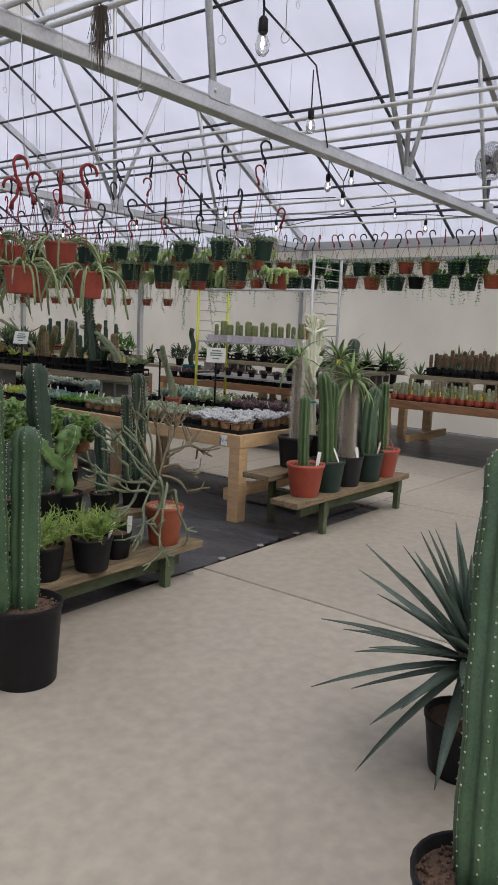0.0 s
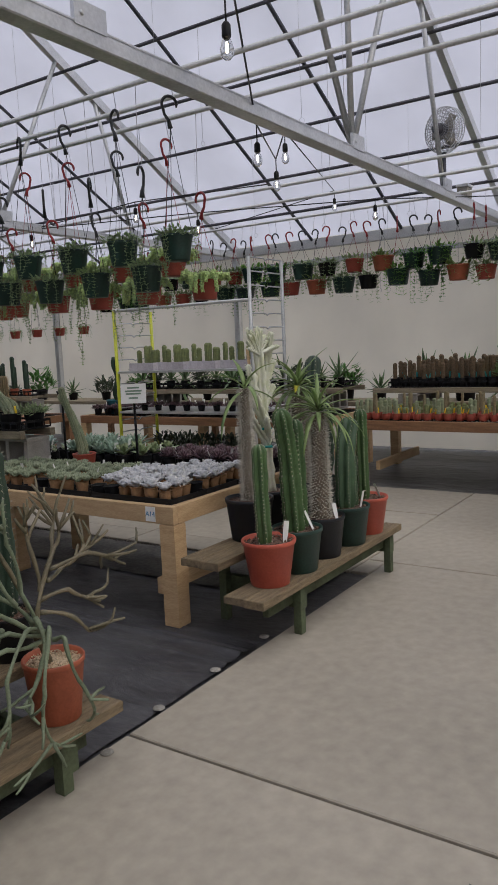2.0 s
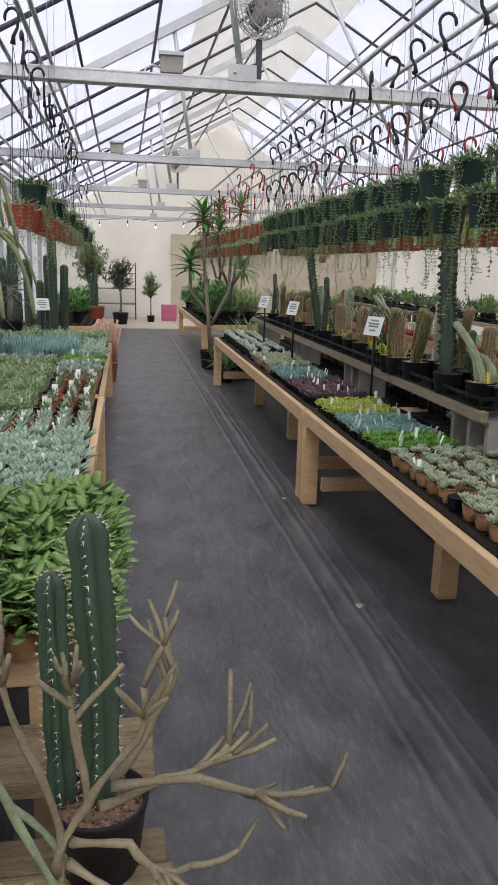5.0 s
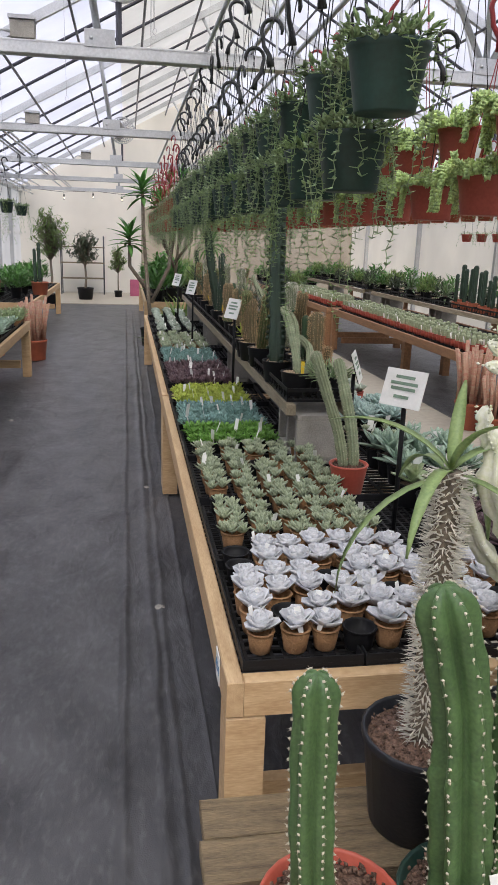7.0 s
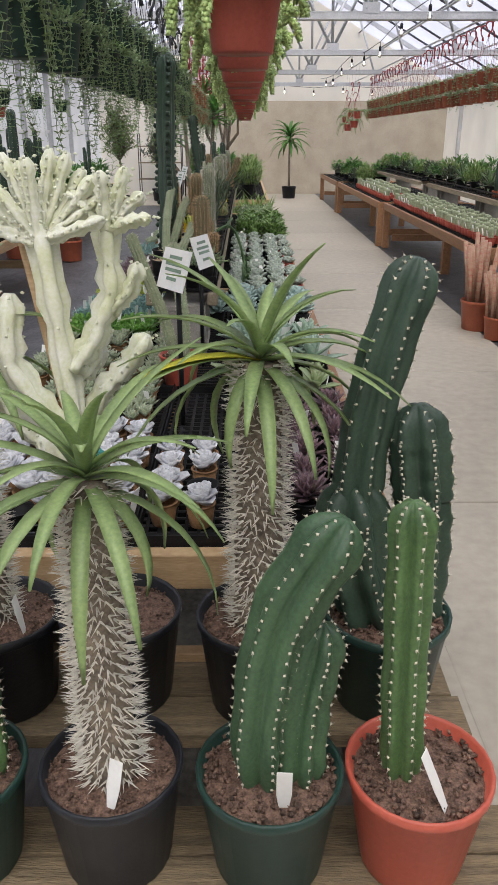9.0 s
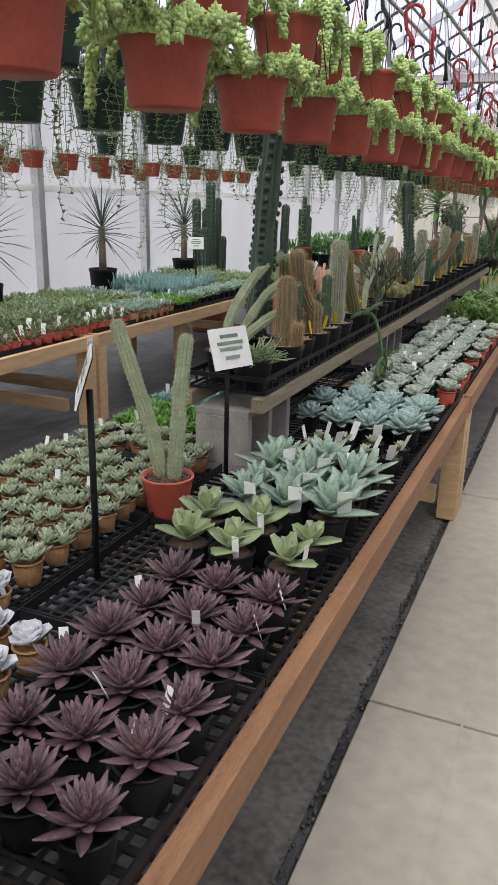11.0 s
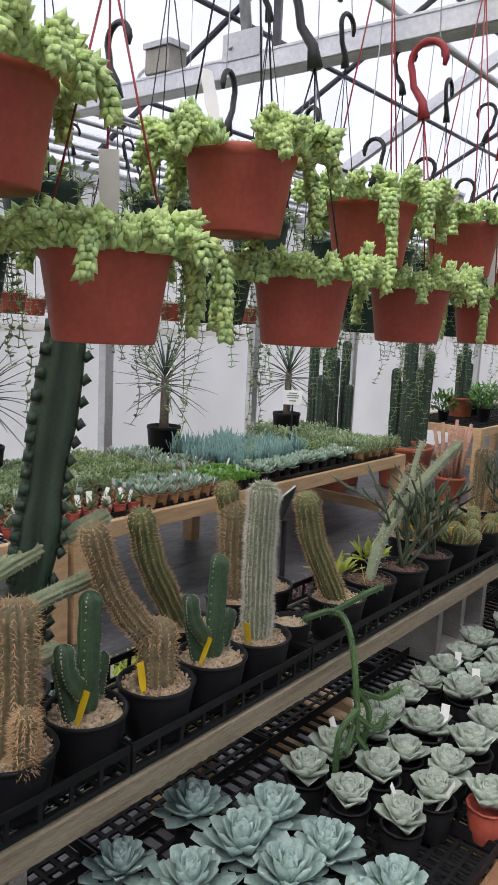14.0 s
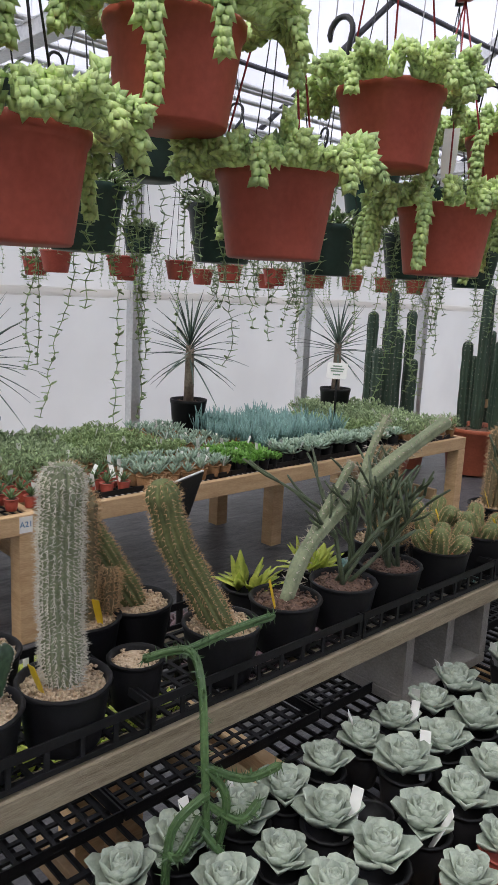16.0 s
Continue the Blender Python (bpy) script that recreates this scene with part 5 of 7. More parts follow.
place(cereus("tall jointed dark cereus with two stems in a green pot", [([(-.02, .0, 0), (-.06, 0, .12), (-.08, 0, .24)], .07), ([(-.075, .0, .25), (-.065, .01, .38), (-.04, .02, .52), (0, .03, .66)], .047), ([(.05, .0, 0), (.055, 0, .13), (.05, 0, .24)], .055), ([(.05, .0, .26), (.04, 0, .33), (.03, 0, .40)], .056)], G_CEREUS_D, P10G, 6, .45), 1.14, -.19, SB, 0)


def pachy(label, trunk_h, r0, r1, leaves, seed, yellow=0, lean=0.0):
    rr = random.Random(seed)
    rt, rb, h, pm = P10B
    ps = potted(rt, rb, h, pm, GRIT, 260, .004, 26)
    kt, ks, kl = Kit(), Kit(), Kit()
    m = 12
    pts = [(lean * (i / m) ** 2, 0, h * .86 + trunk_h * i / m) for i in range(m + 1)]
    rad = [r0 + (r1 - r0) * i / m + .003 * math.sin(i * 2.1) for i in range(m + 1)]
    kt.tube(pts, rad, 14)
    for i in range(760):
        t = (i + rr.random()) / 760
        a = i * GA
        p = Vector((lean * t * t + (r0 + (r1 - r0) * t) * math.cos(a), (r0 + (r1 - r0) * t) * math.sin(a), h * .88 + trunk_h * t))
        for q in range(3):
            ks.spike(p, (math.cos(a + rr.uniform(-.6, .6)), math.sin(a + rr.uniform(-.6, .6)), rr.uniform(-.35, .55)), rr.uniform(.018, .036), .0021)
    top = Vector(pts[-1])
    for i in range(leaves):
        t = i / leaves
        kl = Kit()
        kl.leaf(top + Vector((0, 0, .012 - .025 * (1 - t))), i * GA, -.25 + 1.6 * t ** 1.2 + rr.uniform(-.15, .15), rr.uniform(.22, .34) * (1 - .22 * t), .0255, .003, rr.uniform(-2.3, -1.1) * (1 - .55 * t), 8, .12, .55, .35)
        ps.append(("leaf", me(kl, "leaf", L_PACHY), ""))
    ps += [("trunk", me(kt, "trunk", TRUNK), ""), ("thorn_cover", me(ks, "thorn_cover", SPINE_W), "dense pale thorns")]
    if yellow:
        ky = Kit()
        ky.leaf(top, 3.6, .25, .24, .032, .003, -.7, 7, .12, .55, .3)
        ps.append(("yellow_leaf", me(ky, "yellow_leaf", L_PACHY_Y), "yellowed leaf"))
    with_tag(ps, rt * .66, h, TAG, .025, .06, -1.4)
    return spec("madagascar_palm", label, "plant", "spiny madagascar palms", ps)


place(pachy("spiny-trunked madagascar palm with drooping leaves in a black pot", .56, .047, .034, 32, 3), .63, -.455, SL, 0)
place(pachy("spiny-trunked madagascar palm with a yellowed leaf in a black pot", .54, .05, .036, 36, 4, 1), .885, -.20, SB, 0)
place(pachy("slender spiny madagascar palm in a black pot", .57, .028, .023, 9, 5), .372, -.19, SB, 40)


def white_euphorbia():
    rr = random.Random(21)
    rt, rb, h, pm = P10B
    ps = potted(rt, rb, h, pm, GRIT, 200, .004, 24)
    k = Kit()
    def limb(pts, r, dep=.6):
        k = Kit()
        r *= .9
        fine = []
        n = len(pts)
        for i in range(n - 1):
            for q in range(5):
                fine.append(Vector(pts[i]).lerp(Vector(pts[i + 1]), q / 5))
        fine.append(Vector(pts[-1]))
        rad = [r * (1 + .22 * math.sin(i * 2.4 + rr.random())) for i in range(len(fine))]
        rad[-1] *= .45
        k.tube(fine, rad, 8, 3, dep)
        for i, p in enumerate(fine):
            for q in range(3):
                a = TAU * q / 3 + i * .05
                o = Vector((math.cos(a), math.sin(a), rr.uniform(-.3, .3)))
                k.bead(p + o * r * .72, o, .009, .0035)
        ps.append(("branch", me(k, "branch", WHITE_EUPH), ""))
    z0 = h * .86
    limb([(-.005, 0, z0), (-.03, 0, .40), (-.045, 0, .52), (-.068, 0, .78), (-.085, 0, .95)], .030, .62)
    limb([(-.05, 0, .70), (-.01, .01, .75), (.025, .01, .83), (.022, .01, .95)], .027)
    limb([(-.05, 0, .56), (-.10, -.01, .62), (-.155, -.01, .715), (-.145, 0, .83)], .030)
    limb([(-.04, 0, .46), (-.10, .01, .535), (-.157, .01, .60), (-.205, .01, .70)], .024)
    limb([(-.04, .02, .58), (.0, .02, .66), (.045, .02, .70), (.08, .02, .755)], .023)
    limb([(-.04, -.02, .50), (-.08, -.04, .53), (-.105, -.05, .60)], .020)
    limb([(.02, .01, .80), (.055, .01, .83), (.075, .0, .88)], .018)
    limb([(-.145, 0, .78), (-.175, 0, .82), (-.18, 0, .87)], .018)
    limb([(-.06, .02, .66), (-.02, .05, .70), (.0, .06, .77)], .022)
    for c, n, wid, zz in (((-.085, 0, .915), 13, .115, .145), ((.025, .01, .93), 7, .075, .10)):
        for i in range(n):
            a = -1.45 + 2.9 * i / (n - 1)
            o = rr.uniform(-.035, .035)
            limb([(c[0], c[1] + o * .3, c[2]), (c[0] + math.sin(a) * wid * .55, c[1] + o * .7, c[2] + zz * .45 * math.cos(a) + .012), (c[0] + math.sin(a) * wid, c[1] + o, c[2] + zz * (.18 + .82 * math.cos(a)) * rr.uniform(.8, 1.1))], .0135, .55)
    ks = Kit(); ks.tube([(.0, .03, h * .5), (-.13, .035, .95)], .008, 6); ps.append(("stake", me(ks, "stake", PINE), "thin wooden stake"))
    for zt in (.435, .53):
        kt = Kit(); kt.tube([(-.05 - .1 * (zt - .3), .04, zt), (-.085, .0, zt + .004), (-.05, -.037, zt + .006), (-.005, .0, zt + .004), (-.03, .04, zt)], .007, 6); ps.append(("tie", me(kt, "tie", TEALTAG), "green plant tie"))
    with_tag(ps, rt * .4, h * 1.9, TAG, .03, .05, .9)
    return spec("white_euphorbia", "tall branching ivory white euphorbia on a stake in a black pot", "plant", "", ps)


place(white_euphorbia(), .61, -.18, SB, 0)

# ---- near stepped stand ----
NL, NU = .20, .36
def stick_plant():
    rr = random.Random(33)
    ps = potted(.098, .075, .20, ORANGE_POT, PUMICE, 420, .004, 28)

    def arm(k, pts, r, forks, spread=.7, ln=.10):
        """A jointed arm that swells at each joint and ends in a few short fingers."""
        pts = [Vector(p) + Vector((rr.uniform(-.008, .008), rr.uniform(-.008, .008), rr.uniform(-.008, .008))) for p in pts]
        fine, rad = [], []
        for i in range(len(pts) - 1):
            p0, p1, p2, p3 = pts[max(i - 1, 0)], pts[i], pts[i + 1], pts[min(i + 2, len(pts) - 1)]
            bow = Vector((rr.uniform(-.014, .014), rr.uniform(-.014, .014), rr.uniform(-.02, .008)))
            for q in range(5):
                f = q / 5
                fine.append(.5 * (2 * p1 + (p2 - p0) * f + (2 * p0 - 5 * p1 + 4 * p2 - p3) * f * f + (3 * p1 - p0 - 3 * p2 + p3) * f ** 3) + bow * (4 * f * (1 - f)))
                rad.append(r * (.84 + .2 * math.sin(q * 1.25 + 1.0)) * (1 - .12 * i))
        fine.append(pts[-1])
        rad.append(r * .6)
        k.tube(fine, rad, 8)
        d = (pts[-1] - pts[-2]).normalized()
        for q in range(forks):
            v = (d + Vector((rr.uniform(-1, 1), rr.uniform(-1, 1), rr.uniform(-.7, .9))) * spread).normalized()
            o = fine[-1 - rr.randint(0, 3)]
            twig(k, o, v, ln * rr.uniform(.6, 1.3), r * .66, 1 if q % 2 else 0, rr, .75, (1, 2), .7, .1, 3)

    k, kb = Kit(), Kit()
    arm(kb, [(-.02, 0, .18), (-.05, 0, .27), (-.06, .0, .36)], .014, 0)
    for pts, f in (([(-.06, 0, .34), (-.01, .01, .45), (.05, .02, .53), (.07, .03, .63)], 3), ([(-.02, .02, .42), (-.03, .03, .53), (-.025, .04, .63)], 3),
                   ([(.0, .01, .45), (.11, .04, .46), (.22, .05, .50)], 4), ([(.03, .02, .48), (.16, -.02, .50), (.28, .0, .46)], 4), ([(-.03, 0, .40), (.05, -.04, .40), (.14, -.05, .38)], 3),
                   ([(-.04, 0, .36), (.04, -.05, .33), (.11, -.06, .26)], 2), ([(.02, .03, .47), (.10, .08, .55), (.13, .10, .62)], 3), ([(-.06, .02, .36), (-.10, .06, .50), (-.15, .08, .66)], 3)):
        arm(kb, pts, .0088, f + 1, .9, .10)
    for pts, f in (([(-.05, 0, .30), (-.12, -.02, .45), (-.16, -.03, .60), (-.17, -.03, .66)], 2), ([(-.05, -.01, .30), (-.17, -.03, .38), (-.27, -.04, .48), (-.37, -.03, .58)], 4),
                   ([(-.05, -.02, .30), (-.20, -.05, .36), (-.36, -.06, .38), (-.52, -.05, .45)], 4), ([(-.06, -.02, .28), (-.24, -.08, .33), (-.44, -.09, .36)], 4),
                   ([(-.05, -.03, .30), (-.18, -.10, .36), (-.27, -.12, .26), (-.30, -.13, .09)], 3), ([(-.05, -.04, .29), (-.11, -.11, .33), (-.16, -.14, .18), (-.15, -.14, .02)], 3),
                   ([(-.04, -.05, .28), (-.06, -.12, .30), (-.03, -.15, .14), (.01, -.16, .06)], 2), ([(-.05, .02, .31), (-.14, .06, .42), (-.26, .08, .56)], 3),
                   ([(-.14, -.03, .42), (-.20, -.02, .50), (-.22, .0, .59)], 3), ([(-.22, -.05, .37), (-.28, -.08, .30), (-.40, -.10, .22)], 3), ([(-.10, -.04, .36), (-.12, -.08, .24), (-.21, -.11, .15)], 2),
                   ([(-.28, -.06, .37), (-.34, -.07, .46), (-.42, -.06, .53)], 3)):
        arm(k, pts, .0086, f + 1, .9, .09)
    ps.append(("branching_stem", me(k, "branching_stem", L_PENCIL), "sprawling grey-green stick branches"))
    ps.append(("branching_stem", me(kb, "branching_stem", L_PENCIL_B), "brown-tinged upright stick branches"))
    with_tag(ps, .055, .19, YTAG, .016, .055, -.5)
    return spec("stick_euphorbia", "sprawling grey-green stick euphorbia in a terracotta pot", "succulent", "", ps)


L_PENCIL_B = leafm("brown_stick_stem", (0.125, 0.100, 0.062), (0.060, 0.058, 0.034), 0.6, 0.2, 14)
SE = stick_plant()
place(SE, -1.165, -.45, NL, 0)


def rhipsalis(seed, n, r, hgt, lm, label, pot):
    rr = random.Random(seed)
    ps = potted(*pot, SOIL, 0, .003, 20)
    k = Kit()
    h = pot[2]
    for i in range(n):
        a = rr.uniform(0, TAU)
        twig(k, (rr.uniform(-.04, .04), rr.uniform(-.04, .04), h * .85), (math.cos(a) * rr.uniform(.2, 1.5), math.sin(a) * rr.uniform(.2, 1.5), 1), hgt * .42, .0036, 3, rr, .95, (2, 3), .72, -.15)
    ps.append(("growth", me(k, "growth", lm), "tangle of thin stems"))
    with_tag(ps, pot[0] * .8, h * 1.02, TAG, .022, .07, -.8)
    return spec("rhipsalis", label, "succulent", "", ps)


RH = rhipsalis(3, 30, .15, .22, L_RHIP, "mop of yellow-green rhipsalis stems in a black pot", (.095, .074, .15, BLACK))
place(RH, -1.70, -.52, NL, 0)
place(RH, -1.93, -.47, NL, 120)
place(RH, -2.17, -.47, NL, 200)
NEARG = "cereus on the near stand"
dk = cactus("dark_cereus", "dark spiny green cereus columns in a black pot", NEARG, [([(0, 0, 0), (.005, 0, .25), (-.01, .0, .53)], .037), ([(-.065, .01, 0), (-.07, .01, .2), (-.075, .015, .43)], .028)], G_CEREUS_D, SPINE, (.09, .07, .15, BLACK), 120, GRIT, 5, .52, .022, .012, .0022, 3, wave=.07)
dk1 = cactus("dark_cereus", "single dark winged cereus column in a black pot", NEARG, [([(0, 0, 0), (.01, .01, .2), (-.01, .02, .48)], .045)], G_CEREUS_D, SPINE, (.09, .07, .15, BLACK), 90, GRIT, 4, .5, .022, .010, .003, 3, wave=.1)
dk2 = cactus("dark_cereus", "cluster of dark spiny cereus columns in a black pot", NEARG, [([(0, 0, 0), (0, 0, .2), (.0, .0, .42)], .036), ([(.06, 0, 0), (.07, .01, .2)], .03), ([(-.05, .02, 0), (-.06, .02, .28)], .032)], G_CEREUS_D, SPINE, (.1, .075, .16, BLACK), 90, GRIT, 4, .45, .024, .012, .003, 2)
lobes = [([(0, 0, 0), (0, 0, .15), (.01, 0, .26)], .044), ([(.0, 0, .13), (-.07, 0, .17), (-.13, 0, .24)], .032), ([(0, 0, .17), (.05, .02, .22), (.05, .02, .29)], .03), ([(0, 0, .2), (.0, -.05, .24), (.01, -.06, .30)], .028)]
lob = cactus("lobed_euphorbia", "bright green wavy-winged euphorbia in a black pot", NEARG, lobes, G_CEREUS_B, SPINE, (.085, .065, .14, BLACK), 60, GRIT, 3, .62, .016, .006, .003, 2, wave=.16)
for s, x, y, z, tn, sz in ((dk, -1.165, -.245, NU, 0, 1.0), (lob, -1.66, -.27, NU, 0, 1.05), (dk1, -1.41, -.25, NU, 20, .70), (dk1, -1.78, -.25, NU, 0, 1.15), (dk2, -2.02, -.25, NU, 0, 1.1), (dk2, -2.27, -.25, NU, 60, 1.3),
                            (dk1, -1.86, -.04, .468, 70, .85), (dk1, -1.44, -.03, .468, 40, .55), (dk2, -2.15, -.04, .468, 0, 1.0)):
    place(s, x, y, z, tn, sz)
spare = spec("empty_black_pot", "plain black plastic pot of dark soil on the stand", "plant pot", "black pots on the near stand", with_tag(potted(.075, .06, .125, BLACK, SOIL, 40, .004, 22), .06, .12, TAG, .024, .075, -.6))
place(spare, -1.50, -.46, NL, 0)
fill(S_JADE, -2.40, -1.16, .08, .80, .125, .12, BZ, size=(.95, 1.12))
# big black pot on the floor
place(cactus("tall_cereus", "tall dark cereus columns in a large black pot on the floor", "", [([(0, 0, 0), (.005, 0, .3), (.01, 0, .62)], .055), ([(-.10, .02, 0), (-.12, .02, .4), (-.13, .03, .8)], .055), ([(-.06, .08, 0), (-.07, .09, .3), (-.08, .1, .55)], .05)], G_CEREUS, SPINE, (.135, .115, .30, BLACK), 120, SOIL, 6, .35, .03, .008, .003, 2), -2.30, -.86, 0, 0)
# blue-green blades and tall column beside the path
def blade_plant(n, ln, wd, pot, lm, label, trunk=.12, seed=2, name="yucca", curl=-.15):
    rr = random.Random(seed)
    ps = potted(*pot, SOIL, 60, .004, 24)
    kt, kl = Kit(), Kit()
    h = pot[2]
    kt.tube([(0, 0, h * .85), (0, 0, h + trunk)], [.035, .028] if trunk > .05 else .03, 10)
    for i in range(n):
        t = i / n
        kl.leaf((0, 0, h + trunk * (.75 + .3 * t)), i * GA, -.65 + 2.05 * t ** .85 + rr.uniform(-.12, .12), ln * rr.uniform(.8, 1.1), wd, .004, curl * rr.uniform(.3, 1.5), 5, .03, .7, .5)
    ps += [("trunk", me(kt, "trunk", TRUNK), ""), ("leaf_crown", me(kl, "leaf_crown", lm), "stiff pointed blades")]
    return spec(name, label, "plant", "", ps)


place(blade_plant(66, .44, .040, (.12, .095, .18, BLACK), L_YUCCA, "blue-green yucca with stiff blades in a black pot", .20), -1.76, -2.31, 0, 0)
place(cactus("tall_floor_cereus", "tall blue-green cereus column leaning from a black pot", "", [([(0, 0, 0), (.08, .03, .25), (.18, .07, .5), (.27, .10, .8)], .055)], G_CEREUS, SPINE, (.13, .105, .26, BLACK), 120, SOIL, 7, .32, .028, .006, .003, 2), -2.50, -2.63, 0, 0)

# ---- west bench ----
mixes = [(S_HAW, .09), (S_GHAW, .09), (S_BUSH, .105), (S_BUSH2, .10)]
for x in (-2.45, -2.16, -1.87, -1.58):
    trays(x, .85, 3.5, BZ)
    trays(x, 3.64, 7.0, BZ)
fill(S_SILVLEAF, -2.44, -1.28, .86, 2.0, .10, .105, PZ, size=(.95, 1.2))
fill(S_GHAW, -2.44, -1.28, 2.05, 2.6, .10, .10, PZ)
fill(S_HAW, -1.60, -1.28, 2.65, 4.1, .095, .095, PZ)
fill(S_BUSH, -2.44, -1.62, 2.65, 4.1, .12, .12, PZ, size=(1, 1.35))
fill(S_GHAW, -1.62, -1.28, 4.12, 4.75, .095, .095, PZ, size=(1, 1.25))
fill(S_BUSH2, -2.44, -1.64, 4.12, 4.7, .115, .115, PZ, size=(1, 1.3))
fill(S_BRIGHT, -1.62, -1.28, 4.78, 5.1, .09, .09, PZ, size=(1, 1.3))
fill(S_CHALK, -2.2, -1.52, 5.15, 5.95, .115, .115, PZ, jitter=.015, size=(.85, 1.3))
fill(S_SILVLEAF, -1.52, -1.28, 5.15, 6.3, .11, .11, PZ, size=(.9, 1.15))
fill(S_BUSH2, -2.2, -1.52, 5.98, 6.32, .115, .115, PZ, size=(1, 1.4))
fill(S_GHAW, -2.44, -1.66, 4.75, 5.1, .10, .10, PZ, size=(1, 1.25))
fill(S_BUSH, -2.44, -1.28, 6.35, 7.0, .12, .12, PZ, size=(1.1, 1.5))
drac = blade_plant(52, .40, .014, (.125, .10, .26, BLACK), L_YUCCA, "slender-trunked dracaena with a burst of thin blades in a black pot", .36, 8, "dracaena", -.35)
place(drac, -2.28, 5.2, PZ, 0)
place(drac, -2.28, 6.72, PZ, 70)
place(drac, -2.3, 3.75, PZ, 30, .95)
price_sign(-1.92, 6.30, PZ, .42, 30)
tallc = cactus("tall_green_cereus", "tall slim green cereus columns in a red pot", "tall cereus by the wall", [([(0, 0, 0), (0, 0, .3), (0, 0, .66)], .029), ([(.08, .03, 0), (.085, .03, .25), (.09, .03, .5)], .027), ([(-.07, .03, 0), (-.075, .03, .4)], .026), ([(0, .08, 0), (0, .085, .56)], .027)], G_CEREUS_D, SPINE, (.15, .12, .22, ORANGE_POT), 40, SOIL, 7, .28, .03, .006, .002, 1)
for x, y, s in ((-2.35, 7.5, 1.9), (-2.0, 8.5, 2.0), (-2.4, 9.2, 1.7), (-2.2, 10.3, 1.8), (-1.55, 10.9, 1.5), (-2.55, 8.1, 1.7)):
    place(tallc, x, y, 0 if y < 9.25 else BZ, None, s if y < 9.25 else s * .6)
# bundle of red-brown ribbed stems in a terracotta pot
def red_sticks():
    ps = potted(.15, .12, .25, ORANGE_POT, SOIL, 0, .003, 22)
    rr = random.Random(4)
    for i in range(15):
        a, q = i * GA, .12 * math.sqrt((i + .5) / 15)
        k = Kit()
        k.tube([(q * math.cos(a), q * math.sin(a), .2), (q * 1.25 * math.cos(a), q * 1.25 * math.sin(a), .48), (q * 1.7 * math.cos(a), q * 1.7 * math.sin(a), .74 + rr.uniform(-.05, .06))], [.019, .021, .017], 8, 4, .2)
        ps.append(("stem", me(k, "stem", REDSTEM), ""))
    return spec("red_stick_plant", "bundle of ringed red-brown stems in a terracotta pot", "plant", "red stick plants", ps)


REDSTEM = mat("ringed_red_stem", (0.36, 0.13, 0.095), 0.6, (0.42, 0.32, 0.22), 14, 60, .1, stretch=(1, 1, 3), vary=.12)
RS = red_sticks()
place(RS, -1.34, 8.2, 0, 0)
place(RS, 2.74, 4.56, 0, 0, .95, label="bundle of ringed red-brown stems beside the brown bench")
place(RS, 2.80, 4.24, 0, 60, .7, label="smaller bundle of ringed red-brown stems in a floor pot")

# ---- baskets over the front bench ----
burro_u = [burro(i, .78, hm) for i, hm in ((1, REDHOOK), (2, BLKHOOK), (3, REDHOOK))]
burro_l = [burro(i, .60, hm) for i, hm in ((4, REDHOOK), (5, REDHOOK), (6, BLKHOOK))]
for i in range(19):
    y = .38 + .41 * i
    hang(burro_l[i % 3], .855, y + R.uniform(-.02, .02), 1.617 + R.uniform(-.008, .008))
    hang(burro_u[i % 3], .855, y + .215 + R.uniform(-.02, .02), 1.772 + R.uniform(-.008, .008))
tr_a = [trailing(i, .082, .125, GREEN_POT, lm, 15, ln, tp, BLKHOOK, "dark green hanging pot spilling small green leaves", "green trailing baskets", .016, .011, 170, density=.0105)
        for i, lm, ln, tp in ((11, L_TRAIL, .34, .62), (12, L_TRAIL, .40, .78), (13, L_TRAIL_L, .56, .62), (14, L_TRAIL, .26, .78))]
for i in range(17):
    y = .33 + .36 * i
    hang(tr_a[2 if i % 3 == 1 else 0], .30, y, 1.635 + R.uniform(-.01, .01))
    hang(tr_a[3 if i % 2 == 0 else 1], .30, y - .20 + R.uniform(-.02, .02), 1.785 + R.uniform(-.01, .01))
tr_o = [trailing(i, .082, .12, ORANGE_POT, L_TRAIL, 18, .34, .64 + .14 * (i % 2), REDHOOK, "terracotta hanging pot with trailing green stems", "terracotta baskets", .018, .010, 60) for i in (21, 22)]
for i in range(15):
    hang(tr_o[i % 2], .30, 6.4 + .5 * i, 1.60)
    hang(tr_o[(i + 1) % 2], .30, 6.62 + .5 * i, 1.79)
tr_s = [trailing(i, .075, .10, RED_POT, L_TRAIL, 14, .16, .95, BLKHOOK, "small red hanging pot with trailing green stems", "small baskets", .014, .008, 46) for i in (24, 25)]
for i in range(13):
    hang(tr_s[i % 2], -1.6, 2.4 + .36 * i, 1.63 + .0 * i)
for i in range(6):
    hang(tr_s[i % 2], -2.3, 2.9 + .6 * i, 1.62)
    hang(tr_a[1 if i % 2 else 2], -1.6, 3.0 + 1.3 * i, 1.75)

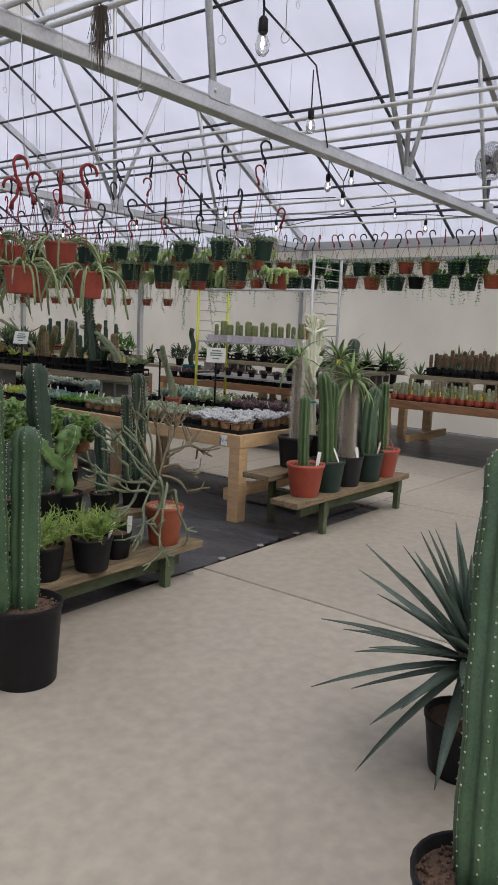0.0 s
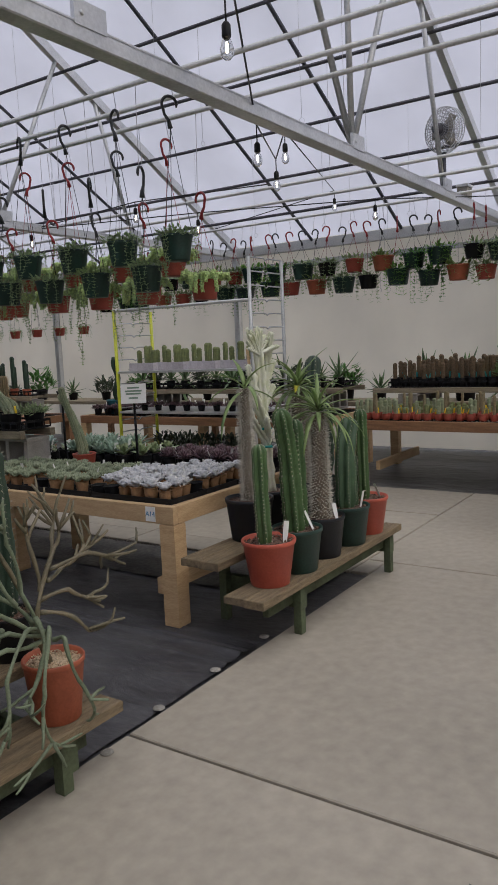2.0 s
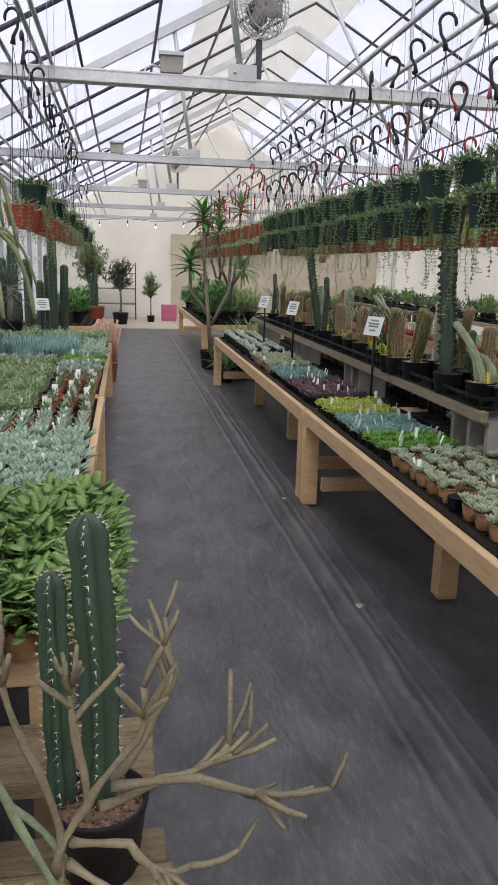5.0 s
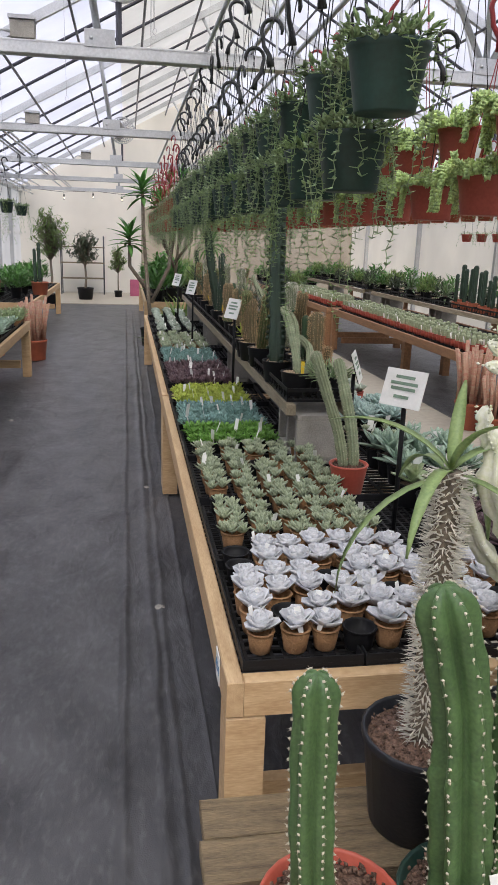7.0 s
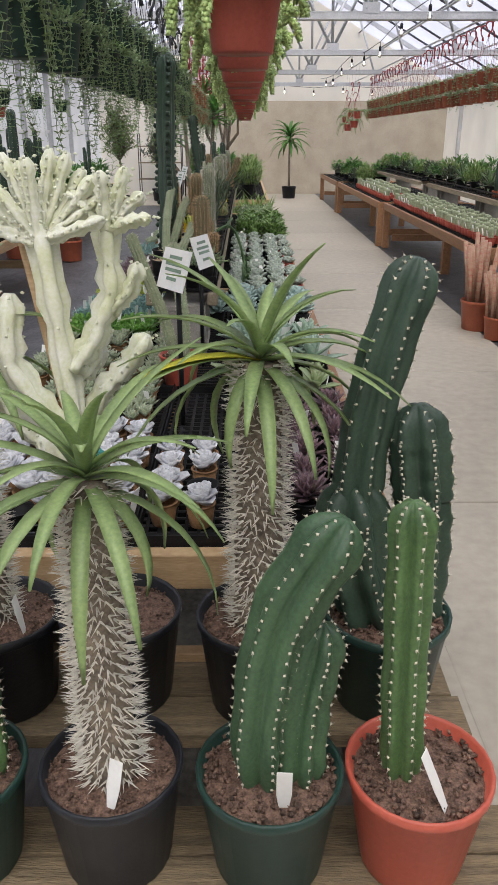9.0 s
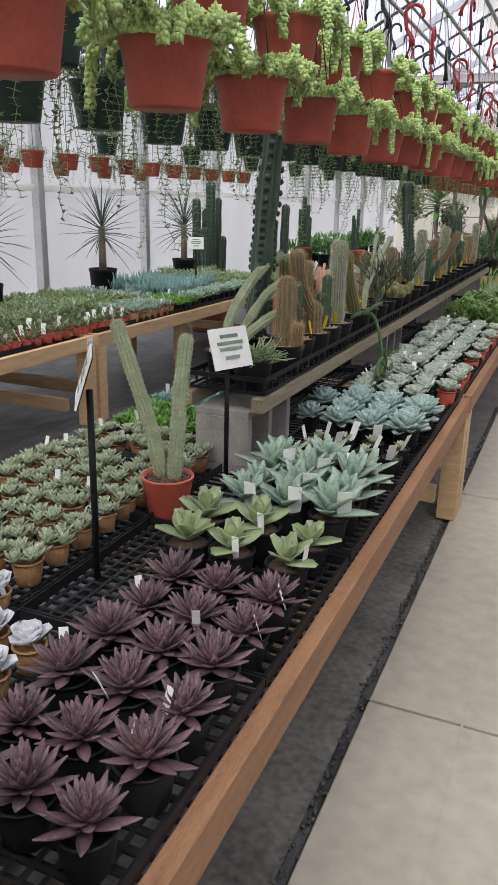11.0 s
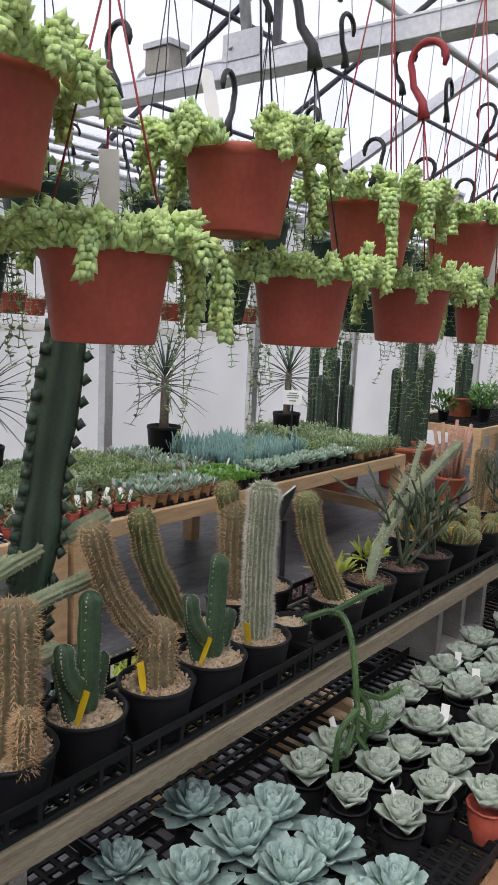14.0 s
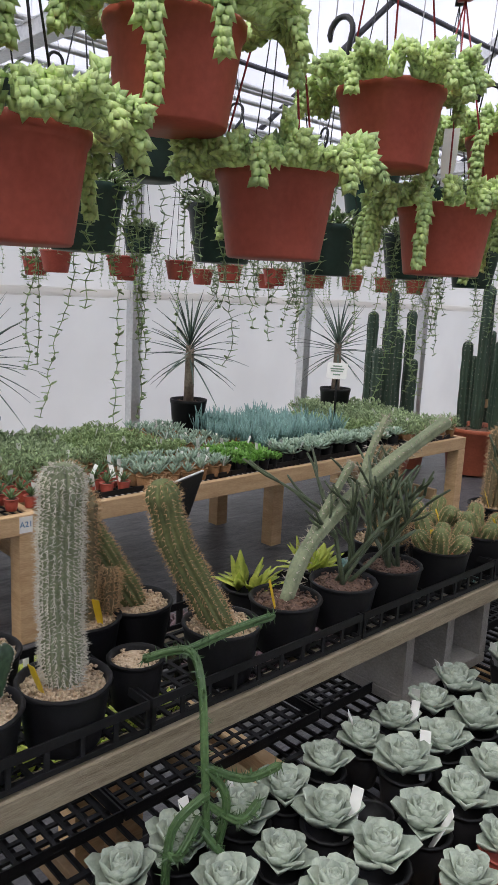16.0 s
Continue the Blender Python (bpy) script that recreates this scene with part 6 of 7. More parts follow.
# epiphytes near the entry
def epiphyte(seed, tp):
    rr = random.Random(seed)
    rt, h = .078, .12
    ps = [("pot", me(pot_kit(rt, rt * .78, h, 24, .008, .15), "pot", RED_POT), ""), ("soil", me(soil_kit(rt - .008, h * .92), "soil", SOIL), "")]
    k = Kit()
    for s in range(34):
        a = rr.uniform(0, TAU)
        p = Vector((rt * .6 * math.cos(a), rt * .6 * math.sin(a), h * .9))
        d = Vector((math.cos(a) * .6, math.sin(a) * .6, rr.uniform(.4, 1.3)))
        pts = [p.copy()]
        n = rr.choice((2, 3, 3, 4, 5, 6, 8, 10))
        for i in range(n):
            d = (d + Vector((math.cos(a) * .08, math.sin(a) * .05, -.55 if i else -.2)) + Vector((rr.uniform(-.12, .12), rr.uniform(-.12, .12), 0))).normalized()
            p = p + d * .033
            if p.z < h and math.hypot(p.x, p.y) < rt + .02:
                f = (rt + .02) / math.hypot(p.x, p.y)
                p.x, p.y = p.x * f, p.y * f
            pts.append(p.copy())
        q = rr.uniform(.0036, .0062)
        k.tube(pts, [q * .85] + [q] * (len(pts) - 2) + [q * .6], 7, 0)
    ps.append(("growth", me(k, "growth", L_EPI), "drooping thin stems"))
    return spec("rat_tail_cactus_basket", "brick red hanging pot of drooping rat-tail cactus", "hanging plant", "rat-tail cactus baskets", ps + hook_parts(tp, h, rt, REDHOOK), tp)


ep = [epiphyte(1, .60), epiphyte(2, .45)]
for x, y, z, q in ((-1.535, -.27, 1.415, 0), (-1.535, -.07, 1.555, 1), (-1.535, .14, 1.415, 0), (-1.535, .33, 1.555, 1), (-1.78, -.1, 1.42, 0), (-1.535, .56, 1.42, 1), (-1.78, .16, 1.56, 0), (-1.78, .45, 1.42, 1)):
    hang(ep[q], x, y, z)


# ---- fans, boxes, lights, wires ----
BULB0 = (-1.61, -1.3, 2.44)
BULB1 = (-0.25, -0.6, 2.53)
BULB2 = (1.08, 0.12, 2.42)
BULB3 = (1.92, 0.5, 2.49)
BULB4 = (1.88, 0.4, 2.65)
BULB5 = (4.8, 1.5, 2.84)
TUFT = (-1.59, -0.4, 2.64)

def fan(x, y, zc, base_z, yaw, r=.19, tilt=10):
    f = thing("circulation_fan", "round wire-caged greenhouse fan on a post", "fan", "circulation fans", (x, y, zc), yaw)
    for yy, rr_ in ((-.07, .85), (-.035, 1.0), (.0, 1.0), (.035, 1.0), (.07, .8)):
        k = Kit()
        k.tube([(r * rr_ * math.cos(TAU * i / 28), yy, r * rr_ * math.sin(TAU * i / 28)) for i in range(29)], .004, 5, caps=False)
        part("cage_ring", k, STEEL, f)
    for yy in (-.078, .074):
        k = Kit()
        for q in (.25, .4, .55, .7):
            k.tube([(r * q * math.cos(TAU * i / 24), yy, r * q * math.sin(TAU * i / 24)) for i in range(25)], .0022, 4, caps=False)
        for i in range(30):
            a = TAU * i / 30
            k.tube([(.03 * math.cos(a), yy, .03 * math.sin(a)), (r * .85 * math.cos(a), yy, r * .85 * math.sin(a)), (r * math.cos(a), yy * .4, r * math.sin(a))], .0027, 4, caps=False)
        part("cage_front" if yy < 0 else "cage_back", k, WIRE, f)
    k = Kit(); k.lathe([(0, -.04), (.045, -.04), (.05, -.03), (.05, .05), (.03, .09), (0, .09)], 14)
    hub = part("motor", k, DARK_PIPE, f); hub.matrix_basis = pose(0, .05, 0, -90, 0, 0)
    for i in range(3):
        k = Kit(); k.leaf((0, -.01, 0), TAU * i / 3, 0, r * .8, .12, .004, 0, 4, .7, .3, .3)
        b = part("blade", k, BLOCK, f); b.matrix_basis = pose(0, -.01, 0, 90, 0, 0)
    k = Kit(); k.box(-.014, .0, base_z - zc, .014, .03, -r * .98); part("post", k, DARK_PIPE, f)
    return f


fan(-.23, 3.70, 3.08, 2.64, 25)
fan(4.05, .03, 3.15, 2.64, 70)
fan(-.25, 11.0, 3.08, 2.64, 10)
fan(4.05, 7.35, 3.1, 2.64, 30)
bx = thing("junction_box", "grey electrical box on the truss chord", "electrical box", "junction boxes", (-.80, 3.69, 2.641))
k = Kit(); k.box(-.07, -.05, 0, .07, .05, .10); part("housing", k, BLOCK, bx)
k = Kit(); k.box(-.078, -.058, .1005, .078, .058, .125); part("cover", k, STEEL, bx)
k = Kit(); k.tube([(-.07, 0, .04), (-.12, 0, .05), (-.16, 0, .03), (-.17, 0, 0)], .008, 6); part("conduit", k, STEEL, bx)
for x, y in ((-1.17, 7.35), (-.8, 11.01), (4.6, .03), (4.6, 3.69)):
    copy_thing(bx, pose(x, y, 2.641))
# string lights
WARM = bpy.data.materials.new("warm_filament")
WARM.use_nodes = True
em = WARM.node_tree.nodes.new("ShaderNodeEmission")
em.inputs["Color"].default_value, em.inputs["Strength"].default_value = (1, .82, .58, 1), 9.0
WARM.node_tree.links.new(em.outputs[0], WARM.node_tree.nodes["Material Output"].inputs["Surface"])
GLASS = bpy.data.materials.new("bulb_glass")
GLASS.use_nodes = True
gp = GLASS.node_tree.nodes["Principled BSDF"]
gp.inputs["Transmission Weight"].default_value, gp.inputs["Roughness"].default_value, gp.inputs["IOR"].default_value = 1.0, .03, 1.1
def string_lights(pts, drops):
    """A sagging cable with a short drop, a socket and a clear bulb at each point."""
    c = thing("string_lights", "black string-light cable with lit clear bulbs", "string lights", "light cables")
    k = Kit(); k.tube(pts, .005, 5); part("cable", k, RUBBER, c)
    for x, y, z, l in drops:
        at = (x, y, z - l)
        k = Kit(); k.tube([(x, y, z), at], .004, 5); part("drop", k, RUBBER, c)
        k = Kit(); k.lathe([(0, 0), (.010, 0), (.017, -.01), (.018, -.05), (.016, -.055), (0, -.055)], 12, at); so = part("bulb_socket", k, BLACK, c, "black bulb socket")
        k = Kit(); k.lathe([(.012, -.055), (.020, -.07), (.027, -.095), (.024, -.118), (.012, -.132), (0, -.135)], 14, at); gl = part("glass", k, GLASS, so, "clear glass bulb"); gl.visible_shadow = False
        k = Kit(); k.lathe([(0, -.065), (.005, -.07), (.007, -.09), (.005, -.108), (0, -.112)], 8, at); part("filament", k, WARM, so, "glowing filament")


string_lights([(-3.0, -2.3, 2.75), BULB0, (BULB1[0] - .05, BULB1[1] - .05, BULB1[2] + .2), (BULB2[0], BULB2[1], BULB2[2] + .17), (BULB3[0], BULB3[1], BULB3[2] + .12), (BULB4[0], BULB4[1], BULB4[2] + .12), (BULB5[0], BULB5[1], BULB5[2] + .12), (4.5, 4.0, 2.55), (5.9, 5.2, 2.58)],
              [(BULB0[0], BULB0[1], BULB0[2], .03), (BULB1[0], BULB1[1], BULB1[2] + .2, .2), (BULB2[0], BULB2[1], BULB2[2] + .17, .1), (BULB3[0], BULB3[1], BULB3[2] + .12, .08), (BULB4[0], BULB4[1], BULB4[2] + .12, .08), (BULB5[0], BULB5[1], BULB5[2] + .12, .08), (4.5, 4.0, 2.55, .06)])
string_lights([(2.6, 1.0 + 1.4 * i, 2.62 + .06 * math.sin(i * 1.7)) for i in range(13)], [(2.6, 1.0 + 1.4 * i, 2.62 + .06 * math.sin(i * 1.7), .05) for i in range(1, 12)])
string_lights([(-2.4 + i * .7, 18.3, 2.57 - .05 * (i % 2)) for i in range(11)], [(-2.4 + i * .7, 18.3, 2.57 - .05 * (i % 2), .05) for i in range(1, 10)])
string_lights([(5.6, -1.6, 2.6), (4.5, -.35, 2.6), (3.7, .55, 2.59), (3.0, 2.0, 2.58), (2.6, 3.69, 2.6)], [(4.5, -.35, 2.6, .06), (3.7, .55, 2.59, .05), (3.0, 2.0, 2.58, .06)])

# loose hanger wires with ring ends
lw = thing("loose_hanger_wire", "thin steel hanger wire with a ring end", "wire", "loose hanger wires", (px[3], 1.0, zroof(px[3]) - 1.108))
k = Kit()
k.tube([(0, 0, 0), (.004, 0, .5), (0, .003, 1.0)], .0016, 4)
k.tube([(.022 * math.cos(TAU * i / 10), 0, -.022 + .022 * math.sin(TAU * i / 10)) for i in range(11)], .0016, 4, caps=False)
part("wire", k, WIRE, lw)
rr = random.Random(77)
for i in range(120):
    x = rr.choice(px)
    y = rr.uniform(-1.5, 9.0)
    z = zroof(x) - 1.108
    copy_thing(lw, pose(x, y, z, 0, 0, rr.uniform(0, 180)))


# ---- trolleys ----
def trolley(x0, x1, y0, y1, h0, h1, m0, m1, shelves, label):
    t = thing("plant_trolley", label, "trolley", "plant trolleys")
    for y, h, m in ((y1, h0, m0), (y0, h1, m1)):
        for x in (x0, x1):
            k = Kit(); k.tube([(x, y, .0), (x, y, h)], .016, 8); part("upright", k, m, t)
        n = int(h / .11)
        for i in range(1, n + 1):
            k = Kit(); k.tube([(x0, y, h * i / n), ((x0 + x1) / 2 - .03, y, h * i / n), ((x0 + x1) / 2, y, h * i / n - .018), ((x0 + x1) / 2 + .03, y, h * i / n), (x1, y, h * i / n)], .006, 6); part("rung", k, STEEL, t)
    for z in shelves:
        k = Kit(); k.box(x0 - .02, y0 + .02, z - .02, x1 + .02, y1 - .02, z); part("shelf", k, STEEL, t)
    k = Kit(); k.tube([(x0, y0, h0), (x0, y1, h0)], .014, 8); part("top_bar", k, STEEL, t)
    return t


trolley(2.62, 3.15, 1.22, 2.77, 1.73, 2.08, YELLOW, STEEL, (.35, .78, 1.16), "yellow and steel plant trolley with trays of cacti")
trolley(2.78, 3.3, -2.7, -1.16, 2.0, 2.0, YELLOW, YELLOW, (.3, .8), "yellow painted plant trolley")
smallc = [cactus("small_column_cactus", "small column cactus in a black pot", "trolley cacti", [([(0, 0, 0), (0, 0, .07), (.0, 0, h)], .024)], OLIVE_BODY, SPINE, (.035, .028, .06, BLACK), 0, PUMICE, 9, .2, .014, .006, 0, 2, far=True) for h in (.11, .15)]
for i in range(4):
    k = Kit(); k.box(-.17, -.15, 0, .17, .15, .006)
    for a in ((-.17, -.15, -.164, .15), (.164, -.15, .17, .15), (-.164, -.15, .164, -.144), (-.164, .144, .164, .15)):
        k.box(a[0], a[1], .0061, a[2], a[3], .07)
    b = tagged(new("cardboard_tray"), "pale lilac cardboard tray of small cacti", "box", "cardboard trays")
    b.matrix_basis = pose(2.86, 1.45 + .36 * i, 1.161)
    part("tray_body", k, LILAC_BOX, b)
    for q in range(6):
        place(smallc[q % 2], 2.78 + .16 * (q // 3), 1.36 + .36 * i + .09 * (q % 3), 1.1675)
for i in range(8):
    place(S_DARKC[i % 3], 2.72, 1.35 + .17 * i, .781)
    place(S_SHRUB_D[i % 2], 2.98, 1.38 + .17 * i, .351, None, .6)

# ---- brown benches to the east ----
small_red = [cactus("small_red_pot_cactus", "small spiny cactus in a red pot with a yellow tag", "small red-pot cacti", cols, bd, SPINE_Y, (.042, .032, .06, RED_POT), 0, PUMICE, 9, .2, .013, .006, 0, 2, YTAG, far=True)
             for cols, bd in (([([(0, 0, 0), (0, 0, .12)], .018), ([(.022, 0, 0), (.024, 0, .07)], .013)], GREY_BODY), ([([(0, 0, 0), (0, 0, .035)], .028)], OLIVE_BODY), ([([(0, 0, 0), (0, 0, .17)], .014)], GOLD_BODY), ([([(-.01, 0, 0), (-.012, 0, .07)], .02)], OLIVE_BODY))]
brown_c = [cactus("brown_column_cactus", "brown-spined column cactus in a black pot with a teal tag", "brown column cacti", [([(0, 0, 0), (0, 0, h * .5), (0, 0, h)], .021)], BROWN_BODY, SPINE_Y, (.05, .04, .08, BLACK), 0, PUMICE, 12, .15, .012, .006, 0, 2, TEALTAG, far=True) for h in (.14, .18)]
whitetag = [cactus("tagged_seedling_cactus", "small grey cactus in a red pot with a white tag", "white-tagged cacti", [([(0, 0, 0), (0, 0, .05)], .020)], GREY_BODY, SPINE, (.036, .028, .055, RED_POT), 0, PUMICE, 7, .2, .02, .005, 0, 1, TAG, far=True)]
snake = [blade_plant(10, .42, .045, (.08, .065, .12, BLACK), L_SPIKE, "upright dark snake plant in a black pot", .01, i, "snake_plant", .1) for i in (1, 2)]
for s in snake:
    s["group"] = "snake plants"
agave = blade_plant(22, .26, .035, (.08, .065, .12, BLACK), L_SPIKE, "spiky green agave in a black pot", .02, 9, "agave", .2)
agave["group"] = "agaves"
fill(small_red, 3.80, 4.28, -2.2, .90, .10, .10, PZ)
for y in (-2.0, -1.45, -.9, -.35, .2):
    place(S_TRAY, 4.36, y, TZ, 0); place(S_TRAY, 4.64, y, TZ, 0)
fill(brown_c, 4.38, 4.9, -.32, .74, .13, .10, CZ, size=(.9, 1.15))
fill(S_JADE, 4.38, 4.9, -2.0, -.36, .14, .14, CZ, size=(1.1, 1.45))
for y in (.75, .3, -.2, -.55, -1.0, -1.5):
    place(agave if y > -.3 else snake[int(abs(y * 4)) % 2], 5.45, y, .65, None, 1.5)
k = Kit(); k.box(5.2, -4.2, .60, 5.8, 18, .65)
ws = thing("wall_shelf", "timber shelf on posts along the east wall", "shelf"); part("board", k, OLD_WOOD_Y, ws)
for i in range(12):
    k = Kit(); k.box(5.3, -4.0 + 1.9 * i, 0, 5.37, -3.93 + 1.9 * i, .5995); part("leg", k, BROWN_WOOD, ws)
fill(S_DARKC, 3.80, 4.28, 1.3, 4.4, .16, .16, PZ, size=(1.2, 1.5))
for i in range(6):
    place(S_TRAY, 4.5, 1.3 + .545 * i, TZ, 0)
for i in range(13):
    place((snake[i % 2], agave, S_SHRUB_D[i % 2])[i % 3], 4.63, 1.42 + .235 * i, CZ, None, .75)
twist = Kit()
twist.tube([(.02 * math.cos(i * .9), .02 * math.sin(i * .9), .13 + .05 * i) for i in range(12)], .035, 8, 4, .4)
teal = spec("teal_pot_plant", "twisted stem plant in a round teal pot", "plant", "", potted(.14, .11, .17, TEAL_POT) + [("trunk", me(twist, "trunk", G_CEREUS_D), "")])
place(teal, 4.05, 4.15, PZ, 0)
for i in range(8):
    place((agave, S_SHRUB[i % 3], S_SHRUB_D[i % 2], snake[i % 2])[i % 4], 5.45, 1.3 + .42 * i, .65, None, .9)
# north benches
fill(whitetag, 2.86, 3.28, 4.95, 9.3, .105, .105, PZ, size=(1.1, 1.3))
fill(whitetag, 2.80, 3.24, 9.6, 12.6, .15, .15, PZ, size=(1.3, 1.5))
for i in range(8):
    place(S_TRAY, 3.36, 4.95 + .545 * i, TZ, 0)
    place(S_TRAY, 3.34, 9.65 + .545 * i, TZ, 0)
bluec = cactus("blue_column_cactus", "blue-green column cactus in a terracotta pot", "blue column cacti", [([(0, 0, 0), (0, 0, .16), (0, 0, .34)], .026)], G_CEREUS_D, SPINE, (.05, .04, .08, ORANGE_POT), 0, GRIT, 6, .3, .03, .005, .002, 1, far=True)
for i in range(16):
    place(bluec, 3.42 + .12 * (i % 2), 5.05 + .11 * i, CZ, None, R.uniform(.75, 1.15))
for i in range(26):
    place((agave, S_SHRUB_D[i % 2], S_SHRUB_Y[i % 2], S_SHRUB[i % 3], agave)[i % 5], 3.48 + .08 * (i % 2), 7.0 + .28 * i, CZ, None, R.uniform(.55, .85))
for i in range(12):
    place((S_SHRUB_Y[i % 2], S_SHRUB[i % 3], S_SHRUB_D[i % 2])[i % 3], 3.0 + .4 * (i % 2), 12.8 + .42 * i, PZ, None, R.uniform(.7, 1.0))
for i in range(18):
    place((S_SHRUB[i % 3], S_SHRUB_D[i % 2], agave)[i % 3], 5.45, 5.0 + .7 * i, .65, None, R.uniform(.8, 1.1))

# baskets along the east side
mix = []
for i, (pm, lm, ln, n, rt) in enumerate(((GREEN_POT, L_TRAIL, .22, 16, .12), (RED_POT, L_TRAIL_L, .16, 12, .10), (GREEN_POT, L_PALM, .30, 14, .11), (BLACK, L_TRAIL, .24, 14, .10), (ORANGE_POT, L_FERN, .14, 12, .11), (GREEN_POT, L_BRIGHT, .34, 12, .12))):
    for tp in (.50, .66):
        mix.append(trailing(40 + i, rt, rt * 1.3, pm, lm, n, ln, tp, REDHOOK if i % 2 else BLKHOOK, "hanging pot with leafy green growth by the east side", "east side baskets", .034, .020, 46, density=.022))
for i in range(22):
    hang(mix[(i * 5) % 12 // 2 * 2], 4.4, -1.9 + .30 * i + R.uniform(-.04, .04), 2.04 + R.uniform(-.02, .02))
    hang(mix[(i * 7 + 3) % 12 // 2 * 2 + 1], 4.4, -1.76 + .30 * i + R.uniform(-.04, .04), 1.86 + R.uniform(-.02, .02))
east_o = [trailing(60 + i, .10, .13, ORANGE_POT, L_TRAIL, 14, .2, .62 + .16 * i, REDHOOK, "terracotta hanging pot with green trailing growth", "east side baskets", .03, .018, 50, density=.02) for i in (0, 1)]
for i in range(26):
    hang(east_o[0], 3.5, 5.2 + .42 * i, 1.98)
    hang(east_o[1], 3.5, 5.4 + .42 * i, 1.80)
for i in range(9):
    hang(tr_s[i % 2], 4.4, 5.0 + .45 * i, 1.60)
for x, y, z in ((2.9, 13.4, 1.75), (2.9, 13.8, 1.6), (2.9, 14.3, 1.8), (2.9, 14.7, 1.55), (2.9, 15.1, 1.7)):
    hang(ep[0], x, y, z)

# ---- far end ----
def crown_tree(label, stems, lm, n=26, ln=.30, wd=.075, pot=(.16, .13, .26, BLACK), name="leafy_tree", curl=-.5):
    rr = random.Random(len(label))
    ps = potted(*pot)
    kt = Kit()
    for pts in stems:
        kt.tube([(p[0], p[1], p[2] + pot[2] * .85) for p in pts], [.03 - .012 * i / len(pts) for i in range(len(pts))], 8)
    ps.append(("trunk", me(kt, "trunk", TRUNK), ""))
    for pts in stems:
        k = Kit()
        c = Vector(pts[-1]) + Vector((0, 0, pot[2] * .85))
        for i in range(n):
            k.leaf(c - Vector((0, 0, .18 * (1 - i / n))), i * GA, -.3 + 1.5 * i / n + rr.uniform(-.15, .15), ln * rr.uniform(.8, 1.15), wd, .004, curl, 4, .15, .6, .3)
        ps.append(("leaf_crown", me(k, "leaf_crown", lm), ""))
    return spec(name, label, "plant", "far trees", ps)


T1 = crown_tree("tall branching succulent tree with dark leaf crowns", [[(0, 0, 0), (-.05, 0, .6), (-.1, .1, 1.3), (-.12, .1, 2.0)], [(0, 0, .4), (.25, 0, .9), (.3, .1, 1.6)], [(0, 0, .5), (-.3, .1, .9), (-.3, .1, 1.35)]], L_PALM)
place(T1, .14, 9.5, 0, 0, 1.0)
place(T1, .55, 12.0, BZ, 120, .85)
place(T1, .50, 10.05, BZ, 200, .80)
for x, y, z, q in ((.9, 8.5, 0, 1.5), (.6, 9.1, 0, 1.7), (1.0, 9.6, 0, 1.6), (.35, 8.8, 0, 1.2)):
    place(S_SHRUB_Y[0], x, y, z, None, q)
for x, y, q in ((.9, 10.6, 1.2), (.5, 11.4, 1.3), (.95, 12.6, 1.25), (.45, 13.4, 1.3), (.9, 14.3, 1.2)):
    place((S_SHRUB_Y[1], S_SHRUB[0])[int(y) % 2], x, y, PZ, None, q)
PALM = crown_tree("young palm with arching fronds in a black pot", [[(0, 0, 0), (0, .02, .7), (0, 0, 1.25)]], L_PALM, 34, .62, .085, (.18, .15, .28, BLACK), "palm", -1.2)
place(PALM, 1.95, 18.4, 0, 0, 1.0)


def bushy_tree(label, height, wide, lm, leaves, ln, wd, pot, seed):
    """A potted tree: forked tapering stems and an uneven crown of small leaves set along many twigs."""
    rr = random.Random(seed)
    ps = potted(*pot)
    kt, kl = Kit(), Kit()
    z0 = pot[2] * .85
    fork = z0 + (height - z0) * .42
    kt.tube([(0, 0, z0), (.02, .01, (z0 + fork) / 2), (0, 0, fork)], [.032, .027, .023], 8)
    for i in range(leaves // 14):
        a, up = i * GA, rr.uniform(.15, 1.0)
        q = wide * math.sqrt(rr.uniform(.05, 1)) * math.sin(math.pi * min(.97, .25 + .62 * up))
        tip = Vector((q * math.cos(a), q * math.sin(a), fork + (height - fork) * up * rr.uniform(.85, 1.05)))
        mid = Vector((tip.x * .4, tip.y * .4, fork + (tip.z - fork) * .6))
        kt.tube([(0, 0, fork - .02), mid, tip], [.011, .007, .003], 5)
        for j in range(14):
            p = mid.lerp(tip, rr.uniform(.15, 1.08))
            kl.leaf(p, rr.uniform(0, TAU), rr.uniform(-.7, .9), ln * rr.uniform(.6, 1.25), wd * rr.uniform(.7, 1.2), .002, rr.uniform(-.9, .2), 3, .1)
    ps += [("trunk", me(kt, "trunk", TRUNK), ""), ("leaf_crown", me(kl, "leaf_crown", lm), "uneven leafy crown")]
    return spec("small_tree", label, "plant", "far trees", ps)


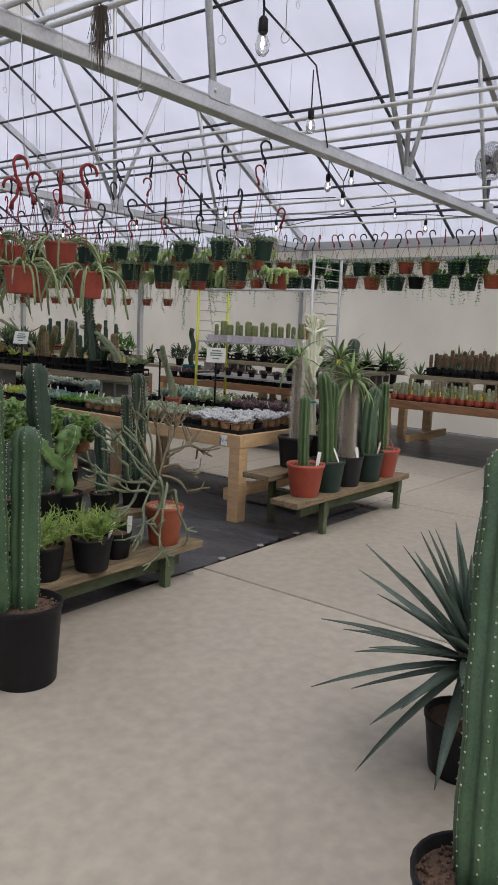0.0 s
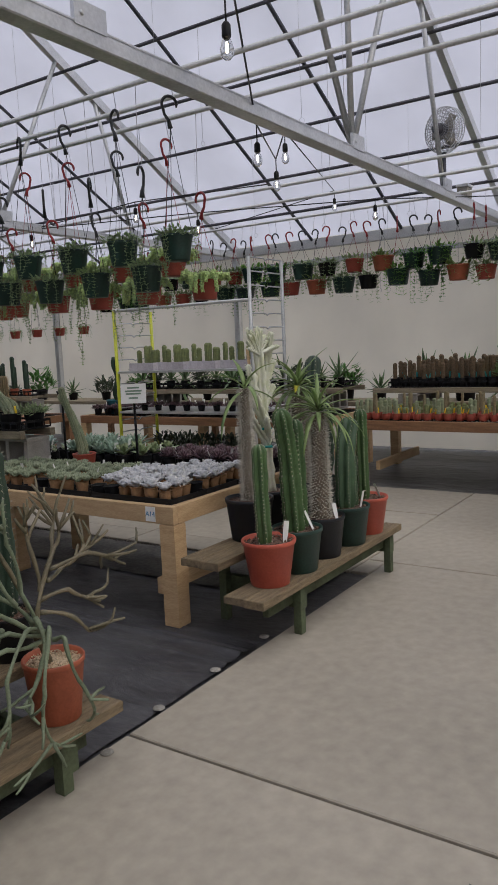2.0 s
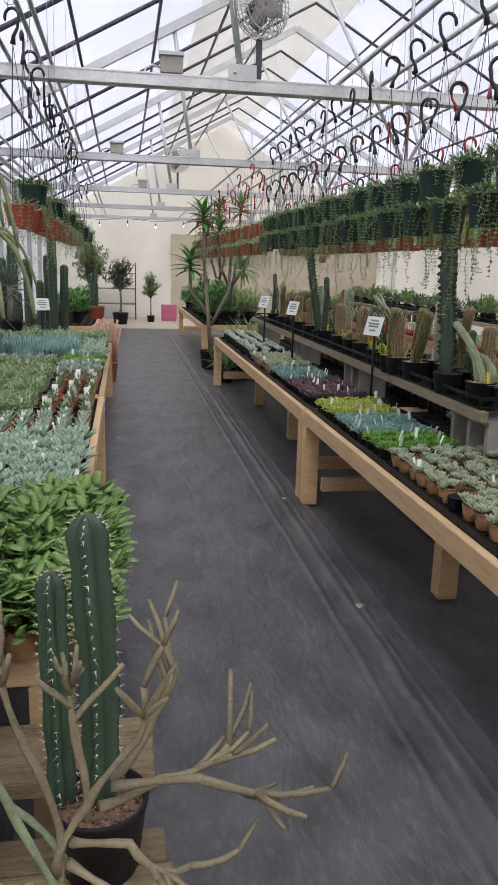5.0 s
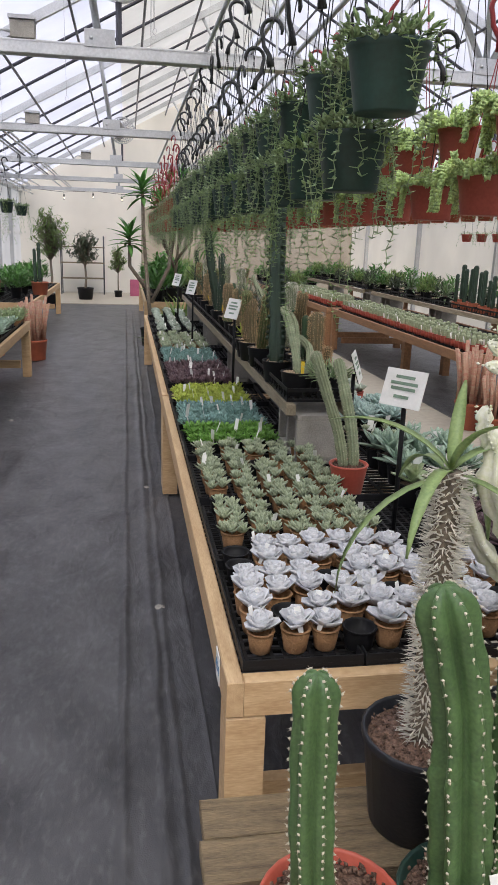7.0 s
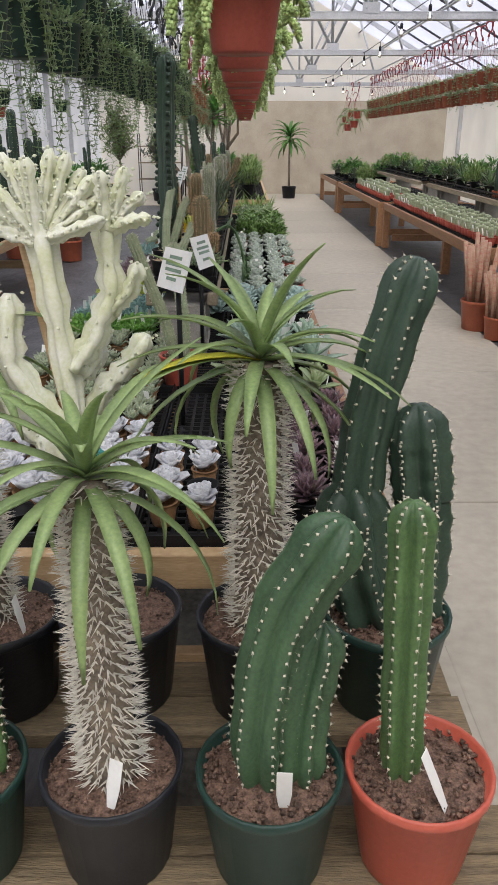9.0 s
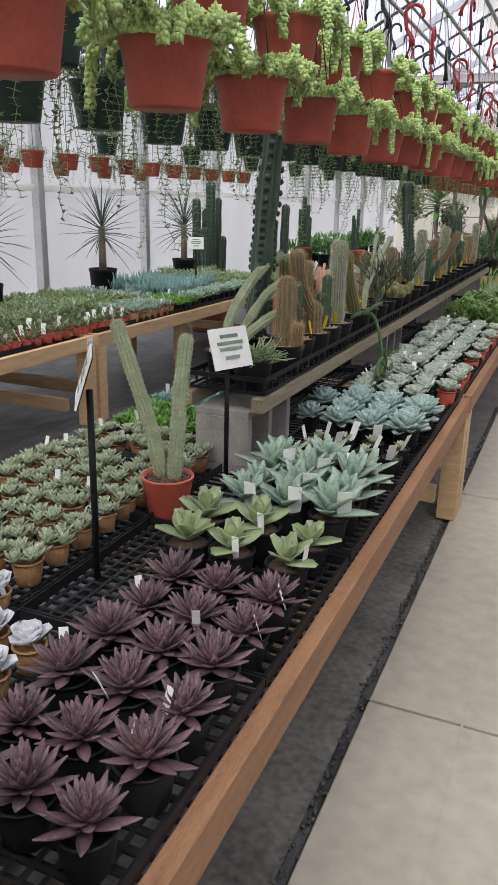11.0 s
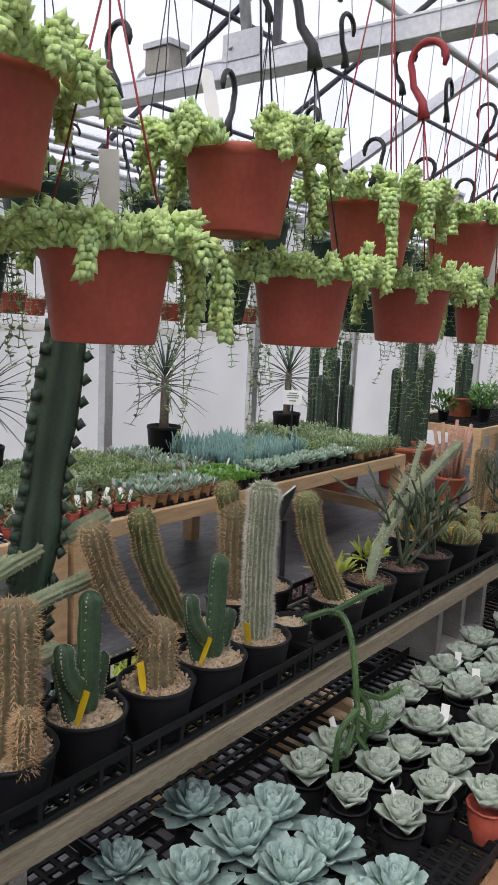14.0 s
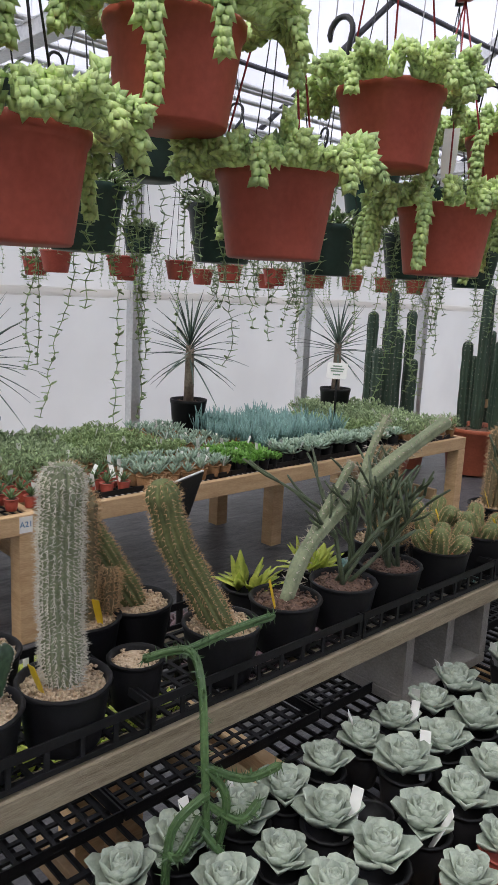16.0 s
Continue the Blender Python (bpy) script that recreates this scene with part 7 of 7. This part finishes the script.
YT = bushy_tree("yellow-green small-leaved tree in a pot", 2.05, .46, L_FERN, 1300, .13, .035, (.17, .14, .26, BLACK), 5)
DT = bushy_tree("dark green small-leaved tree in a black pot", 1.62, .40, L_DARK, 1100, .12, .035, (.2, .16, .28, BLACK), 6)
place(YT, -1.82, 15.6, 0, 0, 1.0)
place(DT, -1.2, 17.6, 0, 0, 1.0)
place(YT, -.42, 18.5, 0, 70, .62)
for i in range(16):
    place((S_SHRUB[i % 3], agave, S_SHRUB_D[i % 2], S_SHRUB[(i + 1) % 3])[i % 4], .25 + .32 * (i % 3), 10.1 + .30 * i, PZ, None, R.uniform(.7, 1.1))
for i in range(9):
    place(S_SHRUB[i % 3], -2.1 + .3 * (i % 2), 9.6 + .48 * i, PZ, None, R.uniform(.7, 1.0))
for i in range(7):
    place((agave, S_SHRUB[i % 3])[i % 2], .2 + .25 * (i % 4), 8.15 + .22 * i, 0, None, 1.15)
stl = thing("metal_shelf_rack", "wire shelf rack against the end wall", "rack", "", (-1.9, 19.2, 0))
for x in (0, 1.1):
    for y in (0, .4):
        k = Kit(); k.tube([(x, y, 0), (x, y, 1.5)], .014, 6); part("upright", k, DARK_PIPE, stl)
for z in (.4, .8, 1.2):
    k = Kit(); k.box(-.02, -.02, z, 1.12, .42, z + .02); part("shelf", k, OLD_WOOD, stl)
k = Kit(); k.box(-.12, 18.9, 0, .28, 19.15, .42)
PINK = mat("faded_pink_plastic", (0.50, 0.12, 0.22), .5, None, 5, 60, .05)
solo("storage_crate", k, PINK, "faded pink crate near the end wall", "crate")
# hanging air plant tuft at the entry
tuft = Kit()
for i in range(160):
    a = rr.uniform(0, TAU); q = rr.uniform(0, .03)
    tuft.tube([(q * math.cos(a), q * math.sin(a), 0), (q * 1.6 * math.cos(a) + rr.uniform(-.02, .02), q * 1.6 * math.sin(a), -rr.uniform(.05, .26))], .0012, 3, caps=False)
for zz in range(3):
    tuft.tube([(.01 * zz, 0, -.2), (.02 + .02 * zz, .01, -.4), (.01 - .02 * zz, 0, -.55 - .05 * zz)], .001, 3, caps=False)
AIR = mat("dry_moss", (0.16, 0.13, 0.10), .9, None, 30, 120, .2)
tf = thing("hanging_moss", "wisp of dry grey hanging moss on a wire", "plant", "", TUFT)
part("moss_tuft", tuft, AIR, tf)
k = Kit(); k.tube([(0, 0, -.01), (0, 0, 1.0)], .0016, 4); part("wire", k, WIRE, tf)
